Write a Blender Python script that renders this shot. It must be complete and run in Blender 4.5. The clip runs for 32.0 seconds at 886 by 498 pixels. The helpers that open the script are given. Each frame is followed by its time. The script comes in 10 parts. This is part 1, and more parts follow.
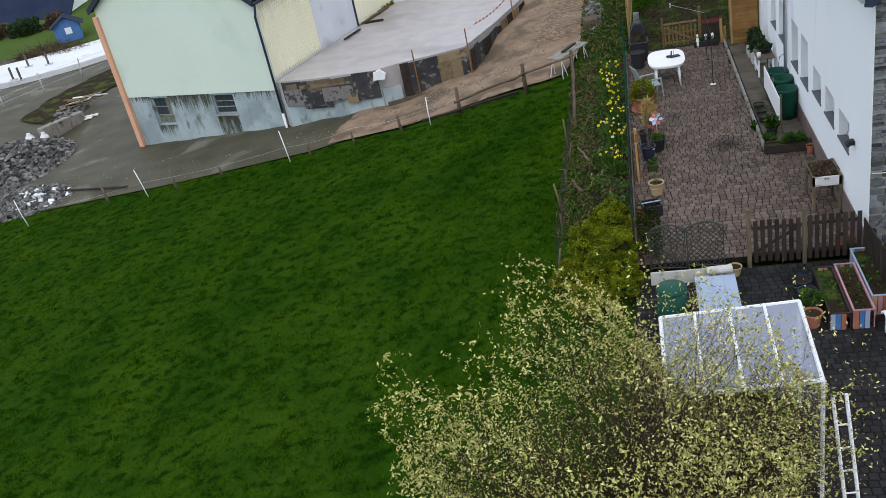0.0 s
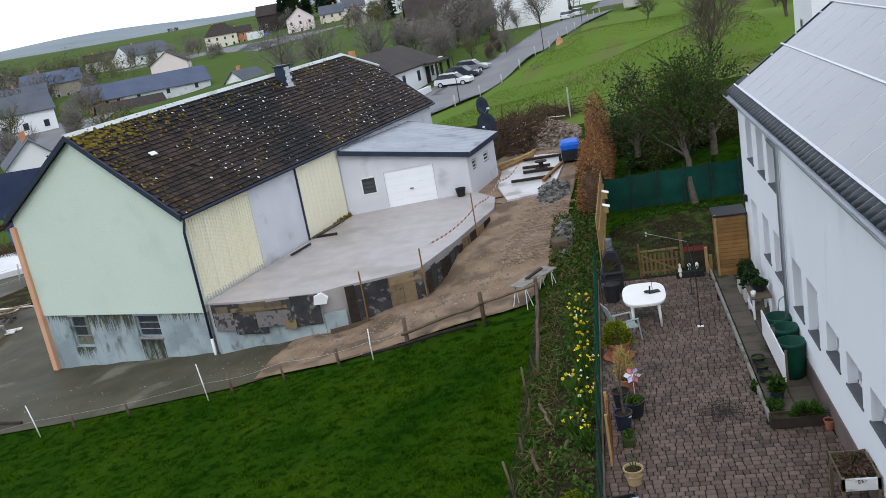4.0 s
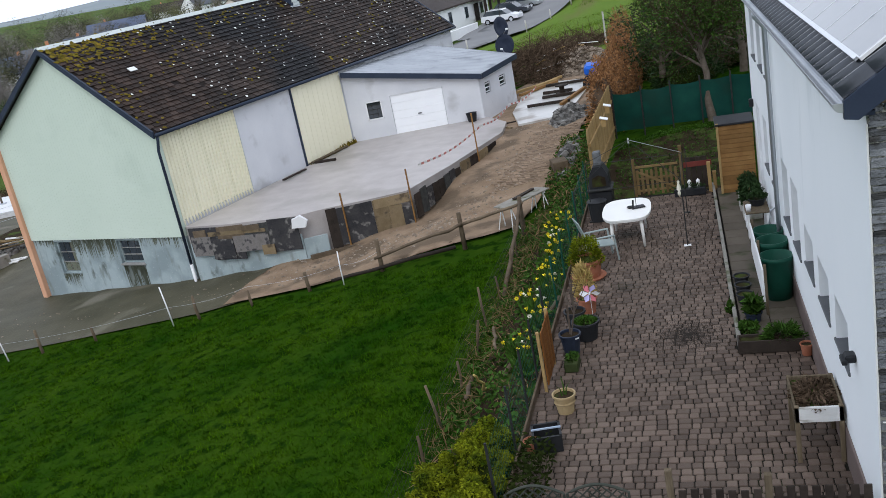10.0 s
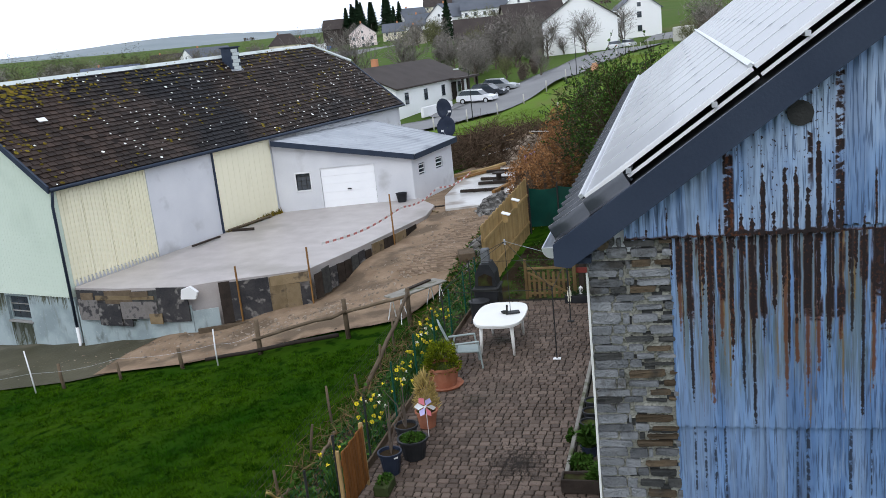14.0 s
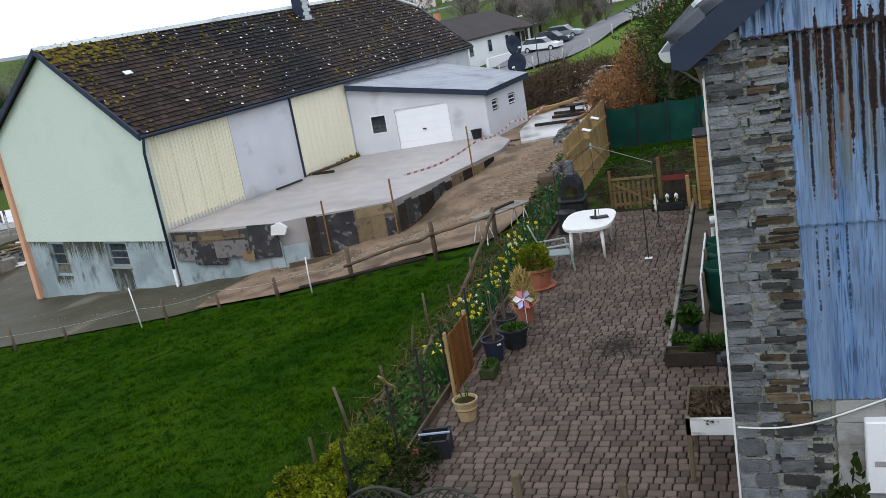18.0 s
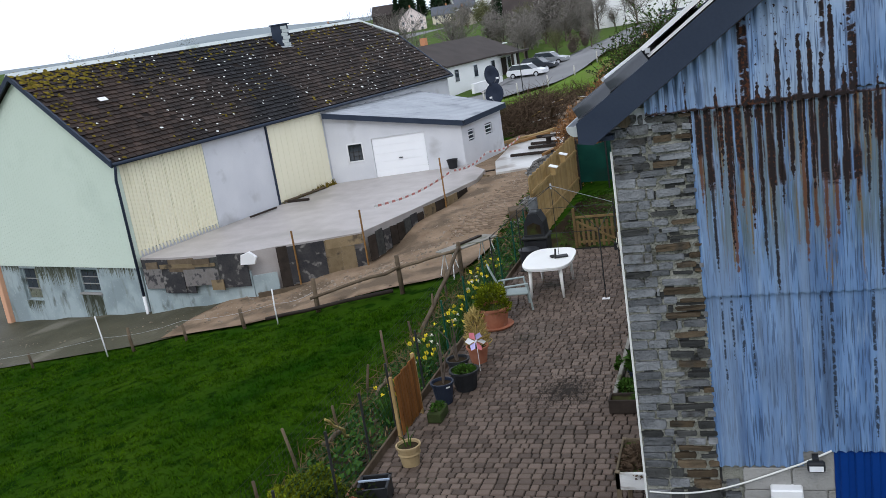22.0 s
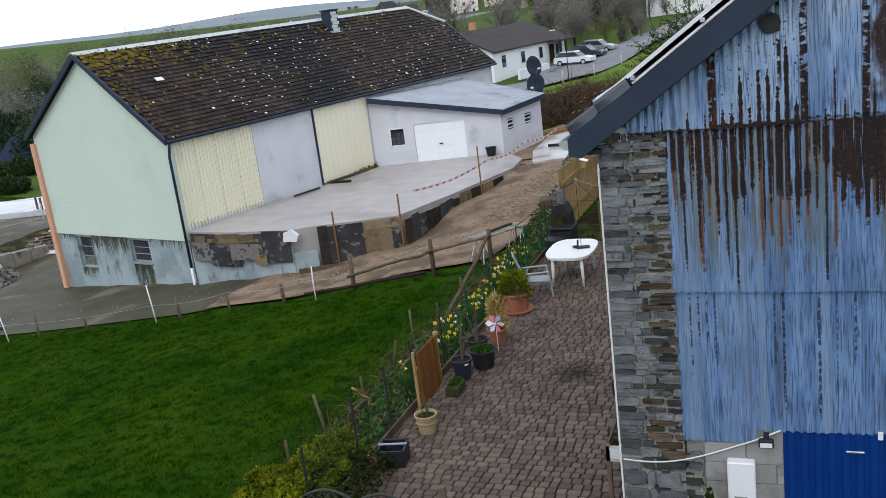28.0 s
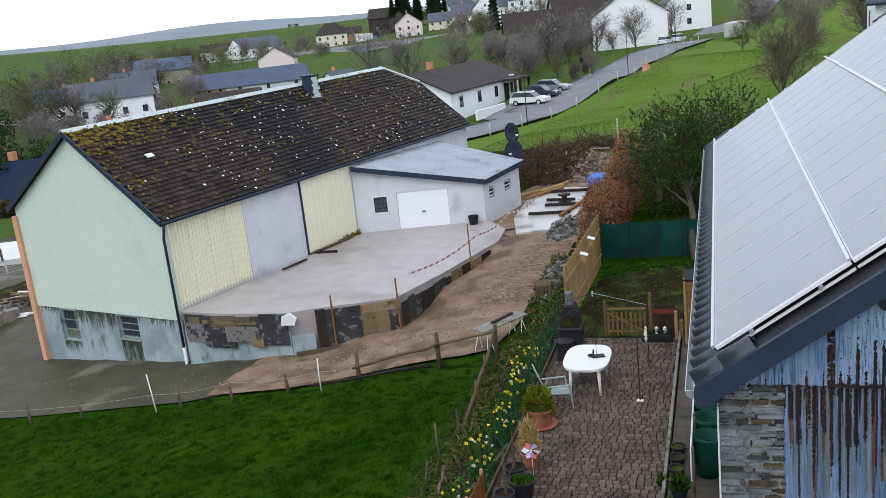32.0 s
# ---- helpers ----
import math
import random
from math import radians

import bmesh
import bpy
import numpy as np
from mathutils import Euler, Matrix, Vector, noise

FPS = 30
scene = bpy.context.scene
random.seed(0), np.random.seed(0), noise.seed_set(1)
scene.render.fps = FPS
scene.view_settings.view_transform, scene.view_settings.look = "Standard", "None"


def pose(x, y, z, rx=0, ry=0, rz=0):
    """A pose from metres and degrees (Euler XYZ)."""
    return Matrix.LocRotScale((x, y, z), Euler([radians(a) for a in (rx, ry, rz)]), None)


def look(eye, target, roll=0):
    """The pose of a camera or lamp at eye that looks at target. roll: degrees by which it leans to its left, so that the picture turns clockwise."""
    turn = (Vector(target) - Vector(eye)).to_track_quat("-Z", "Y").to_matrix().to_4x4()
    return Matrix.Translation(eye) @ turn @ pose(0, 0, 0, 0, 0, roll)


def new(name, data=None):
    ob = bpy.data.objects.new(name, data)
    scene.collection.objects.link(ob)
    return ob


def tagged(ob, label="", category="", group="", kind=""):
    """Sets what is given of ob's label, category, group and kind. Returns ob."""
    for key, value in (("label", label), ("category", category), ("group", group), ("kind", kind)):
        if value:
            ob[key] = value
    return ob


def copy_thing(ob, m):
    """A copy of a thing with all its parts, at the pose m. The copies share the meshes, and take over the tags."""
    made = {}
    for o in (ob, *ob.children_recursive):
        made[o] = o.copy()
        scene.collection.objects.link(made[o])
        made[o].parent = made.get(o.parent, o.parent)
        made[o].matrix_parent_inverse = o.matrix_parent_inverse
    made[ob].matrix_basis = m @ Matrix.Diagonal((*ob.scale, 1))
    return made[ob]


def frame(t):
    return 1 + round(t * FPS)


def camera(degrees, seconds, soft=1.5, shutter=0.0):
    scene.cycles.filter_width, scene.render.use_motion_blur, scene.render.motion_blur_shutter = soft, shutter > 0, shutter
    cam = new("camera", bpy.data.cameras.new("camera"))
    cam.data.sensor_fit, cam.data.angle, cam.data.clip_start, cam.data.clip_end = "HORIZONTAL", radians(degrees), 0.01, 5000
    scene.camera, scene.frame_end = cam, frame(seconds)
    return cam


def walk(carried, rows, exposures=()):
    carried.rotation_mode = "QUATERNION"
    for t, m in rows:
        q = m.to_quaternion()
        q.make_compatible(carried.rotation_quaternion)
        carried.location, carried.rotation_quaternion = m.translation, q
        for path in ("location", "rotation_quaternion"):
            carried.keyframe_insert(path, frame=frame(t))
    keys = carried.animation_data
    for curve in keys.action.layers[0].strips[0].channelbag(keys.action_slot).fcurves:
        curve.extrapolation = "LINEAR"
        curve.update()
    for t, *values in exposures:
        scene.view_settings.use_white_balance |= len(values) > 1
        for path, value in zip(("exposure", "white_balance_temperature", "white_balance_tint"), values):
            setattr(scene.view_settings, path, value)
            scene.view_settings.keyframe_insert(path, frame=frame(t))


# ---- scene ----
cam = camera(52.6, 32.0, soft=0.7)
METRES, EYE, TILT, LEAN, TURN = 21.0, 9.8, 0.0, 0.0, 15.0
ROWS = [
    (0.0, 0.0, 0.0, 0.0, -5.72, -28.04, 10.84),
    (0.5, 0.0195, 0.0434, -0.0032, -6.64, -27.61, 11.02),
    (1.0, 0.0415, 0.0888, -0.0058, -7.21, -22.36, 8.92),
    (1.5, 0.0616, 0.1352, -0.0078, -8.25, -17.89, 6.87),
    (2.0, 0.0741, 0.1694, -0.0102, -9.04, -15.8, 5.68),
    (2.5, 0.0814, 0.1941, -0.0138, -9.12, -14.91, 5.12),
    (3.0, 0.0827, 0.2087, -0.0171, -8.44, -14.58, 6.61),
    (3.5, 0.0834, 0.2217, -0.025, -7.2, -14.89, 7.89),
    (4.0, 0.0851, 0.2301, -0.0327, -6.01, -15.74, 9.84),
    (4.5, 0.0922, 0.2364, -0.0438, -5.12, -16.9, 10.61),
    (6.5, 0.1378, 0.2756, -0.1117, -2.51, -18.46, 9.12),
    (7.0, 0.1447, 0.2849, -0.1293, -3.99, -15.86, 9.99),
    (7.5, 0.1529, 0.2891, -0.1413, -2.65, -14.76, 8.47),
    (8.0, 0.1619, 0.2944, -0.1455, -1.33, -15.91, 8.66),
    (8.5, 0.1716, 0.2972, -0.1447, -0.02, -16.24, 8.57),
    (9.0, 0.1824, 0.3028, -0.1386, -0.28, -18.14, 10.26),
    (9.5, 0.1934, 0.3097, -0.1342, -1.23, -18.04, 10.61),
    (10.0, 0.2064, 0.3175, -0.1322, -1.53, -17.97, 10.62),
    (10.5, 0.2197, 0.3246, -0.1313, -1.33, -17.89, 10.67),
    (11.0, 0.2381, 0.3349, -0.1312, -1.24, -17.86, 10.64),
    (11.5, 0.2583, 0.3467, -0.1318, -0.71, -18.06, 10.4),
    (12.0, 0.2762, 0.3578, -0.1326, -0.63, -18.09, 10.38),
    (12.5, 0.2959, 0.3687, -0.1331, -0.29, -14.13, 10.23),
    (13.0, 0.3167, 0.3755, -0.1348, -0.38, -13.54, 9.7),
    (13.5, 0.3345, 0.3796, -0.1378, -1.25, -13.37, 5.69),
    (15.5, 0.3052, 0.3664, -0.166, -0.99, -13.82, 7.99),
    (16.0, 0.2892, 0.3611, -0.1748, -0.33, -14.06, 9.93),
    (16.5, 0.2811, 0.3549, -0.1816, 1.03, -14.53, 10.86),
    (17.0, 0.2824, 0.3506, -0.1872, 2.97, -15.06, 11.87),
    (17.5, 0.2924, 0.3503, -0.1901, 2.96, -15.26, 11.7),
    (18.0, 0.3055, 0.3493, -0.1904, 2.34, -15.22, 9.49),
    (18.5, 0.3222, 0.3501, -0.1896, 1.91, -15.12, 8.29),
    (19.0, 0.3332, 0.3521, -0.1884, 1.66, -15.32, 6.72),
    (19.5, 0.3439, 0.3547, -0.186, 0.79, -14.83, 5.06),
    (20.0, 0.3488, 0.356, -0.1834, 0.47, -14.24, 4.59),
    (20.5, 0.3479, 0.3551, -0.1816, 1.75, -14.38, 4.84),
    (21.0, 0.3444, 0.3544, -0.1795, 2.88, -14.29, 6.48),
    (21.5, 0.3403, 0.352, -0.1774, 2.89, -14.18, 7.04),
    (22.0, 0.3385, 0.3502, -0.1764, 1.88, -14.02, 8.55),
    (22.5, 0.3394, 0.3458, -0.1763, 1.73, -13.7, 8.98),
    (23.0, 0.3432, 0.3405, -0.1765, 1.65, -13.97, 8.06),
    (23.5, 0.3479, 0.3358, -0.1761, 1.94, -14.29, 7.95),
    (24.0, 0.3541, 0.3315, -0.1751, 2.39, -14.36, 7.64),
    (24.5, 0.3585, 0.3255, -0.1737, 1.74, -14.36, 6.25),
    (26.5, 0.3583, 0.3068, -0.1693, 2.77, -14.58, 6.55),
    (27.0, 0.3563, 0.3001, -0.1651, 5.66, -15.29, 7.44),
    (27.5, 0.3576, 0.2994, -0.1622, 5.33, -15.45, 7.49),
    (28.0, 0.3594, 0.2951, -0.1597, 5.14, -14.74, 7.0),
    (28.5, 0.3632, 0.2918, -0.1558, 6.42, -15.94, 7.5),
    (29.0, 0.3682, 0.2932, -0.1496, 6.73, -16.49, 7.01),
    (29.5, 0.3721, 0.2969, -0.142, 7.28, -16.32, 4.32),
    (30.0, 0.3686, 0.3, -0.1271, 5.96, -16.16, -0.92),
    (30.5, 0.353, 0.3031, -0.1098, 3.41, -15.33, -0.67),
    (31.0, 0.3269, 0.3033, -0.0862, 1.48, -14.09, 4.7),
    (31.5, 0.3018, 0.2989, -0.0614, 0.97, -13.92, 5.45),
    (32.0, 0.2806, 0.2926, -0.0396, 1.39, -14.09, 6.04),
]
EXPOSURES = [(0, 0.0), (1, -0.04), (2, 0.36), (3, 0.18), (4, -0.08), (5.5, -0.07), (8, 0.0), (10, -0.03), (13, 0.10), (16, -0.05), (24, -0.06), (27, -0.07), (30, -0.06), (32, -0.02)]
walk(cam, [(t, pose(0, 0, EYE, TILT, LEAN, TURN) @ pose(METRES * x, METRES * y, METRES * z, 90 + pitch, roll, yaw)) for t, x, y, z, yaw, pitch, roll in ROWS], EXPOSURES)

# ---- light: a bright, thinly overcast afternoon ----
SUN_EL, SUN_AZ = 42.0, 178.0          # degrees; azimuth clockwise from +y
world = bpy.data.worlds.new("world")
scene.world = world
world.use_nodes = True
wn, wl = world.node_tree.nodes, world.node_tree.links
wn.clear()
w_out = wn.new("ShaderNodeOutputWorld")
w_bg = wn.new("ShaderNodeBackground")
w_sky = wn.new("ShaderNodeTexSky")
w_sky.sky_type = "NISHITA"
w_sky.sun_disc = False
w_sky.sun_elevation, w_sky.sun_rotation = radians(SUN_EL), radians(SUN_AZ)
w_sky.altitude, w_sky.air_density, w_sky.dust_density, w_sky.ozone_density = 400, 1.0, 2.0, 1.0
w_tc = wn.new("ShaderNodeTexCoord")
w_map = wn.new("ShaderNodeMapping")
w_map.inputs["Scale"].default_value = (1.0, 1.0, 5.0)
w_noise = wn.new("ShaderNodeTexNoise")
w_noise.inputs["Scale"].default_value, w_noise.inputs["Detail"].default_value = 2.2, 5
w_ramp = wn.new("ShaderNodeValToRGB")
w_ramp.color_ramp.elements[0].position, w_ramp.color_ramp.elements[1].position = 0.34, 0.52
w_ramp.color_ramp.elements[0].color, w_ramp.color_ramp.elements[1].color = (0.78, 0.78, 0.78, 1), (0.98, 0.98, 0.98, 1)
w_mix = wn.new("ShaderNodeMix")
w_mix.data_type = "RGBA"
w_mix.inputs["B"].default_value = (9.1, 10.0, 11.7, 1)
w_bg.inputs["Strength"].default_value = 0.128
wl.new(w_tc.outputs["Generated"], w_map.inputs["Vector"])
wl.new(w_map.outputs["Vector"], w_noise.inputs["Vector"])
wl.new(w_noise.outputs["Fac"], w_ramp.inputs["Fac"])
wl.new(w_ramp.outputs["Color"], w_mix.inputs["Factor"])
wl.new(w_sky.outputs["Color"], w_mix.inputs["A"])
wl.new(w_mix.outputs["Result"], w_bg.inputs["Color"])
wl.new(w_bg.outputs["Background"], w_out.inputs["Surface"])
sun = new("sun", bpy.data.lights.new("sun", "SUN"))
sun.data.energy, sun.data.angle, sun.data.color = 0.85, radians(36), (1.0, 0.985, 0.96)
az, el = radians(SUN_AZ), radians(SUN_EL)
sun.matrix_world = look((60 * math.sin(az) * math.cos(el), 60 * math.cos(az) * math.cos(el), 60 * math.sin(el)), (0, 0, 0))


# ---- materials ----
def mat(name, c1, c2=None, rough=0.7, scale=3.0, fine=40.0, bump=0.2, metal=0.0, rnd=0.0, island=0.0, stain=None, stain_at=0.62, stain_scale=0.7, stretch=(1, 1, 1), spec=0.12, coat=0.0):
    """Two base colours mixed by noise at two scales, an optional stain, bump, and variation from piece to piece."""
    m = bpy.data.materials.new(name)
    m.use_nodes = True
    n, l = m.node_tree.nodes, m.node_tree.links
    b = n["Principled BSDF"]
    c2 = c2 or tuple(v * 0.8 for v in c1)
    geo = n.new("ShaderNodeNewGeometry")
    mp = n.new("ShaderNodeMapping")
    mp.inputs["Scale"].default_value = stretch
    l.new(geo.outputs["Position"], mp.inputs["Vector"])

    def noise_at(s, d=4):
        t = n.new("ShaderNodeTexNoise")
        t.inputs["Scale"].default_value, t.inputs["Detail"].default_value = s, d
        l.new(mp.outputs["Vector"], t.inputs["Vector"])
        return t

    big, small = noise_at(scale), noise_at(fine, 3)
    add = n.new("ShaderNodeMath")
    add.operation = "MULTIPLY_ADD"
    add.inputs[1].default_value = 0.55
    l.new(small.outputs["Fac"], add.inputs[0])
    half = n.new("ShaderNodeMath")
    half.operation = "MULTIPLY_ADD"
    half.inputs[1].default_value, half.inputs[2].default_value = 1.9, -0.73
    l.new(big.outputs["Fac"], half.inputs[0])
    l.new(half.outputs[0], add.inputs[2])
    mix = n.new("ShaderNodeMix")
    mix.data_type = "RGBA"
    mix.inputs["A"].default_value, mix.inputs["B"].default_value = (*c1, 1), (*c2, 1)
    l.new(add.outputs[0], mix.inputs["Factor"])
    col = mix.outputs["Result"]
    if stain:
        st = noise_at(stain_scale, 6)
        rp = n.new("ShaderNodeValToRGB")
        rp.color_ramp.elements[0].position, rp.color_ramp.elements[1].position = stain_at, stain_at + 0.12
        l.new(st.outputs["Fac"], rp.inputs["Fac"])
        m2 = n.new("ShaderNodeMix")
        m2.data_type = "RGBA"
        m2.inputs["B"].default_value = (*stain, 1)
        l.new(rp.outputs["Color"], m2.inputs["Factor"])
        l.new(col, m2.inputs["A"])
        col = m2.outputs["Result"]
    for amount, node, sock in ((rnd, "ShaderNodeObjectInfo", "Random"), (island, "ShaderNodeNewGeometry", "Random Per Island")):
        if amount:
            oi = n.new(node)
            mr = n.new("ShaderNodeMapRange")
            mr.inputs["To Min"].default_value, mr.inputs["To Max"].default_value = 1 - amount, 1 + amount
            l.new(oi.outputs[sock], mr.inputs["Value"])
            hs = n.new("ShaderNodeHueSaturation")
            l.new(mr.outputs["Result"], hs.inputs["Value"])
            l.new(col, hs.inputs["Color"])
            col = hs.outputs["Color"]
    l.new(col, b.inputs["Base Color"])
    b.inputs["Roughness"].default_value, b.inputs["Metallic"].default_value = rough, metal
    b.inputs["Specular IOR Level"].default_value, b.inputs["Coat Weight"].default_value = spec, coat
    if bump:
        bp = n.new("ShaderNodeBump")
        bp.inputs["Strength"].default_value, bp.inputs["Distance"].default_value = bump, 0.02
        l.new(small.outputs["Fac"], bp.inputs["Height"])
        l.new(bp.outputs["Normal"], b.inputs["Normal"])
    return m


M_GRASS = mat("grass_ground", (0.010, 0.038, 0.002), (0.030, 0.062, 0.004), 0.95, 0.5, 4, 0.9, spec=0.01, stain=(0.006, 0.022, 0.001), stain_at=0.50, stain_scale=3.2)
M_FIELD = mat("meadow", (0.075, 0.138, 0.016), (0.125, 0.185, 0.030), 0.95, spec=0.05, scale=0.07, fine=2.5, bump=0.4, stain=(0.12, 0.135, 0.040), stain_at=0.53, stain_scale=0.22, stretch=(1, 0.35, 1))
M_FARFIELD = mat("far_pasture", (0.050, 0.088, 0.018), (0.080, 0.118, 0.028), 0.95, spec=0.03, scale=0.012, fine=0.6, bump=0.2, stain=(0.105, 0.100, 0.045), stain_at=0.56, stain_scale=0.035)
M_WOODS = mat("woodland_twigs", (0.045, 0.050, 0.030), (0.085, 0.082, 0.055), 0.95, 0.2, 3, 0, spec=0.03, island=0.3)
M_TUFT = mat("meadow_tufts", (0.085, 0.150, 0.018), (0.155, 0.205, 0.04), 0.9, 0.1, 3, 0, island=0.3, spec=0.04)
M_BLADE = mat("grass_blades", (0.008, 0.042, 0.001), (0.048, 0.106, 0.003), 0.9, 0.5, 3.5, 0, spec=0.01, island=0.35, stain=(0.010, 0.036, 0.001), stain_at=0.52, stain_scale=3.0)
M_DIRT = mat("track_dirt", (0.165, 0.110, 0.069), (0.305, 0.220, 0.150), 0.85, 1.3, 14, 0.9, stain=(0.125, 0.090, 0.060), stain_at=0.5, stain_scale=0.8)
M_PEBBLE = mat("track_pebbles", (0.17, 0.13, 0.095), (0.30, 0.25, 0.20), 0.9, 3, 20, 0.3, island=0.35, spec=0.05)
M_WET = mat("wet_gravel", (0.050, 0.047, 0.028), (0.096, 0.086, 0.056), 0.6, 0.8, 9, 0.7, stain=(0.165, 0.15, 0.115), stain_at=0.58, stain_scale=0.45)
M_SOIL = mat("soil", (0.0221, 0.0153, 0.0093), (0.0408, 0.0289, 0.017), 0.95, 2.0, 30, 0.8, stain=(0.051, 0.0723, 0.017), stain_at=0.5, stain_scale=1.5, spec=0.05)
M_ASPHALT = mat("asphalt", (0.17, 0.17, 0.175), (0.22, 0.22, 0.22), 0.8, 0.3, 20, 0.2)
M_SLAB = mat("yard_concrete", (0.355, 0.320, 0.303), (0.462, 0.424, 0.405), 0.45, 1.4, 22, 0.15, stain=(0.30, 0.272, 0.25), stain_at=0.56, stain_scale=0.32, spec=0.4)
# Apron concrete made paler than the yard: wet glare in the base colour.
M_APRON = mat("apron_glare_concrete", (0.44, 0.425, 0.40), (0.60, 0.585, 0.56), 0.3, 0.9, 12, 0.1, stain=(0.26, 0.215, 0.175), stain_at=0.54, stain_scale=0.7, spec=0.5)
M_PALE = mat("pale_concrete", (0.62, 0.62, 0.62), (0.74, 0.74, 0.73), 0.8, 0.5, 10, 0.1, stain=(0.45, 0.44, 0.42), stain_at=0.6, stain_scale=0.6)
M_JOINT = mat("joint_sand", (0.012, 0.011, 0.009), (0.022, 0.019, 0.015), 0.95, 2, 40, 0.5, stain=(0.03, 0.04, 0.015), stain_at=0.6, stain_scale=0.8)
M_PAVER = mat("paver", (0.096, 0.069, 0.054), (0.146, 0.110, 0.088), 0.62, 0.5, 55, 0.5, rnd=0.34, stain=(0.052, 0.044, 0.034), stain_at=0.60, stain_scale=0.55)
M_PAVER_S = mat("paver_far", (0.096, 0.069, 0.054), (0.146, 0.110, 0.088), 0.62, 0.5, 55, 0.5, island=0.34, stain=(0.052, 0.044, 0.034), stain_at=0.60, stain_scale=0.55)
# Darker paver copy: the lower yard's shade and damp put into the colour.
M_PAVER_SHADE = mat("shaded_pavers", (0.016, 0.016, 0.017), (0.034, 0.033, 0.033), 0.85, 0.8, 50, 0.5, island=0.3, spec=0.1)
M_SETT_B = mat("buried_blocks", (0.155, 0.108, 0.072), (0.25, 0.180, 0.126), 0.85, 0.8, 40, 0.5, island=0.3, spec=0.1)
M_FLAG = mat("path_slab", (0.075, 0.062, 0.048), (0.125, 0.105, 0.082), 0.8, 1.2, 40, 0.4, rnd=0.15, stain=(0.045, 0.05, 0.025), stain_at=0.56, stain_scale=1.4)
M_EDGING = mat("edging_concrete", (0.20, 0.19, 0.165), (0.30, 0.285, 0.255), 0.9, 3, 40, 0.4, stain=(0.10, 0.105, 0.06), stain_at=0.54, stain_scale=2.5)
M_KERB = mat("kerb_concrete", (0.42, 0.40, 0.37), (0.55, 0.53, 0.49), 0.85, 2, 40, 0.3, stain=(0.2, 0.2, 0.14), stain_at=0.6, stain_scale=2)
M_RENDER = mat("white_render", (0.82, 0.85, 0.865), (0.87, 0.89, 0.90), 0.85, 0.5, 60, 0.15, stain=(0.73, 0.765, 0.775), stain_at=0.60, stain_scale=0.9, stretch=(1, 1, 0.35))
M_PLINTH = mat("plinth", (0.14, 0.105, 0.095), (0.19, 0.15, 0.135), 0.8, 1.5, 40, 0.3)
M_STONE = mat("slate_stone", (0.115, 0.123, 0.130), (0.205, 0.212, 0.218), 0.85, 9, 60, 0.9, rnd=0.4, stain=(0.075, 0.072, 0.066), stain_at=0.58, stain_scale=6)
M_STONE_B = mat("brown_stone", (0.055, 0.044, 0.032), (0.120, 0.088, 0.055), 0.85, 6, 60, 0.7, rnd=0.4, stain=(0.0495, 0.0432, 0.0342), stain_at=0.55, stain_scale=5)
M_STONE_D = mat("dark_stone", (0.032, 0.034, 0.034), (0.070, 0.070, 0.066), 0.85, 6, 60, 0.7, rnd=0.3)
M_MORTAR = mat("mortar", (0.22, 0.225, 0.19), (0.34, 0.335, 0.29), 0.9, 9, 70, 0.9, stain=(0.14, 0.14, 0.115), stain_at=0.56, stain_scale=5)
M_BLOCK = mat("block_wall", (0.25, 0.247, 0.235), (0.34, 0.333, 0.315), 0.9, 2.5, 50, 0.5, rnd=0.12, stain=(0.17, 0.165, 0.14), stain_at=0.56, stain_scale=2.5)
M_GRIT = mat("dark_grit", (0.024, 0.020, 0.017), (0.04, 0.033, 0.028), 0.9, 3, 40, 0)
M_WORN = mat("worn_white_paint", (0.62, 0.62, 0.60), (0.74, 0.74, 0.72), 0.7, 6, 40, 0.2, stain=(0.26, 0.23, 0.19), stain_at=0.56, stain_scale=5, stretch=(0.6, 0.6, 2))
M_TILE = mat("roof_tile_grey", (0.028, 0.032, 0.041), (0.05, 0.055, 0.066), 0.26, 2, 40, 0.04, rnd=0.15, spec=0.55)
M_VERGE = mat("verge_board", (0.0264, 0.0361, 0.0581), (0.0387, 0.0502, 0.0748), 0.4, 2, 40, 0.08)
M_ZINC = mat("zinc", (0.42, 0.45, 0.48), (0.55, 0.57, 0.60), 0.4, 2, 30, 0.05, metal=0.7)
M_ALU = mat("aluminium", (0.62, 0.63, 0.65), (0.72, 0.73, 0.75), 0.35, 4, 40, 0.0, metal=0.8)
# Pale base colour holds the sky glare; the cells themselves are dark.
M_CELL = mat("solar_glass_glare", (0.23, 0.235, 0.25), (0.28, 0.28, 0.285), 0.3, 0.5, 8, 0.0, spec=0.8, coat=0.15)
M_BARN = mat("pale_green_cladding", (0.59, 0.675, 0.575), (0.645, 0.725, 0.625), 0.6, 0.3, 20, 0.05, stain=(0.555, 0.64, 0.545), stain_at=0.6, stain_scale=0.4)
M_CREAM = mat("cream_cladding", (0.82, 0.775, 0.58), (0.87, 0.825, 0.64), 0.55, 0.5, 20, 0.05, stain=(0.67, 0.62, 0.44), stain_at=0.62, stain_scale=0.8, stretch=(1, 1, 0.3))
M_BGREY = mat("grey_render", (0.58, 0.59, 0.62), (0.70, 0.705, 0.725), 0.85, 0.7, 30, 0.15, stain=(0.48, 0.48, 0.49), stain_at=0.58, stain_scale=0.8)
M_ORANGE = mat("orange_post", (0.62, 0.33, 0.20), (0.70, 0.40, 0.26), 0.8, 1, 30, 0.1)
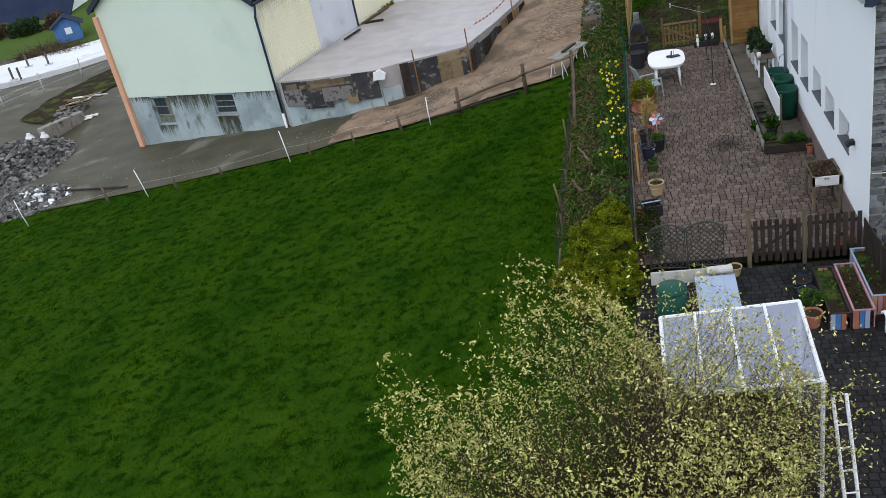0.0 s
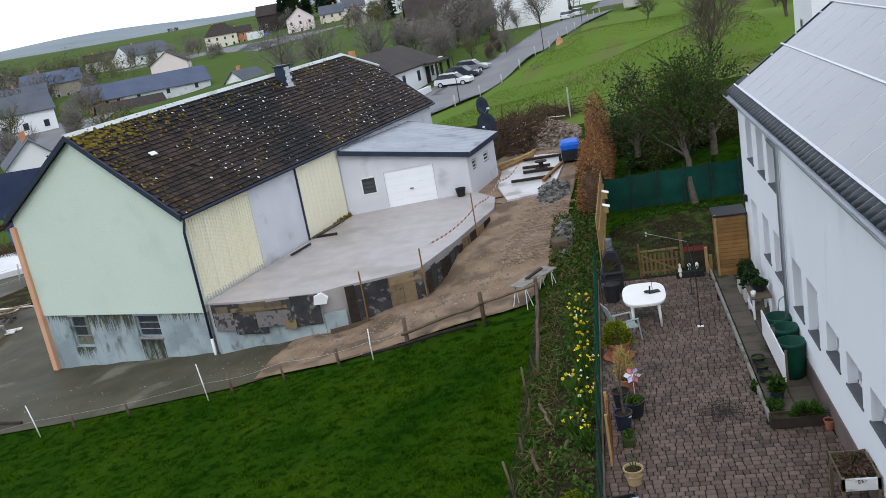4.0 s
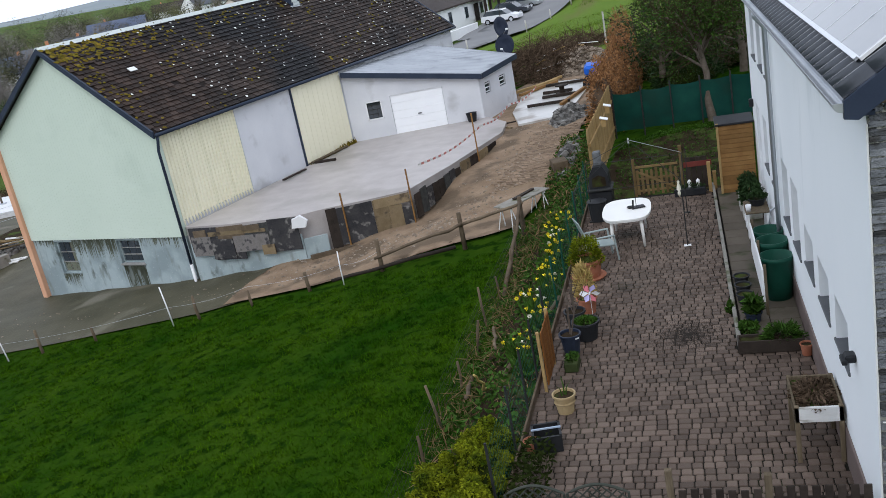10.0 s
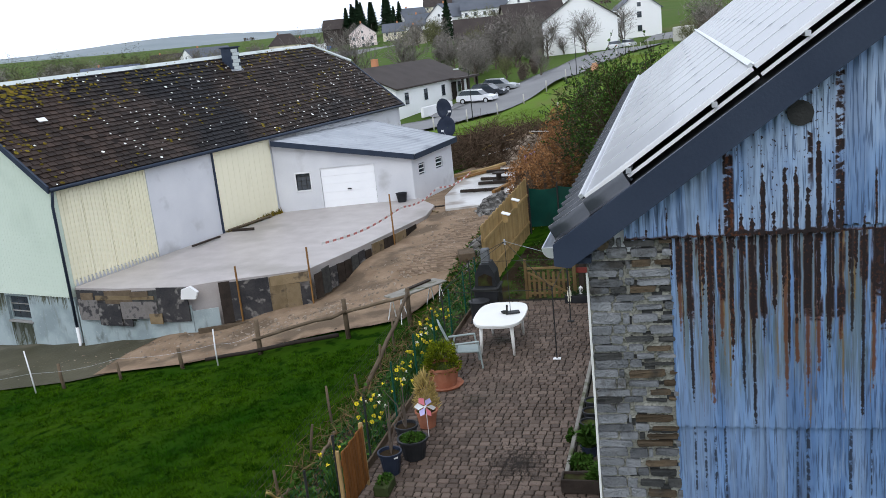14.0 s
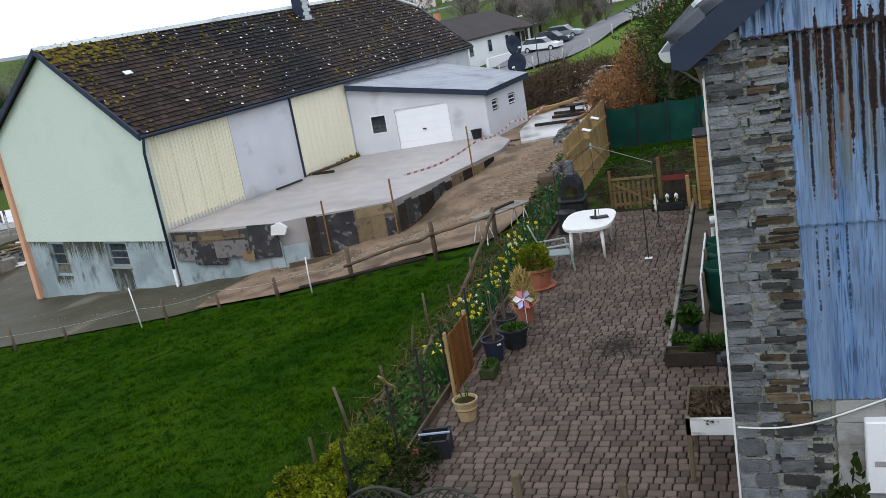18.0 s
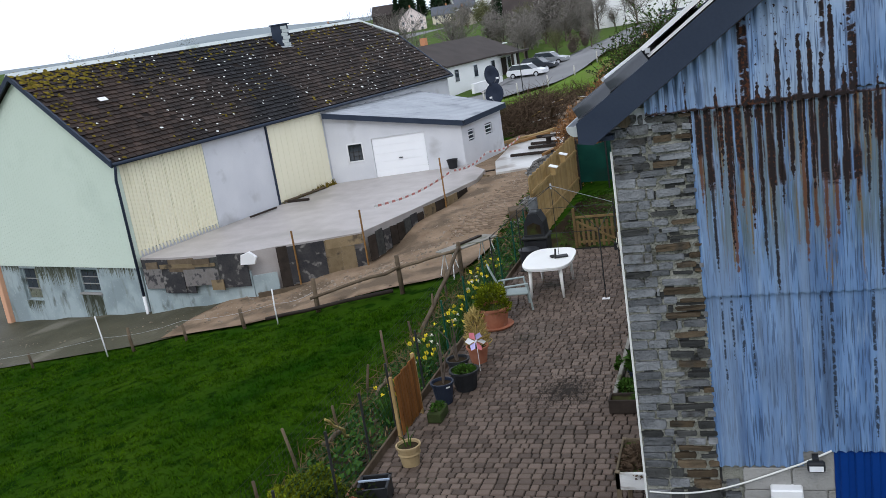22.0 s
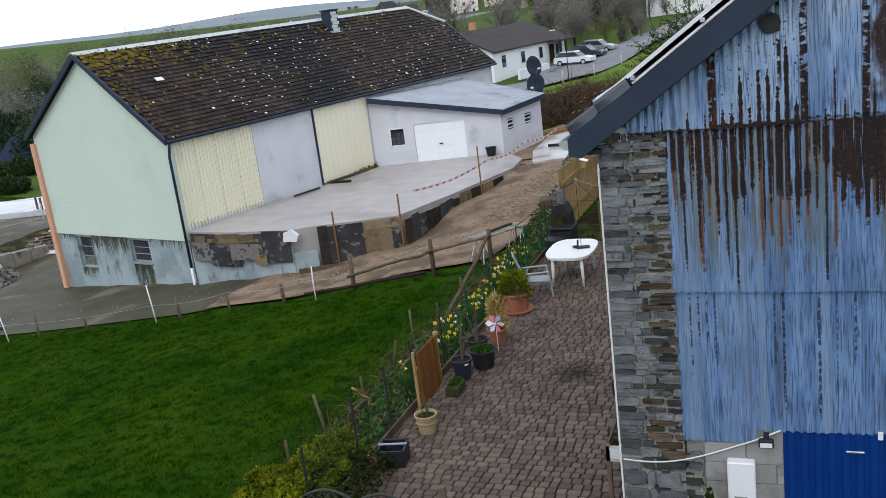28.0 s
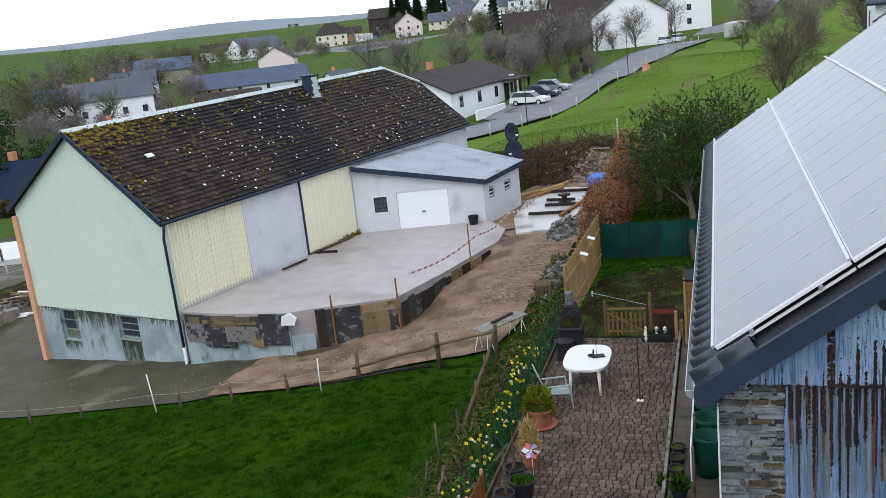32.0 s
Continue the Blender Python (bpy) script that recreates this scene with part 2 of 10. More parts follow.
M_SLATE = mat("barn_roof_slate", (0.0190, 0.0136, 0.0112), (0.0450, 0.0315, 0.0258), 0.6, 1.2, 30, 0.4, island=0.45, stain=(0.0125, 0.0118, 0.0130), stain_at=0.49, stain_scale=0.22)
M_SLATE_R = mat("barn_roof_slate_near", (0.0205, 0.0136, 0.0106), (0.0490, 0.0315, 0.0242), 0.6, 1.2, 30, 0.4, rnd=0.45, stain=(0.0125, 0.0118, 0.0130), stain_at=0.49, stain_scale=0.22)
M_SLATE_D = mat("barn_roof_under", (0.014, 0.011, 0.010), (0.024, 0.018, 0.016), 0.9, 2, 30, 0.3)
M_MOSS = mat("roof_moss", (0.085, 0.080, 0.010), (0.19, 0.125, 0.018), 0.95, 6, 40, 0.8, island=0.35)
M_LICHEN = mat("lichen", (0.60, 0.60, 0.57), (0.72, 0.72, 0.69), 0.9, 6, 40, 0.3, island=0.2)
M_RIDGE = mat("ridge_tile", (0.50, 0.54, 0.53), (0.62, 0.66, 0.64), 0.7, 2, 30, 0.2, stain=(0.3, 0.34, 0.3), stain_at=0.6, stain_scale=1)
M_ANNEX_R = mat("annex_roof_sheet", (0.30, 0.32, 0.35), (0.40, 0.42, 0.45), 0.5, 0.8, 20, 0.1, stain=(0.24, 0.255, 0.28), stain_at=0.55, stain_scale=0.9)
M_DOORW = mat("white_door", (0.86, 0.87, 0.89), (0.90, 0.91, 0.92), 0.45, 2, 40, 0.03)
M_DRY = mat("dry_leaves", (0.10, 0.065, 0.032), (0.20, 0.14, 0.07), 0.9, 3, 20, 0, island=0.45, spec=0.05)
M_WHITE = mat("white_paint", (0.76, 0.76, 0.76), (0.82, 0.82, 0.82), 0.5, 2, 40, 0.04)
M_PLASTIC = mat("white_plastic", (0.80, 0.79, 0.75), (0.84, 0.83, 0.80), 0.35, 3, 40, 0.02)
M_FRAME = mat("window_frame", (0.72, 0.73, 0.74), (0.78, 0.79, 0.80), 0.4, 3, 40, 0.02)
M_SILL = mat("slate_sill", (0.085, 0.09, 0.10), (0.12, 0.125, 0.13), 0.5, 3, 40, 0.1)
M_DARK = mat("black_plastic", (0.018, 0.019, 0.021), (0.032, 0.033, 0.036), 0.45, 4, 30, 0.05)
M_NAVY = mat("navy_plastic", (0.018, 0.024, 0.042), (0.028, 0.036, 0.056), 0.4, 4, 30, 0.05)
M_IRON = mat("dark_iron", (0.03, 0.032, 0.032), (0.05, 0.05, 0.048), 0.6, 6, 40, 0.2, metal=0.4)
M_GREENP = mat("green_plastic", (0.008, 0.055, 0.036), (0.013, 0.075, 0.05), 0.4, 3, 30, 0.05)
M_MOSSY = mat("mossy_plastic", (0.030, 0.045, 0.015), (0.06, 0.075, 0.028), 0.8, 6, 30, 0.3)
M_NET = mat("green_netting", (0.003, 0.036, 0.029), (0.008, 0.062, 0.046), 0.8, 2, 60, 0.5, stain=(0.008, 0.04, 0.03), stain_at=0.55, stain_scale=1.2)
M_TERRA = mat("terracotta", (0.31, 0.115, 0.065), (0.40, 0.165, 0.10), 0.75, 5, 40, 0.2, stain=(0.36, 0.24, 0.18), stain_at=0.62, stain_scale=6)
M_TAN = mat("glazed_tan", (0.33, 0.24, 0.125), (0.43, 0.325, 0.18), 0.45, 6, 30, 0.1)
M_WOOD = mat("weathered_wood", (0.105, 0.08, 0.052), (0.19, 0.15, 0.1), 0.85, 4, 30, 0.5, rnd=0.2, stretch=(6, 6, 0.8))
M_WOOD_H = mat("weathered_rail", (0.085, 0.062, 0.042), (0.165, 0.125, 0.085), 0.85, 4, 30, 0.5, rnd=0.25)
M_PINE = mat("fresh_pine", (0.30, 0.195, 0.08), (0.40, 0.275, 0.125), 0.7, 3, 25, 0.3, rnd=0.15)
M_PALLET = mat("pallet_wood", (0.125, 0.082, 0.034), (0.20, 0.138, 0.065), 0.8, 4, 30, 0.3, rnd=0.25)
M_TIMB = mat("orange_stained_wood", (0.19, 0.095, 0.032), (0.28, 0.155, 0.058), 0.65, 3, 25, 0.3, rnd=0.2)
M_SCREEN = mat("orange_brown_slats", (0.13, 0.05, 0.014), (0.23, 0.095, 0.026), 0.7, 4, 30, 0.3, rnd=0.25, stretch=(4, 4, 0.8))
M_DARKW = mat("dark_stained_wood", (0.0238, 0.0187, 0.0153), (0.0493, 0.0382, 0.0314), 0.75, 4, 30, 0.4, rnd=0.25)
M_BARK = mat("bark", (0.085, 0.068, 0.052), (0.15, 0.125, 0.10), 0.9, 8, 40, 0.8, spec=0.05)
M_TWIG = mat("bare_twigs", (0.09, 0.07, 0.055), (0.15, 0.122, 0.10), 0.9, 3, 30, 0, spec=0.05)
M_TWIG_D = mat("dark_twigs", (0.060, 0.050, 0.034), (0.110, 0.092, 0.066), 0.9, 3, 30, 0, spec=0.05)
M_SALLOW = mat("willow_twigs", (0.036, 0.024, 0.015), (0.07, 0.046, 0.03), 0.9, 3, 30, 0, spec=0.05)
M_TWIG_G = mat("greenish_twigs", (0.10, 0.105, 0.05), (0.16, 0.155, 0.08), 0.9, 3, 30, 0, island=0.3, spec=0.05)
M_LEAF = mat("young_leaves", (0.19, 0.215, 0.045), (0.36, 0.35, 0.10), 0.6, 3, 20, 0, island=0.45, spec=0.05)
M_CATKIN = mat("catkins", (0.44, 0.39, 0.13), (0.62, 0.56, 0.24), 0.7, 3, 20, 0, island=0.4, spec=0.05)
M_HEDGE = mat("golden_conifer", (0.022, 0.050, 0.003), (0.215, 0.235, 0.011), 0.7, 3.4, 14, 0, island=0.5, spec=0.05)
# Near-black green for shade in foliage gaps, and for some dark leaves.
M_HEDGE_D = mat("inner_shade_dark_leaf", (0.012, 0.020, 0.004), (0.026, 0.036, 0.007), 0.9, 4, 30, 0.6, spec=0.05)
M_GREENS = mat("garden_leaves", (0.0234, 0.0612, 0.009), (0.0495, 0.1035, 0.0162), 0.6, 3, 20, 0, island=0.5, spec=0.05)
M_DARKG = mat("dark_leaves", (0.0187, 0.0382, 0.0136), (0.034, 0.0638, 0.0221), 0.6, 3, 20, 0, island=0.4, spec=0.05)
M_BEECH = mat("brown_beech_leaves", (0.20, 0.095, 0.04), (0.30, 0.155, 0.07), 0.7, 3, 20, 0, island=0.45, spec=0.05)
M_YELLOW = mat("daffodil_yellow", (0.80, 0.60, 0.02), (0.85, 0.70, 0.05), 0.6, 6, 40, 0, island=0.15)
M_CREAMF = mat("pale_petals", (0.78, 0.75, 0.60), (0.85, 0.82, 0.70), 0.6, 6, 40, 0)
M_STRAW = mat("dry_grass", (0.36, 0.27, 0.09), (0.46, 0.35, 0.14), 0.8, 6, 40, 0, island=0.35, spec=0.05)
M_BLUE = mat("blue_paint", (0.003, 0.030, 0.165), (0.005, 0.042, 0.21), 0.4, 1.2, 30, 0.05, stain=(0.002, 0.022, 0.12), stain_at=0.55, stain_scale=1.0)
M_SKYB = mat("sky_blue_paint", (0.06, 0.15, 0.36), (0.09, 0.19, 0.42), 0.6, 3, 30, 0.1)
M_RED = mat("dull_red", (0.14, 0.032, 0.026), (0.20, 0.05, 0.04), 0.7, 3, 30, 0.1)
M_PINK = mat("pink_plastic", (0.75, 0.20, 0.24), (0.80, 0.26, 0.30), 0.4, 4, 30, 0)
M_TAPE = mat("faded_red_tape", (0.55, 0.20, 0.18), (0.62, 0.27, 0.24), 0.5, 3, 30, 0)
M_ROSE = mat("faded_pink_paint", (0.36, 0.17, 0.19), (0.48, 0.25, 0.27), 0.7, 5, 40, 0.2, rnd=0.15, stain=(0.25, 0.17, 0.14), stain_at=0.58, stain_scale=5)
M_LILAC = mat("lilac_film", (0.55, 0.50, 0.85), (0.62, 0.56, 0.88), 0.4, 4, 30, 0)
M_RUBBLE = mat("rubble", (0.044, 0.0414, 0.0387), (0.2376, 0.2288, 0.2156), 0.9, 3, 20, 0.6, island=0.6, spec=0.05)
M_BRUSH = mat("brushwood_pile", (0.0585, 0.0396, 0.0252), (0.117, 0.081, 0.0558), 0.95, 3, 20, 0, island=0.4, spec=0.05)
M_BOARD_D = mat("black_board", (0.025, 0.025, 0.029), (0.065, 0.062, 0.062), 0.7, 2.5, 20, 0.3, stain=(0.22, 0.205, 0.19), stain_at=0.57, stain_scale=3.5)
M_MOTTLE = mat("mottled_panel", (0.15, 0.135, 0.125), (0.24, 0.225, 0.215), 0.8, 5, 30, 0.4, stain=(0.055, 0.052, 0.055), stain_at=0.50, stain_scale=5)
M_BOARDED = mat("boarded_window", (0.115, 0.125, 0.085), (0.23, 0.235, 0.19), 0.9, 7, 40, 0.4, stain=(0.06, 0.06, 0.045), stain_at=0.55, stain_scale=7)
M_SHUT = mat("shuttering_wood", (0.17, 0.125, 0.07), (0.27, 0.205, 0.125), 0.8, 3, 25, 0.3, rnd=0.2, stain=(0.09, 0.07, 0.05), stain_at=0.56, stain_scale=3)
M_TARP = mat("blue_tarp", (0.015, 0.10, 0.50), (0.02, 0.14, 0.60), 0.45, 3, 20, 0.2)
M_WALL_W = mat("far_white_wall", (0.84, 0.84, 0.84), (0.89, 0.89, 0.89), 0.85, 0.2, 5, 0)
M_WALL_C = mat("far_cream_wall", (0.7, 0.64, 0.5), (0.77, 0.71, 0.57), 0.85, 0.2, 5, 0)
M_WALL_P = mat("far_pink_wall", (0.76, 0.64, 0.61), (0.82, 0.71, 0.68), 0.85, 0.2, 5, 0)
M_WALL_O = mat("far_orange_wall", (0.52, 0.22, 0.11), (0.58, 0.27, 0.15), 0.85, 0.2, 5, 0)
M_WALL_S = mat("far_stone_wall", (0.30, 0.27, 0.22), (0.38, 0.34, 0.28), 0.9, 0.5, 5, 0)
M_ROOF_G = mat("far_grey_roof", (0.085, 0.095, 0.115), (0.12, 0.13, 0.15), 0.6, 0.3, 6, 0.1)
M_ROOF_B = mat("far_blue_slate", (0.075, 0.095, 0.145), (0.105, 0.125, 0.18), 0.5, 0.3, 6, 0.1)
M_ROOF_NV = mat("navy_slate", (0.012, 0.020, 0.042), (0.022, 0.032, 0.06), 0.8, 0.6, 6, 0.1, spec=0.1)
# Twigs lightened for distance: haze mixed into the base colour.
M_FARW = mat("hazed_twigs", (0.15, 0.135, 0.12), (0.22, 0.20, 0.18), 0.95, 0.3, 3, 0, spec=0.03, island=0.25)
M_ROOF_N = mat("far_brown_roof", (0.04, 0.032, 0.029), (0.062, 0.05, 0.045), 0.7, 0.6, 8, 0.2)
M_CARW = mat("car_white", (0.72, 0.73, 0.75), (0.76, 0.77, 0.79), 0.25, 1, 10, 0, coat=0.6)
M_CARD = mat("car_dark", (0.03, 0.035, 0.045), (0.045, 0.05, 0.06), 0.25, 1, 10, 0, coat=0.6)
M_CARS = mat("car_silver", (0.42, 0.44, 0.46), (0.48, 0.50, 0.52), 0.3, 1, 10, 0, metal=0.6, coat=0.6)
M_TYRE = mat("tyre_rubber", (0.015, 0.015, 0.016), (0.025, 0.025, 0.026), 0.8, 4, 20, 0)
M_CONIF = mat("dark_conifer", (0.012, 0.026, 0.014), (0.022, 0.042, 0.02), 0.8, 1, 6, 0, island=0.4, spec=0.05)
# Aerial haze of the last ridge is put into this base colour.
M_HILL = mat("hazed_hill", (0.20, 0.235, 0.25), (0.26, 0.29, 0.30), 1.0, 0.006, 0.06, 0, spec=0.05)
M_PFRAME = mat("panel_frame", (0.42, 0.44, 0.48), (0.50, 0.52, 0.55), 0.3, 4, 40, 0.0, spec=0.6)
M_CABLE = mat("white_cable", (0.70, 0.70, 0.66), (0.76, 0.76, 0.72), 0.5, 4, 30, 0)
M_LATT = mat("lattice_grey_green", (0.032, 0.037, 0.030), (0.062, 0.066, 0.055), 0.85, 4, 30, 0.3, rnd=0.2)
M_CHAIR = mat("grey_green_plastic", (0.26, 0.31, 0.30), (0.34, 0.39, 0.38), 0.5, 3, 30, 0.05)
M_SHEETB = mat("pale_blue_sheet", (0.27, 0.335, 0.45), (0.36, 0.42, 0.51), 0.35, 1.5, 20, 0.05, stain=(0.306, 0.3825, 0.493), stain_at=0.55, stain_scale=2)


def glass(name, tint, rough, alpha):
    m = bpy.data.materials.new(name)
    m.use_nodes = True
    b = m.node_tree.nodes["Principled BSDF"]
    b.inputs["Base Color"].default_value = (*tint, 1)
    b.inputs["Roughness"].default_value = rough
    b.inputs["Specular IOR Level"].default_value = 0.8
    b.inputs["Alpha"].default_value = alpha
    return m


M_PANE = glass("window_glass", (0.035, 0.045, 0.055), 0.06, 1.0)
M_POLY = glass("polycarbonate", (0.42, 0.45, 0.56), 0.2, 0.5)


def corrugated_metal():
    """Blue-grey galvanised sheet with rust and black run marks that follow the ribs."""
    m = bpy.data.materials.new("corrugated_iron")
    m.use_nodes = True
    n, l = m.node_tree.nodes, m.node_tree.links
    b = n["Principled BSDF"]
    geo = n.new("ShaderNodeNewGeometry")
    sep = n.new("ShaderNodeSeparateXYZ")
    l.new(geo.outputs["Position"], sep.inputs[0])

    def noise_on(sx, sz, scale, detail=3, shift=0.0):
        mp = n.new("ShaderNodeMapping")
        mp.inputs["Scale"].default_value, mp.inputs["Location"].default_value = (sx, 0.0, sz), (shift, 0, 0)
        l.new(geo.outputs["Position"], mp.inputs["Vector"])
        t = n.new("ShaderNodeTexNoise")
        t.inputs["Scale"].default_value, t.inputs["Detail"].default_value = scale, detail
        l.new(mp.outputs["Vector"], t.inputs["Vector"])
        return t.outputs["Fac"]

    def step(v, lo, hi):
        r = n.new("ShaderNodeMapRange")
        r.interpolation_type = "SMOOTHSTEP"
        r.inputs["From Min"].default_value, r.inputs["From Max"].default_value = lo, hi
        l.new(v, r.inputs["Value"])
        return r.outputs["Result"]

    def op(kind, a, c):
        k = n.new("ShaderNodeMath")
        k.operation = kind
        for i, v in enumerate((a, c)):
            if isinstance(v, float):
                k.inputs[i].default_value = v
            else:
                l.new(v, k.inputs[i])
        return k.outputs[0]

    def over(base, colour, fac):
        x = n.new("ShaderNodeMix")
        x.data_type = "RGBA"
        l.new(fac, x.inputs["Factor"])
        if isinstance(base, tuple):
            x.inputs["A"].default_value = (*base, 1)
        else:
            l.new(base, x.inputs["A"])
        x.inputs["B"].default_value = (*colour, 1)
        return x.outputs["Result"]

    z, x = sep.outputs["Z"], sep.outputs["X"]
    wob = op("MULTIPLY", op("SUBTRACT", noise_on(0.3, 1.0, 7.0, 3, 11.0), 0.5), 0.014)
    rib = op("DIVIDE", op("ADD", op("ADD", x, wob), 0.038), 0.076)

    half = op("MULTIPLY", rib, 2.0)

    def per_rib(seed, phase=0.25, pitch=None):
        w = n.new("ShaderNodeTexWhiteNoise")
        w.noise_dimensions = "1D"
        l.new(op("ADD", op("FLOOR", op("ADD", pitch or rib, phase), 0.0), seed), w.inputs["W"])
        return w.outputs["Value"]

    def off_centre(phase=0.25, pitch=None):
        """0 in the middle of a trough, 1 half a rib away."""
        return op("MULTIPLY", op("ABSOLUTE", op("SUBTRACT", op("FRACT", op("ADD", pitch or rib, phase), 0.0), 0.5), 0.0), 2.0)

    def band(v, lo, hi, soft):
        return op("MULTIPLY", step(v, lo - soft, lo + soft), step(v, hi + soft, hi - soft))

    def run(phase, width, depth, length, ragged_, soft=0.12, pitch=None):
        """A run mark in each trough, tapering and ragged, 'depth' along it."""
        left = op("SUBTRACT", op("ADD", length, op("MULTIPLY", op("SUBTRACT", ragged_, 0.5), 0.5)), depth)
        wide = op("MULTIPLY", width, op("MULTIPLY", step(left, -0.02, 0.16), op("ADD", 0.15, op("MULTIPLY", ragged_, 1.7))))
        gap = op("SUBTRACT", wide, off_centre(phase, pitch))
        return op("MULTIPLY", step(gap, -soft, soft), step(left, -0.02, 0.02))

    streak = noise_on(1.0, 0.10, 9.0, 3)
    fine = noise_on(1.0, 0.05, 46.0, 3)
    ragged = noise_on(0.5, 1.0, 20.0, 4, 5.0)
    rough_n = noise_on(1.0, 0.8, 42.0, 4, 15.0)
    patch = noise_on(1.0, 0.7, 1.8, 4, 7.0)
    dash = noise_on(0.6, 1.0, 30.0, 3, 3.0)
    zone = noise_on(1.0, 0.0, 1.6, 2, 31.0)
    is_up, is_mid, is_low = step(z, 5.155, 5.165), op("MULTIPLY", step(z, 5.17, 5.16), step(z, 3.60, 3.62)), step(z, 3.62, 3.60)
    col = over((0.125, 0.230, 0.440), (0.20, 0.335, 0.575), step(streak, 0.38, 0.62))
    col = over(col, (0.38, 0.50, 0.65), op("MULTIPLY", step(fine, 0.52, 0.72), 0.5))
    col = over(col, (0.09, 0.145, 0.25), op("MULTIPLY", step(patch, 0.46, 0.72), 0.55))
    col = over(col, (0.40, 0.49, 0.61), op("MULTIPLY", is_up, op("MULTIPLY", step(patch, 0.62, 0.35), 0.7)))
    col = over(col, (0.045, 0.078, 0.150), op("MULTIPLY", step(noise_on(1.0, 0.05, 70.0, 2, 41.0), 0.50, 0.62), 0.8))
    col = over(col, (0.28, 0.37, 0.50), op("MULTIPLY", step(noise_on(1.0, 0.02, 3.4, 2, 63.0), 0.52, 0.62), 0.5))
    col = over(col, (0.075, 0.125, 0.235), op("MULTIPLY", step(noise_on(1.0, 0.10, 6.0, 4, 53.0), 0.55, 0.70), 0.5))
    # middle sheets: grey-olive wash, ochre lines, dark heads under the seam, thin black tails
    below = op("SUBTRACT", 5.18, z)
    heavy = op("ADD", 0.42, op("MULTIPLY", op("MAXIMUM", band(x, 4.69, 6.10, 0.05), step(x, 6.28, 6.42)), op("ADD", 0.42, op("MULTIPLY", zone, 0.6))))
    wash = op("MULTIPLY", op("MULTIPLY", is_mid, step(op("SUBTRACT", op("MULTIPLY", heavy, 1.25), below), 0.0, 0.5)), step(op("ADD", fine, op("MULTIPLY", per_rib(71.0, 0.0, half), 0.35)), 0.56, 0.74))
    col = over(col, (0.125, 0.165, 0.165), op("MULTIPLY", wash, 0.7))
    tan = op("MULTIPLY", op("MULTIPLY", is_mid, step(heavy, 0.4, 0.8)), op("MULTIPLY", step(noise_on(1.0, 0.12, 13.0, 3, 87.0), 0.50, 0.62), step(op("SUBTRACT", 1.25, below), 0.0, 0.6)))
    col = over(col, (0.125, 0.165, 0.155), op("MULTIPLY", op("MULTIPLY", tan, step(fine, 0.42, 0.58)), 0.6))
    ochre = op("MULTIPLY", op("MULTIPLY", run(0.6, op("MULTIPLY", step(per_rib(8.0, 0.6, half), 0.46, 0.50), 0.34), below, op("ADD", 0.5, op("MULTIPLY", per_rib(3.0, 0.6, half), 1.2)), rough_n, 0.2, half), is_mid), op("MULTIPLY", step(heavy, 0.4, 0.8), step(fine, 0.3, 0.6)))
    col = over(col, (0.20, 0.125, 0.035), op("MULTIPLY", ochre, 0.85))
    drip = op("MULTIPLY", run(0.25, op("MULTIPLY", step(per_rib(91.0), 0.30, 0.34), 0.34), below, op("ADD", 0.75, op("MULTIPLY", per_rib(93.0), 0.75)), ragged, 0.14), op("MULTIPLY", is_mid, step(heavy, 0.4, 0.7)))
    col = over(col, (0.135, 0.046, 0.012), op("MULTIPLY", drip, 0.9))
    head_len = op("MULTIPLY", op("ADD", 0.22, op("MULTIPLY", per_rib(17.0), 0.70)), heavy)
    head = op("MULTIPLY", run(0.25, op("ADD", 0.06, op("MULTIPLY", per_rib(19.0), 0.44)), below, head_len, ragged), is_mid)
    head2 = op("MULTIPLY", run(0.4, op("ADD", 0.05, op("MULTIPLY", per_rib(23.0, 0.4, half), 0.75)), below, op("MULTIPLY", op("POWER", per_rib(27.0, 0.4, half), 1.6), heavy), rough_n, 0.2, half), is_mid)
    tail = op("MULTIPLY", run(0.25, op("MULTIPLY", step(per_rib(37.0), 0.18, 0.22), 0.30), below, op("ADD", 0.3, op("MULTIPLY", per_rib(39.0), 1.35)), dash), op("MULTIPLY", is_mid, step(op("ADD", dash, op("MULTIPLY", heavy, 0.12)), 0.44, 0.52)))
    blob = op("MULTIPLY", op("MULTIPLY", is_mid, step(heavy, 0.55, 0.7)), op("MULTIPLY", op("MULTIPLY", step(noise_on(1.0, 0.35, 4.2, 3, 19.0), 0.50, 0.56), band(op("ADD", below, op("MULTIPLY", op("SUBTRACT", ragged, 0.5), 0.35)), 0.05, 0.66, 0.03)), step(off_centre(), 0.95, 0.55)))
    dense = op("MULTIPLY", op("MULTIPLY", is_mid, band(op("ADD", x, wob), 6.04, 6.44, 0.02)), op("MULTIPLY", step(op("ADD", below, op("ADD", op("MULTIPLY", op("SUBTRACT", ragged, 0.5), 0.5), op("MULTIPLY", per_rib(83.0, 0.4, half), 0.45))), 0.98, 0.86), step(fine, 0.30, 0.42)))
    # upper sheets: rust creeping up from the seam and along the sheet joints
    above = op("SUBTRACT", z, 5.16)
    mid_zone = band(x, 5.05, 5.85, 0.03)
    right_zone = step(x, 5.83, 5.88)
    grow = op("ADD", op("ADD", 0.03, op("MULTIPLY", op("POWER", per_rib(41.0), 2.0), 0.26)), op("ADD", op("MULTIPLY", mid_zone, op("ADD", 0.08, op("MULTIPLY", per_rib(43.0), 0.46))), op("MULTIPLY", right_zone, op("MULTIPLY", op("POWER", per_rib(47.0), 2.5), 0.8))))
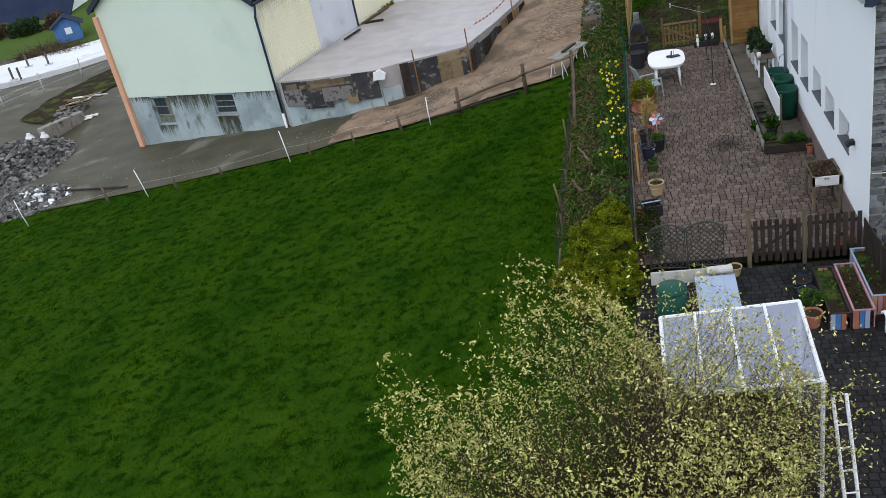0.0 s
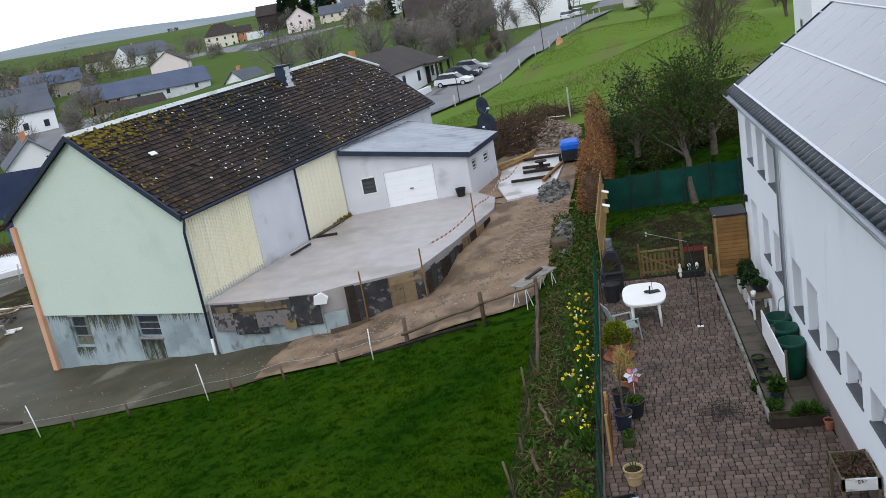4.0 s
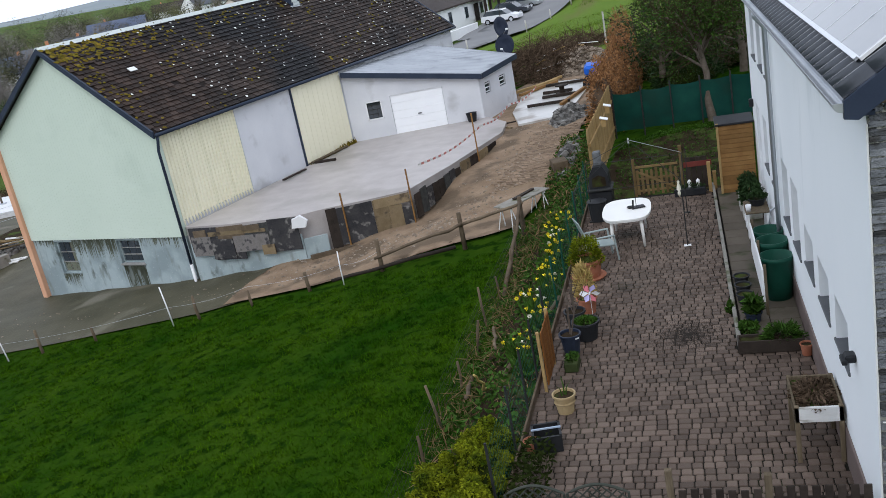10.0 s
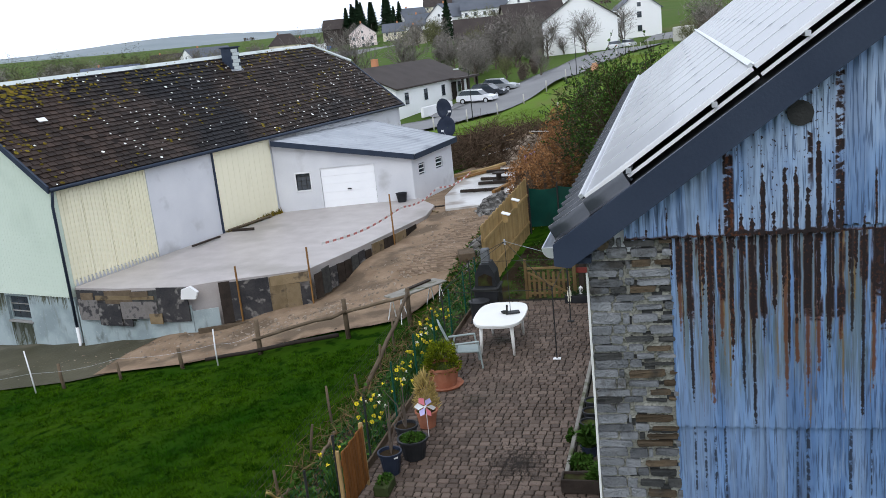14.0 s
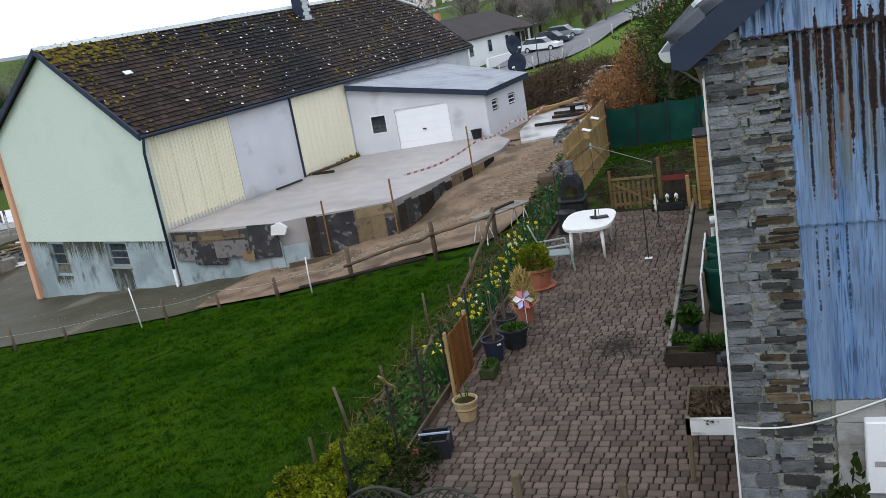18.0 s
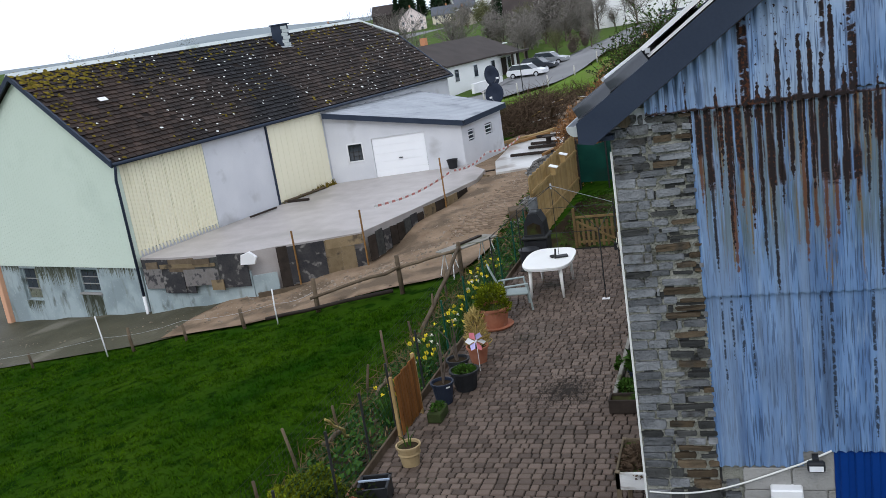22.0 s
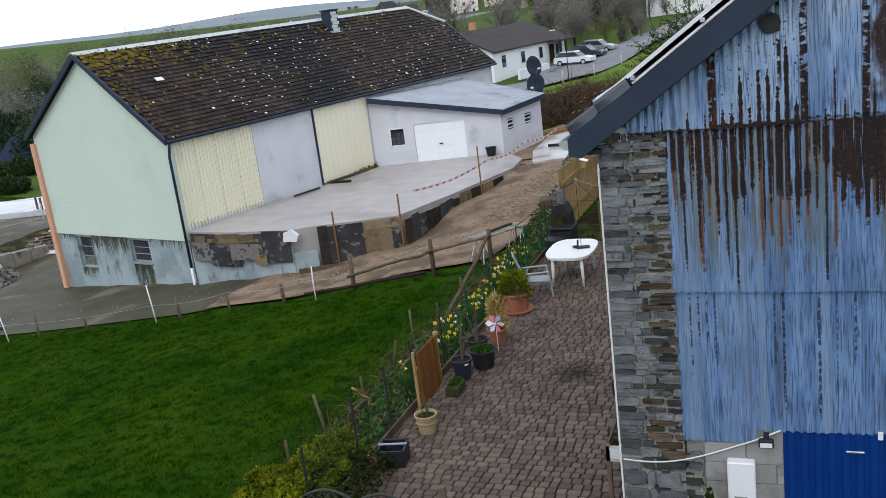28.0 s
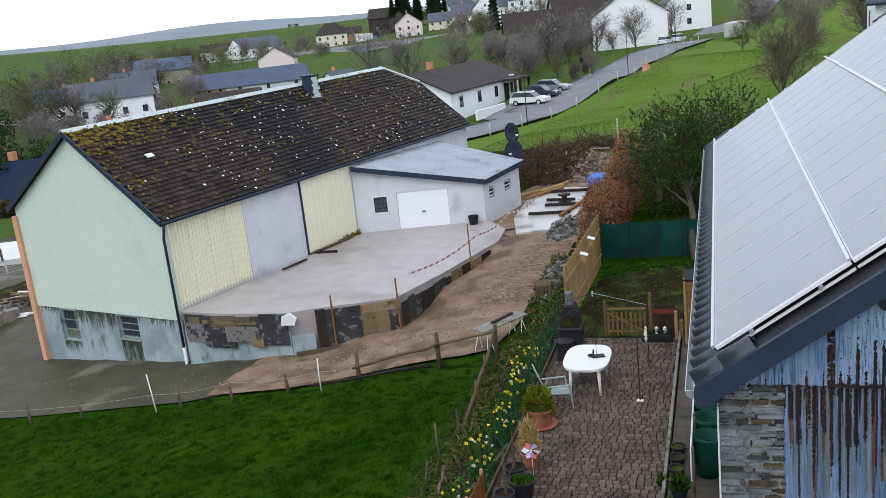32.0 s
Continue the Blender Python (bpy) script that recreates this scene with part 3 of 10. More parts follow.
    climb = op("MULTIPLY", run(0.25, op("ADD", op("ADD", 0.16, op("MULTIPLY", per_rib(49.0), 0.20)), op("MULTIPLY", mid_zone, 0.24)), above, grow, ragged), is_up)
    seam = op("MULTIPLY", is_up, step(op("SUBTRACT", op("MULTIPLY", ragged, op("ADD", 0.05, op("MULTIPLY", mid_zone, 0.05))), above), 0.0, 0.02))
    joint = op("MULTIPLY", is_up, op("MULTIPLY", op("MAXIMUM", op("MAXIMUM", band(op("ADD", x, wob), 5.03, 5.10, 0.008), band(op("ADD", x, wob), 6.27, 6.33, 0.008)), op("MAXIMUM", band(op("ADD", x, wob), 5.79, 5.85, 0.008), op("MULTIPLY", band(op("ADD", x, wob), 5.61, 5.64, 0.008), step(above, 0.3, 0.5)))), step(op("ADD", ragged, op("MULTIPLY", above, -0.12)), 0.34, 0.44)))
    spots = op("MULTIPLY", op("MULTIPLY", is_up, mid_zone), op("MULTIPLY", step(rough_n, 0.60, 0.66), step(off_centre(), 0.75, 0.45)))
    brown_up = op("MULTIPLY", op("MULTIPLY", is_up, step(x, 6.27, 6.36)), op("MULTIPLY", step(noise_on(1.0, 0.4, 3.2, 4, 23.0), 0.47, 0.56), 0.85))
    rust = op("MAXIMUM", op("MAXIMUM", op("MAXIMUM", op("MAXIMUM", head, dense), brown_up), op("MAXIMUM", head2, blob)), op("MAXIMUM", op("MAXIMUM", climb, spots), op("MAXIMUM", seam, joint)))
    col = over(col, (0.092, 0.030, 0.012), rust)
    darker = op("MAXIMUM", op("MULTIPLY", rust, step(op("ADD", rough_n, op("MULTIPLY", step(zone, 0.62, 0.40), 0.10)), 0.38, 0.54)), op("MAXIMUM", op("MULTIPLY", dense, 0.65), op("MULTIPLY", tail, 0.95)))
    col = over(col, (0.018, 0.012, 0.012), darker)
    # lowest sheets: groups of broken black lines
    groups = op("MAXIMUM", op("MAXIMUM", band(x, 4.82, 4.98, 0.03), band(x, 5.47, 5.66, 0.02)), op("MAXIMUM", op("MULTIPLY", band(x, 5.74, 5.92, 0.02), 0.6), step(zone, 0.60, 0.66)))
    broken = noise_on(0.6, 0.8, 34.0, 4, 3.0)
    black = op("MULTIPLY", run(0.25, op("MULTIPLY", op("MULTIPLY", step(op("ADD", per_rib(53.0), op("MULTIPLY", groups, 0.6)), 0.70, 0.76), op("ADD", 0.7, op("MULTIPLY", per_rib(59.0), 0.6))), 0.27), op("SUBTRACT", 3.62, z), op("ADD", 0.5, per_rib(57.0)), broken), op("MULTIPLY", is_low, step(broken, 0.38, 0.54)))
    smudge = op("MULTIPLY", op("MULTIPLY", is_low, band(x, 5.51, 5.60, 0.07)), op("MULTIPLY", band(z, 2.45, 3.55, 0.3), step(streak, 0.36, 0.62)))
    col = over(col, (0.045, 0.065, 0.11), op("MULTIPLY", smudge, 0.7))
    col = over(col, (0.022, 0.028, 0.042), op("MULTIPLY", black, 0.92))
    l.new(col, b.inputs["Base Color"])
    b.inputs["Metallic"].default_value = 0.25
    rr = n.new("ShaderNodeMapRange")
    rr.inputs["To Min"].default_value, rr.inputs["To Max"].default_value = 0.42, 0.9
    l.new(rust, rr.inputs["Value"])
    l.new(rr.outputs["Result"], b.inputs["Roughness"])
    return m


def stained_render():
    """Pale blue-grey render with green-black algae runs that hang from the top edge and the sills."""
    m = bpy.data.materials.new("barn_base_render")
    m.use_nodes = True
    n, l = m.node_tree.nodes, m.node_tree.links
    b = n["Principled BSDF"]
    geo = n.new("ShaderNodeNewGeometry")

    def noise_on(scale, stretch_z, detail, shift=0.0):
        mp = n.new("ShaderNodeMapping")
        mp.inputs["Scale"].default_value, mp.inputs["Location"].default_value = (1, 1, stretch_z), (shift, 0, 0)
        l.new(geo.outputs["Position"], mp.inputs["Vector"])
        t = n.new("ShaderNodeTexNoise")
        t.inputs["Scale"].default_value, t.inputs["Detail"].default_value = scale, detail
        l.new(mp.outputs["Vector"], t.inputs["Vector"])
        return t.outputs["Fac"]

    def layer(base, colour, fac, lo, hi, amount):
        r = n.new("ShaderNodeMapRange")
        r.interpolation_type = "SMOOTHSTEP"
        r.inputs["From Min"].default_value, r.inputs["From Max"].default_value, r.inputs["To Max"].default_value = lo, hi, amount
        l.new(fac, r.inputs["Value"])
        x = n.new("ShaderNodeMix")
        x.data_type = "RGBA"
        l.new(r.outputs["Result"], x.inputs["Factor"])
        if isinstance(base, tuple):
            x.inputs["A"].default_value = (*base, 1)
        else:
            l.new(base, x.inputs["A"])
        x.inputs["B"].default_value = (*colour, 1)
        return x.outputs["Result"]

    col = layer((0.355, 0.42, 0.43), (0.25, 0.305, 0.315), noise_on(0.9, 1, 5), 0.4, 0.62, 1.0)
    col = layer(col, (0.16, 0.18, 0.155), noise_on(3.6, 0.30, 6, 3.0), 0.54, 0.72, 0.6)
    col = layer(col, (0.065, 0.075, 0.055), noise_on(1.7, 0.55, 7, 9.0), 0.58, 0.70, 0.75)
    col = layer(col, (0.46, 0.50, 0.51), noise_on(14, 1, 3, 5.0), 0.62, 0.72, 0.5)
    l.new(col, b.inputs["Base Color"])
    b.inputs["Roughness"].default_value, b.inputs["Specular IOR Level"].default_value = 0.85, 0.2
    bp = n.new("ShaderNodeBump")
    bp.inputs["Strength"].default_value, bp.inputs["Distance"].default_value = 0.35, 0.02
    l.new(noise_on(25, 1, 3), bp.inputs["Height"])
    l.new(bp.outputs["Normal"], b.inputs["Normal"])
    return m


M_BASE = stained_render()


def algae_run():
    """Green-black algae, ragged at its lower end."""
    m = mat("algae_run", (0.075, 0.082, 0.052), (0.15, 0.165, 0.13), 0.9, 5, 30, 0.3, spec=0.05, stain=(0.24, 0.27, 0.25), stain_at=0.52, stain_scale=6, stretch=(1, 1, 0.35))
    return m


M_ALGAE = algae_run()
M_CORR = corrugated_metal()


# ---- building helpers ----
class G:
    """Collects the vertices and faces of one part."""

    def __init__(self):
        self.v, self.f = [], []

    def add(self, vs, fs):
        k = len(self.v)
        self.v += [tuple(p) for p in vs]
        self.f += [tuple(i + k for i in q) for q in fs]
        return self

    def box(self, c, s, b=0.0, m=None):
        x, y, z = (d / 2 for d in s)
        if b <= 0 or min(x, y, z) <= b:
            vs = [(i * x, j * y, k * z) for k in (-1, 1) for j in (-1, 1) for i in (-1, 1)]
            fs = [(0, 2, 3, 1), (4, 5, 7, 6), (0, 1, 5, 4), (2, 6, 7, 3), (0, 4, 6, 2), (1, 3, 7, 5)]
        else:
            vs, fs = [], []
            for k in (-1, 1):
                for j in (-1, 1):
                    for i in (-1, 1):
                        vs += [(i * x, j * (y - b), k * (z - b)), (i * (x - b), j * y, k * (z - b)), (i * (x - b), j * (y - b), k * z)]
            q = lambda i, j, k, a: 3 * ((i > 0) + 2 * (j > 0) + 4 * (k > 0)) + a
            for s_ in (-1, 1):
                for a, ring in ((0, [(s_, -1, -1), (s_, 1, -1), (s_, 1, 1), (s_, -1, 1)]), (1, [(-1, s_, -1), (-1, s_, 1), (1, s_, 1), (1, s_, -1)]), (2, [(-1, -1, s_), (1, -1, s_), (1, 1, s_), (-1, 1, s_)])):
                    loop = [q(*p, a) for p in ring]
                    fs.append(tuple(loop if s_ > 0 else loop[::-1]))
            for j in (-1, 1):
                for k in (-1, 1):
                    fs.append((q(-1, j, k, 1), q(1, j, k, 1), q(1, j, k, 2), q(-1, j, k, 2)) if j * k < 0 else (q(-1, j, k, 2), q(1, j, k, 2), q(1, j, k, 1), q(-1, j, k, 1)))
                    fs.append((q(j, -1, k, 2), q(j, 1, k, 2), q(j, 1, k, 0), q(j, -1, k, 0)) if j * k > 0 else (q(j, -1, k, 0), q(j, 1, k, 0), q(j, 1, k, 2), q(j, -1, k, 2)))
                    fs.append((q(j, k, -1, 0), q(j, k, 1, 0), q(j, k, 1, 1), q(j, k, -1, 1)) if j * k > 0 else (q(j, k, -1, 1), q(j, k, 1, 1), q(j, k, 1, 0), q(j, k, -1, 0)))
            for i in (-1, 1):
                for j in (-1, 1):
                    for k in (-1, 1):
                        t = (q(i, j, k, 0), q(i, j, k, 1), q(i, j, k, 2))
                        fs.append(t if i * j * k > 0 else t[::-1])
        if m is not None:
            vs = [m @ Vector(p) for p in vs]
        return self.add([(p[0] + c[0], p[1] + c[1], p[2] + c[2]) for p in vs], fs)

    def tube(self, pts, r, n=8, caps=True):
        pts = [Vector(p) for p in pts]
        r = r if isinstance(r, (list, tuple)) else [r] * len(pts)
        vs, fs = [], []
        for i, p in enumerate(pts):
            d = (pts[min(i + 1, len(pts) - 1)] - pts[max(i - 1, 0)]).normalized()
            a = d.cross(Vector((0, 0, 1)) if abs(d.z) < 0.9 else Vector((1, 0, 0))).normalized()
            c = d.cross(a)
            vs += [p + r[i] * (math.cos(2 * math.pi * k / n) * a + math.sin(2 * math.pi * k / n) * c) for k in range(n)]
        for i in range(len(pts) - 1):
            fs += [(i * n + k, i * n + (k + 1) % n, (i + 1) * n + (k + 1) % n, (i + 1) * n + k) for k in range(n)]
        if caps:
            fs += [tuple(range(n))[::-1], tuple(range((len(pts) - 1) * n, len(pts) * n))]
        return self.add(vs, fs)

    def lathe(self, prof, n=20, c=(0, 0, 0)):
        vs = [(c[0] + r * math.cos(2 * math.pi * k / n), c[1] + r * math.sin(2 * math.pi * k / n), c[2] + z) for r, z in prof for k in range(n)]
        fs = [(i * n + k, i * n + (k + 1) % n, (i + 1) * n + (k + 1) % n, (i + 1) * n + k) for i in range(len(prof) - 1) for k in range(n)]
        return self.add(vs, fs)

    def prism(self, poly, a, b, put):
        """poly: 2D outline, counter-clockwise; put(u, v, w) places it, w running from a to b."""
        n = len(poly)
        vs = [put(u, v, a) for u, v in poly] + [put(u, v, b) for u, v in poly]
        fs = [tuple(range(n))[::-1], tuple(range(n, 2 * n))] + [(i, (i + 1) % n, n + (i + 1) % n, n + i) for i in range(n)]
        return self.add(vs, fs)

    def quad(self, a, b, c, d):
        return self.add([a, b, c, d], [(0, 1, 2, 3)])

    def mesh(self, name, material, smooth=False):
        me = bpy.data.meshes.new(name)
        me.from_pydata(self.v, [], self.f)
        me.materials.append(material)
        if smooth:
            me.polygons.foreach_set("use_smooth", [True] * len(me.polygons))
        me.update()
        return me


def thing(name, label, category, at=(0, 0, 0), rz=0.0, group="", kind=""):
    ob = new(name)
    ob.matrix_basis = pose(at[0], at[1], at[2], 0, 0, rz)
    ob.empty_display_size = 0.1
    return tagged(ob, label, category, group, kind)


def part(name, g, material, parent=None, label="", smooth=False, m=None):
    ob = new(name, g if isinstance(g, bpy.types.Mesh) else g.mesh(name, material, smooth))
    ob.parent = parent
    if m is not None:
        ob.matrix_basis = m
    return tagged(ob, label) if label else ob


def solo(name, g, material, label, category, smooth=False, group="", kind=""):
    return tagged(new(name, g.mesh(name, material, smooth)), label, category, group, kind)


def lerp(a, b, t):
    return a + (b - a) * t


# ---- the lie of the land ----
NEAR = [(-14.7, 33.2, -1.98), (-22.7, 35.5, -2.75), (-30, 36, -3.1), (-10, 33.5, -1.5), (-7.3, 35.5, -1.12), (-3.5, 32.5, -0.78), (-5.6, 38.6, -0.4),
        (-2, 38, -0.2), (-4.8, 43, -0.12), (-2, 47, -0.05), (-4, 52, 0.0), (-6, 60, 0.2), (-1.7, 65, 0.5), (0.6, 41, 0.3), (3, 38, 0.4), (3, 33.5, 0.0),
        (1, 33, 0.0), (8, 45, 1.2), (8, 64, 2.0), (-40, 60, -3.6), (-24, 48, -2.9), (-18.6, 34.6, -2.36), (-16.6, 34.1, -2.17), (-20.7, 35.1, -2.56), (-12.4, 33.4, -1.74)]
FAR = [(-14, 91, -1.1), (-17, 98, -1.4), (-20, 105, -0.9), (-18, 118, -0.3), (-6, 119, 0.5), (1, 120, 2.2), (-5, 156, 1.6), (5, 202, 2.6), (19, 266, 6.0), (-12, 178, 1.2), (15, 90, 3.0),
       (30, 150, 6.0), (-68, 104, -7.0), (-115, 205, -3.6), (-140, 293, 0.0), (-120, 365, 4.6), (-197, 387, 2.5), (-170, 400, 3.8), (-75, 315, 3.3), (-37, 234, 5.0), (-58, 330, 8.6), (-36, 343, 9.2), (-100, 463, 16.0), (-115, 440, 11.0)]
CTRL = np.array(NEAR + FAR)


def smooth(v, a, b):
    t = np.clip((v - a) / (b - a), 0, 1)
    return t * t * (3 - 2 * t)


def land(x, y):
    """Height of the ground; x and y may be arrays."""
    x, y = np.asarray(x, float), np.asarray(y, float)
    d2 = (x[..., None] - CTRL[:, 0]) ** 2 + (y[..., None] - CTRL[:, 1]) ** 2 + 0.6
    w = d2 ** -1.6
    z = (w * CTRL[:, 2]).sum(-1) / w.sum(-1)
    lawn = -0.52 + 0.103 * np.clip(x, -45, -2.3) - 0.0 * y
    # a bank rises from the lawn to the flower border
    lawn = lawn + 0.60 * smooth(x, -2.3, -0.6)
    z = lawn + (z - lawn) * smooth(y, 29.8, 33.0)
    r = np.hypot(x, y)
    z = z + smooth(r, 430, 1700) * (36 + 7 * np.sin(np.arctan2(x, y) * 5 + 1.0))
    # kept below the paved yard and the house
    inside = smooth(x, -0.5, -0.2) * smooth(y, 33.5, 31.5)
    return z * (1 - inside) + np.minimum(z, -0.45) * inside


def lz(x, y):
    return float(land(x, y))


def spread(lo, hi, step, far, grow=1.22):
    mid = list(np.arange(lo, hi + step / 2, step))
    d, out = step, []
    while sum(out) < far:
        d *= grow
        out.append(d)
    up = hi + np.cumsum(out)
    down = lo - np.cumsum(out)
    return np.array(list(down[::-1]) + mid + list(up))


gx, gy = spread(-32, 12, 0.8, 3200), spread(-8, 62, 0.8, 3200)
XX, YY = np.meshgrid(gx, gy)
ZZ = land(XX, YY)
nx, ny = len(gx), len(gy)
gverts = np.stack([XX, YY, ZZ], -1).reshape(-1, 3)
gfaces = [(j * nx + i, j * nx + i + 1, (j + 1) * nx + i + 1, (j + 1) * nx + i) for j in range(ny - 1) for i in range(nx - 1)]
gm = bpy.data.meshes.new("ground")
gm.from_pydata(gverts.tolist(), [], gfaces)
gm.materials.append(M_GRASS)
gm.materials.append(M_FIELD)
gm.materials.append(M_FARFIELD)
for poly in gm.polygons:
    c = poly.center
    far_side = c.y > 60 and (c.x < -34 + 0.235 * c.y - 6 * (c.y < 115) or c.y > 240) or abs(c.x) > 70
    poly.material_index = 2 if far_side else int(c.y > 60 or c.y < -60)
    poly.use_smooth = True
ground = tagged(new("ground", gm), "gently sloping ground of short green spring grass and meadows", "ground", kind="structure")


def drape(name, outline, dz, material, label, category, step=0.8, zfun=None, jag=0.0, kind="structure", skirt=0.0):
    """A sheet that follows the ground inside an outline."""
    pts = []
    r = random.Random(len(name) * 13 + len(outline))
    for i, p in enumerate(outline):
        q = outline[(i + 1) % len(outline)]
        k = max(1, int(math.dist(p, q) / 0.7)) if jag else 1
        pts += [(lerp(p[0], q[0], s / k) + r.uniform(-jag, jag), lerp(p[1], q[1], s / k) + r.uniform(-jag, jag)) for s in range(k)]
    bm = bmesh.new()
    f = bm.faces.new([bm.verts.new((x, y, 0)) for x, y in pts])
    if f.normal.z < 0:
        f.normal_flip()
    bmesh.ops.triangulate(bm, faces=[f], ngon_method="EAR_CLIP")
    xs, ys = [p[0] for p in pts], [p[1] for p in pts]
    for lo, hi, nrm in ((min(xs), max(xs), (1, 0, 0)), (min(ys), max(ys), (0, 1, 0))):
        for c in np.arange(math.floor(lo / step) * step + step, hi, step):
            bmesh.ops.bisect_plane(bm, geom=bm.verts[:] + bm.edges[:] + bm.faces[:], plane_co=(c * nrm[0], c * nrm[1], 0), plane_no=nrm)
    for v in bm.verts:
        v.co.z = (zfun or lz)(v.co.x, v.co.y) + dz
    if skirt:
        ring = [e for e in bm.edges if len(e.link_faces) == 1]
        ex = bmesh.ops.extrude_edge_only(bm, edges=ring)
        for v in ex["geom"]:
            if isinstance(v, bmesh.types.BMVert):
                v.co.z -= skirt
    me = bpy.data.meshes.new(name)
    bmesh.ops.recalc_face_normals(bm, faces=bm.faces[:])
    bm.to_mesh(me)
    bm.free()
    me.materials.append(material)
    for p in me.polygons:
        p.use_smooth = not skirt
    return tagged(new(name, me), label, category, kind=kind)


drape("barn_forecourt", [(-44, 31.0), (-30, 31.6), (-24.5, 30.6), (-19, 30.2), (-13, 30.2), (-10.6, 30.5), (-10.4, 33.7), (-14.5, 34.0), (-22.6, 36.1), (-20, 46), (-27, 58), (-48, 62)], 0.05, M_WET,
      "wet grey gravel and old concrete forecourt beside the barn", "forecourt", jag=0.15)
drape("track", [(-11.6, 30.45), (-9, 30.6), (-7.0, 31.0), (-4.2, 31.6), (-2.7, 32.2), (-2.3, 34), (-1.75, 38), (-1.5, 43), (-1.3, 52), (-1.5, 60), (-3.8, 60), (-4.4, 50), (-4.7, 44), (-5.5, 39.4), (-6.4, 36.4), (-9.6, 33.9), (-11.4, 33.7)], 0.075, M_DIRT,
      "brown dirt and gravel track with tyre marks", "track", step=0.5, jag=0.18)
ROAD_C = [(-22, 70, 0), (-16.6, 90, 0), (-12.6, 104, 0), (-8.8, 119, 0), (-5.6, 138, 0), (-2.2, 160, 0), (3, 188, 0), (7.5, 206, 0), (20, 266, 0)]
road_pts = [(x + 2.6 * 0.97, y - 0.6) for x, y, _ in ROAD_C] + [(x - 2.6 * 0.97, y + 0.6) for x, y, _ in ROAD_C[::-1]]
drape("road", road_pts, 0.22, M_ASPHALT, "grey asphalt village road running uphill past the meadow", "road", step=2)
drape("parking_bay", [(-19.5, 99), (-15.0, 98), (-11.3, 113), (-17.6, 116.5), (-19.0, 106)], 0.2, M_ASPHALT, "paved forecourt of the bungalow with parked cars", "forecourt", step=3)
drape("village_street", [(-180, 330), (-150, 372), (-132, 383), (-100, 352), (-84, 300), (-78, 301), (-93, 356), (-128, 392), (-152, 382), (-188, 334)], 0.15, M_ASPHALT, "distant grey village street", "road", step=10)
drape("lane", [(-150, 168), (-122, 188), (-102, 172), (-80, 120), (-74, 121), (-96, 178), (-121, 196), (-154, 175)], 0.15, M_ASPHALT, "distant grey lane beside the houses", "road", step=10)
drape("flower_border", [(-2.0, 19.6), (-0.45, 19.0), (-0.45, 31.6), (-2.1, 31.8)], 0.03, M_SOIL, "dark soil flower border sloping down to the lawn", "flower bed", step=0.5, jag=0.08)
drape("kitchen_garden", [(-0.2, 31.8), (3.9, 31.8), (4.4, 36.9), (0.0, 36.9)], 0.06, M_SOIL, "dark soil kitchen garden behind the terrace", "garden bed", step=0.6, jag=0.06)

# foundation slab of the yard, cast against the barn
YARD = [(-14.5, 33.95), (-11.72, 44.75), (-6.1, 46.2), (-4.9, 44.4), (-4.75, 42.4), (-5.05, 41.2), (-5.85, 38.0), (-6.75, 35.1), (-7.8, 34.65), (-9.3, 34.1), (-10.2, 33.6), (-12.6, 33.6), (-14.4, 33.85)]
drape("yard_slab", YARD, 0.0, M_SLAB, "pale damp concrete yard slab in front of the barn", "concrete slab", step=1.0, zfun=lambda x, y: 0.02 + 0.008 * (y - 34), skirt=2.1)
drape("garage_apron", [(-5.0, 46.6), (-4.3, 43.8), (-2.3, 44.4), (-1.8, 52.4), (-4.2, 53.2), (-5.1, 50.0)], 0.16, M_APRON, "wet concrete base slab at the end of the track, coloured pale for glare", "concrete slab", step=1.0, skirt=0.3)

# grass blades on the lawn: dense near the flight, thin further out
r = np.random.default_rng(3)
NB = 300000
bx = -2.15 - 26.0 * r.random(NB) ** 1.35
by = 4.0 + 26.3 * r.random(NB) ** 0.95
# half of the blades stand together in tufts
NT = 9000
tx, ty, ts = -2.15 - 26.0 * r.random(NT) ** 1.35, 4.0 + 26.3 * r.random(NT) ** 0.95, 0.05 + 0.10 * r.random(NT)
own = r.integers(0, NT, NB)
tufted = r.random(NB) < 0.55
bx = np.where(tufted, tx[own] + ts[own] * r.normal(size=NB), bx)
by = np.where(tufted, ty[own] + ts[own] * 0.8 * r.normal(size=NB), by)
taller = np.where(tufted, 0.85 + 3.5 * ts[own], 0.7)
edge = 30.1 + 0.25 * np.sin(bx * 1.7) + np.where(bx > -7, 0.35, 0)
keep = (by < edge) & (bx < -2.1)
bx, by, taller = bx[keep], by[keep], taller[keep]
NB = len(bx)
bz = land(bx, by) - 0.01
h = (0.035 + 0.05 * r.random(NB)) * taller
ang, lean = r.random(NB) * 6.283, 0.04 + 0.05 * r.random(NB)
wd = 0.007 + 0.009 * r.random(NB)
ca, sa = np.cos(ang), np.sin(ang)
la = r.random(NB) * 6.283
bv = np.empty((NB, 3, 3))
bv[:, 0] = np.stack([bx - ca * wd, by - sa * wd, bz], -1)
bv[:, 1] = np.stack([bx + ca * wd, by + sa * wd, bz], -1)
bv[:, 2] = np.stack([bx + np.cos(la) * lean, by + np.sin(la) * lean, bz + h], -1)
me = bpy.data.meshes.new("lawn_grass")
me.vertices.add(NB * 3)
me.vertices.foreach_set("co", bv.reshape(-1))
me.loops.add(NB * 3)
me.loops.foreach_set("vertex_index", np.arange(NB * 3))
me.polygons.add(NB)
me.polygons.foreach_set("loop_start", np.arange(NB) * 3)
me.polygons.foreach_set("loop_total", np.full(NB, 3))
me.materials.append(M_BLADE)
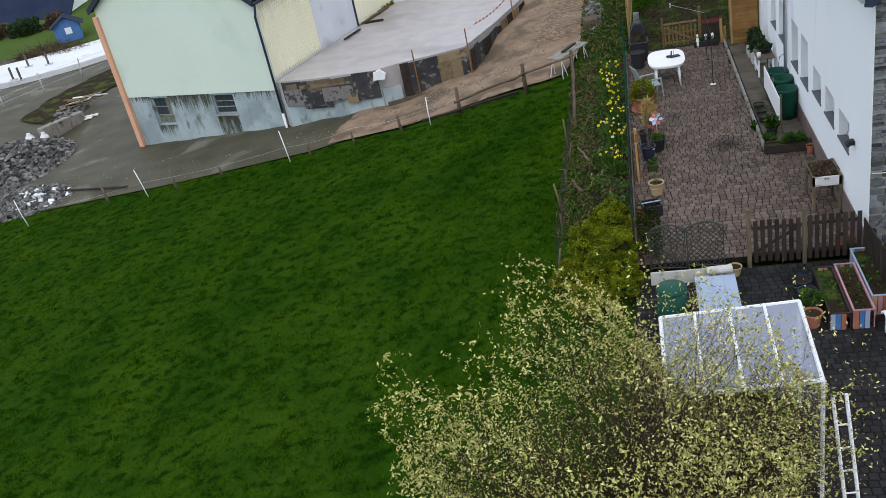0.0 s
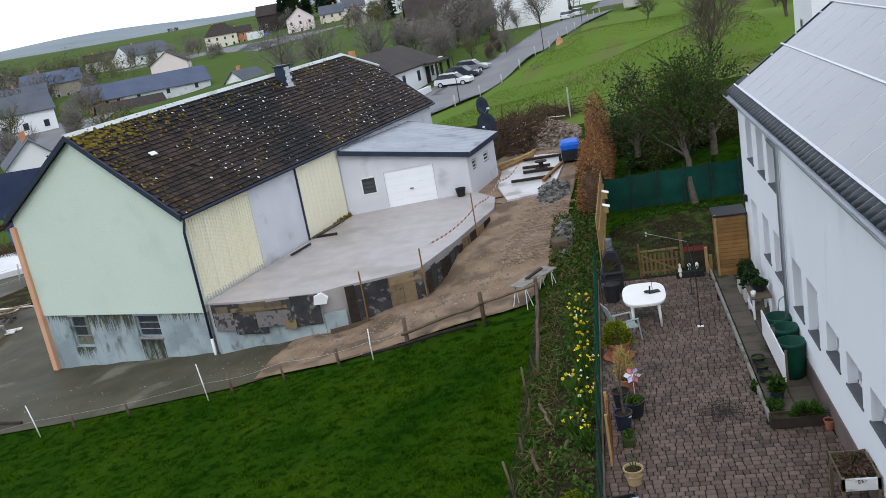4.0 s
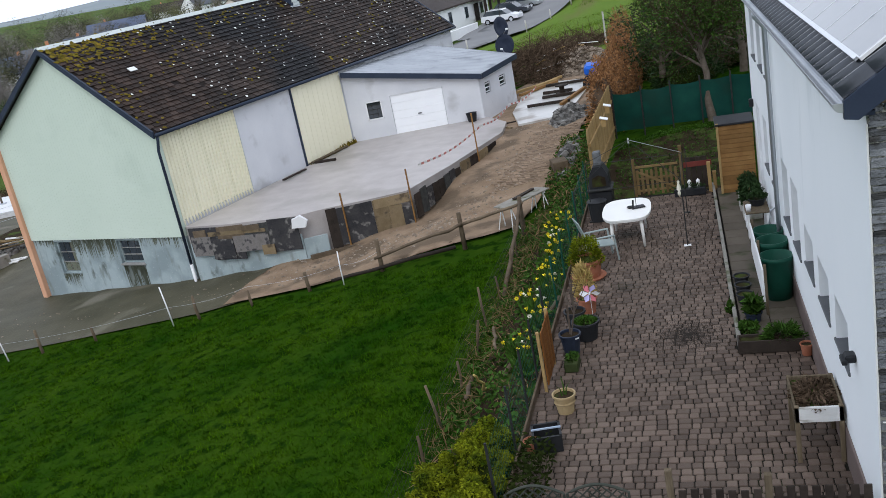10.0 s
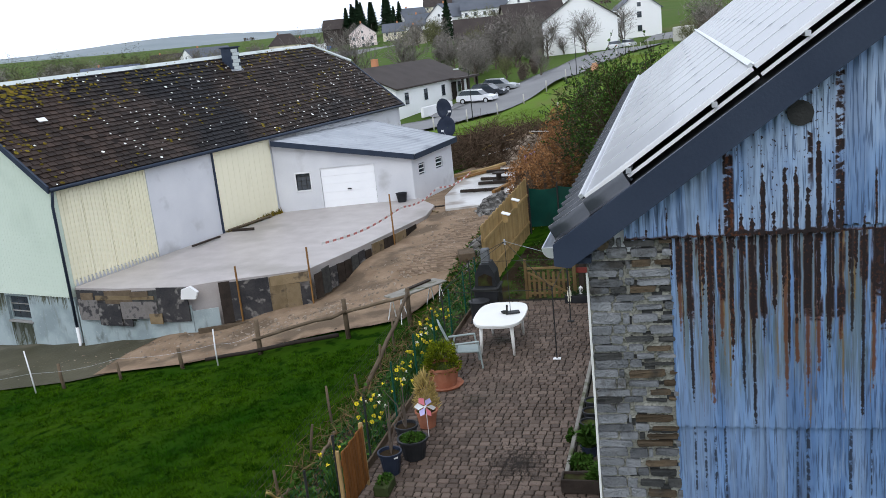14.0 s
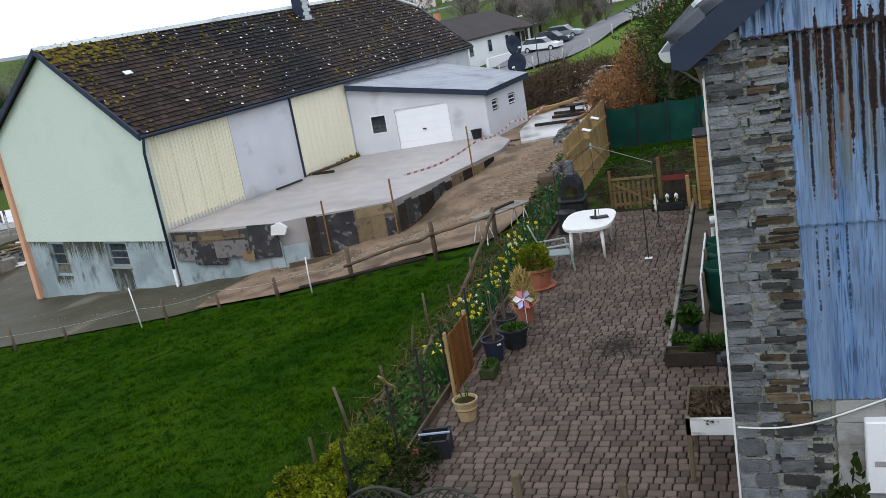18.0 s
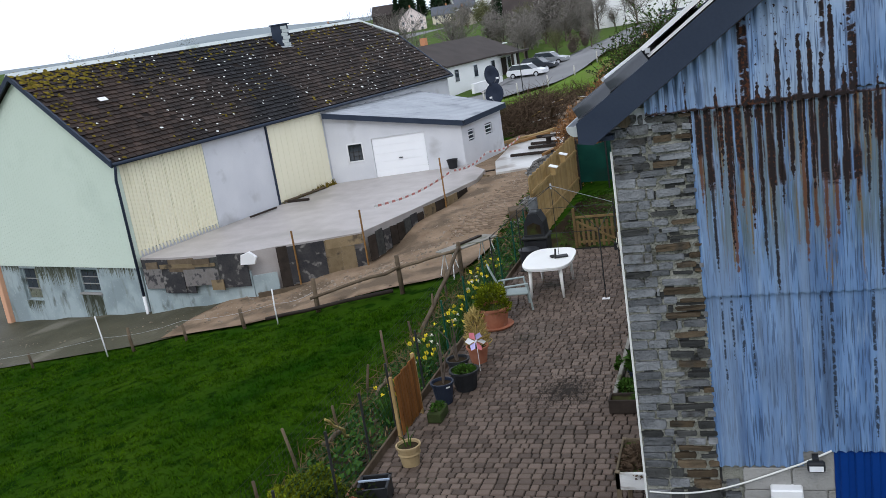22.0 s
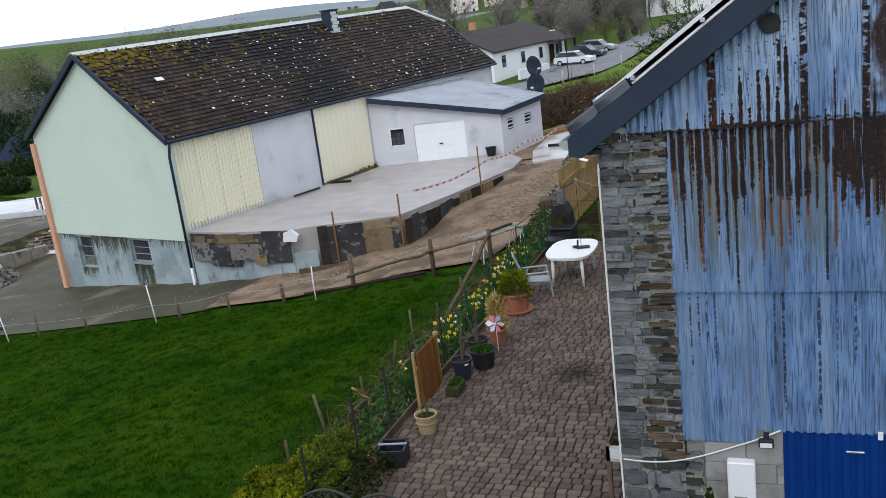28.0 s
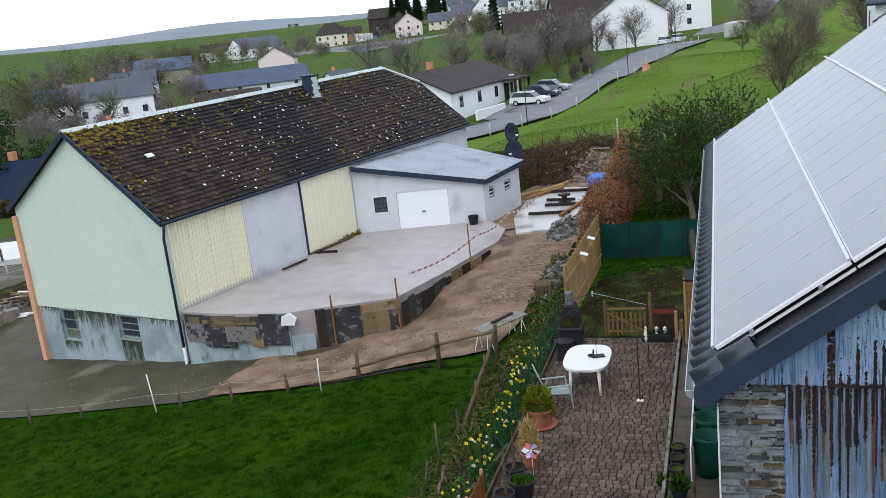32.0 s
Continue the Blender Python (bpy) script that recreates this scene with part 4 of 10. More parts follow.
me.update(calc_edges=True)
tagged(new("lawn_grass", me), "short dense green lawn grass with darker and yellowish tufts", "grass", kind="stuff")

# ---- the white house with the corrugated gable ----
HX, HY0, HY1, HXR = 4.0, 16.3, 30.9, 12.0
EAVE_X, EAVE_Z, SLOPE = 3.84, 5.184, math.tan(radians(35))
RIDGE_X = 8.0
RIDGE_Z = EAVE_Z + (RIDGE_X - EAVE_X) * SLOPE


def holed(g, put, u0, u1, v0, v1, th, holes):
    """A wall face with openings that go through its thickness."""
    us = sorted({u0, u1, *[h[0] for h in holes], *[h[1] for h in holes]})
    vs = sorted({v0, v1, *[h[2] for h in holes], *[h[3] for h in holes]})
    for a, b in zip(us, us[1:]):
        for c, d in zip(vs, vs[1:]):
            m, n = (a + b) / 2, (c + d) / 2
            if any(h[0] < m < h[1] and h[2] < n < h[3] for h in holes):
                continue
            for w in (0, th):
                g.quad(put(a, c, w), put(b, c, w), put(b, d, w), put(a, d, w))
    for a, b, c, d in list(holes) + [(u0, u1, v0, v1)]:
        for p, q in (((a, c), (b, c)), ((b, c), (b, d)), ((b, d), (a, d)), ((a, d), (a, c))):
            g.quad(put(*p, 0), put(*q, 0), put(*q, th), put(*p, th))
    return g


house = thing("farmhouse", "long white rendered farmhouse with a solar roof and rusty corrugated gable", "house", (0, 0, 0))
WINS = [(17.95, 18.88, 1.50, 2.13), (19.35, 20.27, 1.50, 2.14), (20.76, 21.68, 1.50, 2.15), (22.30, 23.22, 1.30, 2.48), (23.66, 24.60, 1.30, 2.47),
        (25.80, 26.65, 1.42, 2.50), (27.25, 28.10, 1.42, 2.54), (25.80, 26.72, 3.62, 4.72), (27.20, 28.12, 3.62, 4.74), (28.82, 29.72, 3.62, 4.74)]
DOORWAY = (28.92, 29.78, 0.12, 2.5)
g = holed(G(), lambda u, v, w: (HX + w, u, v), HY0, HY1, -0.3, 5.22, 0.42, WINS + [DOORWAY])
part("wall", g, M_RENDER, house, "white rendered side wall with faint damp streaks")
g = G()
g.box((HXR - 0.2, (HY0 + HY1) / 2, 2.4), (0.4, HY1 - HY0, 5.4))
part("wall", g, M_RENDER, house)
gab = [(HX + 0.012, -0.3), (HXR - 0.012, -0.3), (HXR - 0.012, 5.2), (RIDGE_X, RIDGE_Z - 0.15), (HX + 0.012, 5.2)]
part("gable_wall", G().prism(gab, HY1 - 0.4, HY1, lambda u, v, w: (u, w, v)), M_RENDER, house)
part("gable_core", G().prism(gab, HY0 + 0.03, HY0 + 0.35, lambda u, v, w: (u, w, v)), M_MORTAR, house, "pale mortar and rubble core of the gable wall")
part("plinth", G().box((HX - 0.012, (HY0 + 25.2) / 2, 0.16), (0.03, 25.2 - HY0, 0.66), 0.006), M_PLINTH, house, "dark reddish painted plinth")


def window(parent, y0, y1, z0, z1, x=HX, bars=1, pane_mat=None):
    w = part("window", G().box((x + 0.2, (y0 + y1) / 2, z1 - 0.03), (0.07, y1 - y0, 0.06)).box((x + 0.2, (y0 + y1) / 2, z0 + 0.05), (0.07, y1 - y0, 0.06))
             .box((x + 0.2, y0 + 0.03, (z0 + z1) / 2), (0.07, 0.06, z1 - z0)).box((x + 0.2, y1 - 0.03, (z0 + z1) / 2), (0.07, 0.06, z1 - z0)), M_FRAME, parent)
    n = bars + 1
    for i in range(n):
        a, b = lerp(y0 + 0.06, y1 - 0.06, i / n), lerp(y0 + 0.06, y1 - 0.06, (i + 1) / n)
        part("pane", G().box((x + 0.205, (a + b) / 2, (z0 + z1) / 2), (0.012, b - a - 0.03, z1 - z0 - 0.12)), M_PANE, w, "dark reflecting glass")
        if i:
            part("mullion", G().box((x + 0.195, a, (z0 + z1) / 2), (0.06, 0.05, z1 - z0 - 0.1)), M_FRAME, w)
    part("sill", G().box((x + 0.085, (y0 + y1) / 2, z0 - 0.019), (0.22, y1 - y0 + 0.1, 0.05), 0.01), M_SILL, w, "dark slate sill")


for i, wdw in enumerate(WINS):
    window(house, *wdw, bars=0 if i < 3 else 1)
d = part("door", G().box((HX + 0.16, (DOORWAY[0] + DOORWAY[1]) / 2, 1.31), (0.06, 0.84, 2.36), 0.01), M_FRAME, house, "white panelled house door")
part("pane", G().box((HX + 0.125, 29.35, 1.85), (0.012, 0.5, 0.9)), M_PANE, d)
part("handle", G().tube([(HX + 0.09, 29.05, 1.15), (HX + 0.09, 29.17, 1.15)], 0.012, 6), M_ALU, d)

# roof body, tiles along the free edges, panels on top
ry0, ry1 = HY0 - 0.22, HY1 + 0.4
deck = [(EAVE_X, EAVE_Z), (RIDGE_X, RIDGE_Z), (12.28, EAVE_Z), (12.28, EAVE_Z - 0.16), (RIDGE_X, RIDGE_Z - 0.2), (EAVE_X, EAVE_Z - 0.16)]
roof = part("roof", G().prism(deck[::-1], ry0 + 0.03, ry1 - 0.03, lambda u, v, w: (u, w, v)), M_DARK, house, "anthracite tiled roof")
up = Vector((1, 0, SLOPE)).normalized()
nrm = Vector((-SLOPE, 0, 1)).normalized()


def pantile():
    g, cols = G(), 7
    prof = [(0.0, -0.020), (0.07, -0.026), (0.105, -0.006), (0.13, 0.048), (0.165, 0.084), (0.215, 0.082), (0.252, 0.045), (0.275, -0.008), (0.303, -0.020)]
    for row, lift in ((0.0, 0.042), (0.37, 0.024)):
        for y, zz in prof:
            p = up * row + nrm * (zz + lift)
            g.v.append((p.x, y, p.z))
    n = len(prof)
    g.f += [(i, i + 1, n + i + 1, n + i) for i in range(n - 1)]
    for y, zz in prof:
        g.v.append((nrm.x * 0.0, y, nrm.z * 0.0))
    g.f += [(2 * n + i, 2 * n + i + 1, i + 1, i) for i in range(n - 1)]
    return g.mesh("roof_tile", M_TILE, True)


tile_me = pantile()
rows_up = int((RIDGE_X - EAVE_X) / (0.335 * up.x))
for row in range(rows_up):
    base = Vector((EAVE_X - 0.04, 0, EAVE_Z)) + up * 0.335 * row
    for c in range(int((ry1 - ry0) / 0.3)):
        y = ry0 + 0.3 * c
        if row in (0, 1, rows_up - 1):
            part("roof_tile", tile_me, None, roof, m=Matrix.Translation((base.x, y, base.z)))
for side, yy in ((0, ry0), (1, ry1)):
    g = G()
    for s, (xa, xb) in ((1, (EAVE_X - 0.06, RIDGE_X)), (-1, (RIDGE_X, 12.34))):
        za = EAVE_Z + (xa - EAVE_X) * SLOPE if s > 0 else RIDGE_Z
        zb = RIDGE_Z if s > 0 else EAVE_Z - 0.04
        g.prism([(xa, za - 0.12), (xa + 0.12, za - 0.14), (xb, zb - 0.23), (xb, zb + 0.045), (xa, za + 0.045)] if s > 0 else [(xa, za - 0.23), (xb, zb - 0.23), (xb, zb + 0.045), (xa, za + 0.045)], yy - 0.03, yy + 0.03, lambda u, v, w: (u, w, v))
    part("verge_board", g, M_VERGE, house, "dark blue-grey metal verge board")
part("soffit", G().prism([(EAVE_X, EAVE_Z - 0.17), (HX + 0.05, EAVE_Z - 0.17), (HX + 0.05, EAVE_Z - 0.13), (EAVE_X, EAVE_Z - 0.13)], ry0 + 0.05, ry1 - 0.05, lambda u, v, w: (u, w, v)), M_VERGE, house)
arc = [(EAVE_X - 0.075 + 0.075 * math.cos(math.pi + math.pi * k / 10), EAVE_Z - 0.02 + 0.085 * math.sin(math.pi + math.pi * k / 10)) for k in range(11)]
inner = [(EAVE_X - 0.075 + 0.066 * math.cos(math.pi + math.pi * k / 10), EAVE_Z - 0.02 + 0.076 * math.sin(math.pi + math.pi * k / 10)) for k in range(11)]
gutter = part("gutter", G().prism(arc + inner[::-1], ry0, ry1, lambda u, v, w: (u, w, v)), M_ZINC, house, "half-round zinc gutter")
part("end_cap", G().prism(arc, ry0 - 0.01, ry0 + 0.002, lambda u, v, w: (u, w, v)), M_ALU, gutter)
part("downpipe", G().tube([(EAVE_X - 0.07, 25.2, EAVE_Z - 0.1), (EAVE_X - 0.07, 25.2, EAVE_Z - 0.2), (HX - 0.07, 25.2, EAVE_Z - 0.42), (HX - 0.07, 25.2, 0.15)], 0.045, 10), M_ZINC, house, "grey zinc downpipe", True)
part("ridge_cap", G().tube([(RIDGE_X, ry0, RIDGE_Z + 0.0), (RIDGE_X, ry1, RIDGE_Z + 0.0)], 0.11, 10), M_TILE, house)
part("wall_lamp", G().box((HX - 0.06, 17.5, 1.93), (0.12, 0.16, 0.1), 0.02).box((HX - 0.13, 17.5, 1.9), (0.06, 0.2, 0.06), 0.01), M_DARK, house, "small black wall floodlight")
part("wall_lamp", G().box((HX - 0.06, 30.4, 2.35), (0.1, 0.12, 0.2), 0.02), M_DARK, house)

# solar panels, three rows
PW, PL = 0.992, 1.545


def panel_parts():
    p = thing("solar_panel", "silver-framed solar panel on the tiled roof, coloured pale for sky glare", "solar panel", group="solar panels on the farmhouse roof")
    for c, d_ in ((0, 0.014), (PL - 0.014, PL)):
        part("frame_rail", G().box(((c + d_) / 2, PW / 2, 0.019), (d_ - c, PW + 0.004, 0.036)), M_ALU, p)
    for y in (0.004, PW - 0.004):
        part("frame_rail", G().box((PL / 2, y, 0.0195), (PL - 0.03, 0.008, 0.037)), M_ALU, p)
    part("glass", G().box((PL / 2, PW / 2, 0.017), (PL - 0.026, PW - 0.014, 0.032)), M_CELL, p, "solar cells under glass, coloured pale for sky glare")
    for x in (PL * 0.25, PL * 0.75):
        part("clamp", G().box((x, PW, 0.040), (0.05, 0.022, 0.008), 0.002), M_PFRAME, p)
    return p


first = None
tilt = Matrix.Rotation(-math.atan(SLOPE), 4, "Y")
for row in range(3):
    base = Vector((EAVE_X, 0, EAVE_Z)) + up * (0.294 + row * (PL + 0.022)) + nrm * 0.115
    for c in range(14):
        mm = Matrix.Translation((base.x, ry0 + 0.42 + c * (PW + 0.004), base.z)) @ tilt
        if first is None:
            first = panel_parts()
            first.matrix_basis = mm
        else:
            copy_thing(first, mm)
for row in range(3):
    for s in (0.25, 0.75):
        p = Vector((EAVE_X, 0, EAVE_Z)) + up * (0.294 + (row + s) * (PL + 0.035)) + nrm * 0.095
        part("mounting_rail", G().box((p.x, (ry0 + ry1) / 2, p.z), (0.04, ry1 - ry0 - 0.7, 0.04)), M_ALU, roof)
clamps = G()
for row in range(3):
    p = Vector((EAVE_X, 0, EAVE_Z)) + up * (0.272 + row * (PL + 0.022)) + nrm * 0.16
    clamps.box((p.x, (ry0 + ry1) / 2, p.z), (0.035, ry1 - ry0 - 0.8, 0.03), m=Matrix.Rotation(-math.atan(SLOPE), 3, "Y"))
part("edge_trim", clamps, M_ALU, roof, "bright aluminium edge rail between the panel rows")

for row in range(3):
    a_ = Vector((EAVE_X, ry0 + 0.405, EAVE_Z)) + up * (0.294 + row * (PL + 0.022)) + nrm * 0.11
    b_ = a_ + up * PL
    g = G()
    for lift, hh in ((0.022, 0.034), (-0.052, 0.024)):
        g.prism([(0, -hh / 2), (PL, -hh / 2), (PL, hh / 2), (0, hh / 2)], -0.02, 0.012, lambda u, v, w: tuple(a_ + up * u + nrm * (v + lift) + Vector((0, w, 0))))
    part("side_rail", g, M_WHITE, roof, "bright rail along the panel edge")

# gable: slate quoin strip, block base, corrugated sheets
rs = random.Random(11)
z = -0.25
shared = {}


def stone_mesh(k, material):
    key = (k, material.name)
    if key not in shared:
        r_ = random.Random(k)
        j = (lambda e: r_.uniform(0, e)) if material is not M_BLOCK else (lambda e: 0.1 * e)
        ring = []
        for sx, sy in ((1, 1), (-1, 1), (-1, -1), (1, -1)):
            p = (sx * (0.5 - 0.03 - j(0.14)), sy * (0.5 - j(0.12)))
            q = (sx * (0.5 - j(0.06)), sy * (0.5 - 0.12 - j(0.26)))
            ring += [q, p] if sx * sy > 0 else [p, q]
        g = G()
        for sc, yy in ((1.0, 0.5), (1.0, -0.36), (0.95, -0.5)):
            g.v += [(u * (0.985 if sc < 1 else 1), yy + r_.uniform(-0.08, 0.08) * (sc < 1), v * sc) for u, v in ring]
        g.f = [(k_ * 8 + i, k_ * 8 + (i + 1) % 8, k_ * 8 + 8 + (i + 1) % 8, k_ * 8 + 8 + i) for k_ in range(2) for i in range(8)] + [tuple(range(16, 24))]
        me = g.mesh("stone", material)
        shared[key] = me
    return shared[key]


quoin = part("quoin_wall", G().box((4.332, HY0 + 0.03, 2.37), (0.66, 0.03, 5.3)), M_STONE_D, house, "grey-brown slate rubble with pale mortar at the gable corner")


def mortar_bed():
    """Rough pointing between the stones, broken open in places over a plate coloured for joint shade."""
    q = np.random.default_rng(23)
    g, s_ = G(), 0.016
    nu, nv = int(0.83 / s_), int(5.3 / s_)
    coarse = q.random((nv // 2 + 3, nu // 5 + 3))
    for b in range(nv + 1):
        for a in range(nu + 1):
            lump_ = q.random()
            g.v.append((4.003 + a * s_, HY0 - 0.012 - 0.014 * lump_, -0.26 + b * s_))
    for b in range(nv):
        for a in range(nu):
            x_ = 4.003 + a * s_
            if x_ > (4.64 if -0.26 + b * s_ > 1.9 else 4.81):
                continue
            if coarse[b // 2, a // 5] < (0.05 if x_ < 4.30 else 0.20):
                continue
            k = b * (nu + 1) + a
            g.f.append((k, k + 1, k + nu + 2, k + nu + 1))
    return g


# Dark plate just behind the pointing stands in for deep joint shade.
part("joint_backing", G().box((4.32, HY0 - 0.002, 2.4), (0.62, 0.012, 5.3)).box((4.72, HY0 - 0.002, 0.82), (0.18, 0.012, 2.15)), M_STONE_D, quoin)
part("mortar", mortar_bed(), M_MORTAR, quoin, "rough pale grey pointing, open in places")
while z < 5.12:
    hgt = rs.uniform(0.055, 0.105) if z > 1.75 else rs.uniform(0.11, 0.2)
    x = 4.004
    xe = 4.66 if z > 1.9 else 4.82
    split = 4.004 + rs.uniform(0.22, 0.44)
    while x < xe - 0.04:
        outer = x < split - 0.02
        ln = min(min(split - x, rs.uniform(0.14, 0.30)) if outer else rs.uniform(0.16, 0.40), xe - x)
        roll = rs.random()
        material = M_STONE if outer and roll < 0.92 or roll < 0.34 else (M_STONE_B if roll < 0.68 else M_STONE_D)
        thin = rs.uniform(0.78, 0.88) if outer else rs.uniform(0.45, 0.80)
        if rs.random() < 0.2 and not outer:
            thin *= 0.55
        out_ = 0.026 + rs.uniform(0, 0.006) if outer else 0.024 + rs.uniform(0, 0.026)
        part("stone", stone_mesh(rs.randrange(14), material), None, quoin,
             m=Matrix.Translation((x + ln / 2, HY0 - out_ + 0.02, z + hgt / 2 + rs.uniform(-0.008, 0.008))) @ Matrix.Rotation(rs.uniform(-0.05, 0.05), 4, "Y") @ Matrix.Diagonal((ln * (0.965 if outer else rs.uniform(0.82, 0.96)), 0.07, hgt * thin * 1.1, 1)))
        x += ln
    z += hgt
blockwall = part("block_wall", G().box((5.2, HY0 + 0.02, 0.9), (0.78, 0.03, 2.4)), M_MORTAR, house, "grey concrete block infill beside the blue door")
for k in range(11):
    zz = -0.28 + k * 0.212
    x = 4.83 - (0.12 if k % 2 else 0)
    while x < 5.56:
        ln = min(0.4, 5.57 - x)
        if x + ln > 4.9:
            xa = max(x, 4.83)
            part("block", stone_mesh(3, M_BLOCK), None, blockwall, m=Matrix.Translation(((xa + x + ln) / 2, HY0 - 0.004, zz + 0.1)) @ Matrix.Diagonal(((x + ln - xa) * 0.98, 0.05, 0.212, 1)))
        x += ln


def corrugated(x0, x1, zlow, zhigh, y, ragged, seed):
    """zhigh may be a function of x."""
    r_ = random.Random(seed)
    g, step = G(), 0.0127
    n = int((x1 - x0) / step)
    rows = 6
    for i in range(n + 1):
        x = x0 + (x1 - x0) * i / n
        top = zhigh(x) if callable(zhigh) else zhigh
        yy = y - 0.0085 * math.sin(2 * math.pi * x / 0.076)
        for j in range(rows + 1):
            t = j / rows
            zz = lerp(zlow + (0.008 * math.cos(2 * math.pi * x / 0.076) + r_.uniform(-ragged, ragged) if j == 0 else 0), max(top, zlow + 0.01), t)
            g.v.append((x, yy - 0.012 * (1 - t), zz))
    m = rows + 1
    g.f += [(i * m + j, (i + 1) * m + j, (i + 1) * m + j + 1, i * m + j + 1) for i in range(n) for j in range(rows)]
    return g


clad = part("corrugated_cladding", G().box((8.6, HY0 + 0.01, 3.0), (7.0, 0.03, 4.2)), M_BLOCK, house, "blue-grey corrugated iron sheets with rust and black run marks")
verge_z = lambda x: EAVE_Z + (min(x, 2 * RIDGE_X - x) - EAVE_X) * SLOPE - 0.24
xs_up = [4.30, 5.05, 5.81, 6.50, 7.15, 7.9, 8.6, 9.3, 10.0, 10.7, 11.4, 11.75]
for i, (a, b) in enumerate(zip(xs_up, xs_up[1:])):
    part("corrugated_sheet", corrugated(a, b + 0.03, 5.16 + (0.05 if i == 2 else 0.0), verge_z, HY0 - 0.062 - 0.012 * (i % 2), 0.006, i), M_CORR, clad, smooth=True)
xs_mid = [4.63, 5.30, 5.98, 6.66, 7.34, 8.02, 8.7, 9.4, 10.1, 10.8, 11.5, 12.0]
for i, (a, b) in enumerate(zip(xs_mid, xs_mid[1:])):
    part("corrugated_sheet", corrugated(a, b + 0.03, 3.62, 5.2, HY0 - 0.036 - 0.012 * (i % 2), 0.004, 20 + i), M_CORR, clad, smooth=True)
for i, (a, b) in enumerate(zip(xs_mid, xs_mid[1:])):
    low = 2.06 if i == 0 else 2.21
    part("corrugated_sheet", corrugated(a, b + 0.03, low, 3.68, HY0 - 0.014 - 0.016 * (i % 2), 0.006, 40 + i), M_CORR, clad, smooth=True)
bd = part("garage_door", G().box((7.0, HY0 + 0.0, 0.98), (2.86, 0.02, 2.46)), M_BLUE, house, "bright blue ribbed metal door")
rib_me = G().box((0, 0, 0), (0.075, 0.035, 2.46), 0.012).mesh("rib", M_BLUE)
for k in range(23):
    part("rib", rib_me, None, bd, m=Matrix.Translation((5.645 + 0.12 * k, HY0 - 0.012, 0.98)))
for k in range(2):
    part("bar", G().box((6.415 + 0.075 * k, HY0 - 0.035, 2.205), (0.045, 0.008, 0.085), 0.002), M_WHITE, bd, "small white bar")
part("latch", G().box((6.2, HY0 - 0.045, 2.03), (0.16, 0.02, 0.02), 0.004), M_ALU, bd)
mb = part("meter_box", G().box((5.18, HY0 - 0.07, 1.55), (0.26, 0.12, 0.68), 0.012), M_WHITE, house, "white electricity meter box")
part("label", G().box((5.17, HY0 - 0.133, 1.50), (0.12, 0.006, 0.05)), M_BLOCK, mb)
fl = part("floodlight", G().box((5.42, HY0 - 0.13, 2.12), (0.14, 0.07, 0.09), 0.015).box((5.42, HY0 - 0.07, 2.16), (0.05, 0.1, 0.04)), M_DARK, house, "small black floodlight")
part("lens", G().box((5.42, HY0 - 0.168, 2.115), (0.11, 0.008, 0.045)), M_FRAME, fl)
cab = [(lerp(4.03, 5.30, k / 12), HY0 - 0.06, lerp(1.82, 2.10, k / 12) - 0.13 * math.sin(math.pi * k / 12) * (1 - k / 24)) for k in range(13)]
part("cable", G().tube(cab + [(5.55, HY0 - 0.05, 2.22)], 0.009, 5), M_CABLE, house, "loose white cable", True)
part("corner_cable", G().tube([(4.0, HY0 - 0.03, 4.9), (4.0, HY0 - 0.04, 3.2), (4.0, HY0 - 0.04, 0.2)], 0.010, 5), M_CABLE, house)
part("vent_pipe", G().tube([(5.56, HY0 - 0.10, 6.03), (5.56, HY0 + 0.1, 6.03)], 0.09, 14), M_IRON, house, "short round vent pipe")
part("roof_beam_end", G().tube([(4.13, HY0 - 0.08, 5.14), (4.13, HY0 + 0.1, 5.14)], 0.055, 10), M_WOOD, house, "round timber beam end")

# terrace kerb, path slabs
g = G()
for k in range(10):
    g.box((2.90, 21.9 + 0.97 * (k + 0.5), 0.05), (0.07, 0.955, 0.14), 0.012)
solo("kerb", g, M_EDGING, "pale concrete edging between paving and path", "kerb", kind="structure")

# loose stones trodden into the track and the forecourt
def strewn(name, outline_c, n, width, smin, smax, material, label, seed):
    q = np.random.default_rng(seed)
    g = G()
    for _ in range(n):
        i = int(q.integers(0, len(outline_c) - 1))
        u = q.random()
        a, b = outline_c[i], outline_c[i + 1]
        x, y = lerp(a[0], b[0], u) + q.normal() * width * 0.45, lerp(a[1], b[1], u) + q.normal() * width * 0.45
        s_ = smin + (smax - smin) * q.random() ** 3
        e = q.random(6) * 6.283
        c = [(x + s_ * (0.7 + 0.4 * math.sin(e[k % 6])) * math.cos(k * 1.047), y + s_ * (0.7 + 0.4 * math.cos(e[k % 6])) * math.sin(k * 1.047)) for k in range(6)]
        z_ = lz(x, y) + 0.07
        g.add([(p[0], p[1], z_) for p in c] + [(lerp(p[0], x, 0.45), lerp(p[1], y, 0.45), z_ + s_ * 0.5) for p in c], [(k, (k + 1) % 6, 6 + (k + 1) % 6, 6 + k) for k in range(6)] + [(6, 7, 8, 9, 10, 11)])
    return solo(name, g, material, label, "stones", kind="stuff")


strewn("track_stones", [(-10.5, 32.2), (-7.5, 32.9), (-5.0, 33.6), (-4.0, 35.5), (-3.5, 39), (-3.0, 44), (-2.8, 49), (-2.8, 55)], 3000, 1.5, 0.012, 0.075, M_PEBBLE, "small brown-grey stones and clods strewn over the track", 71)
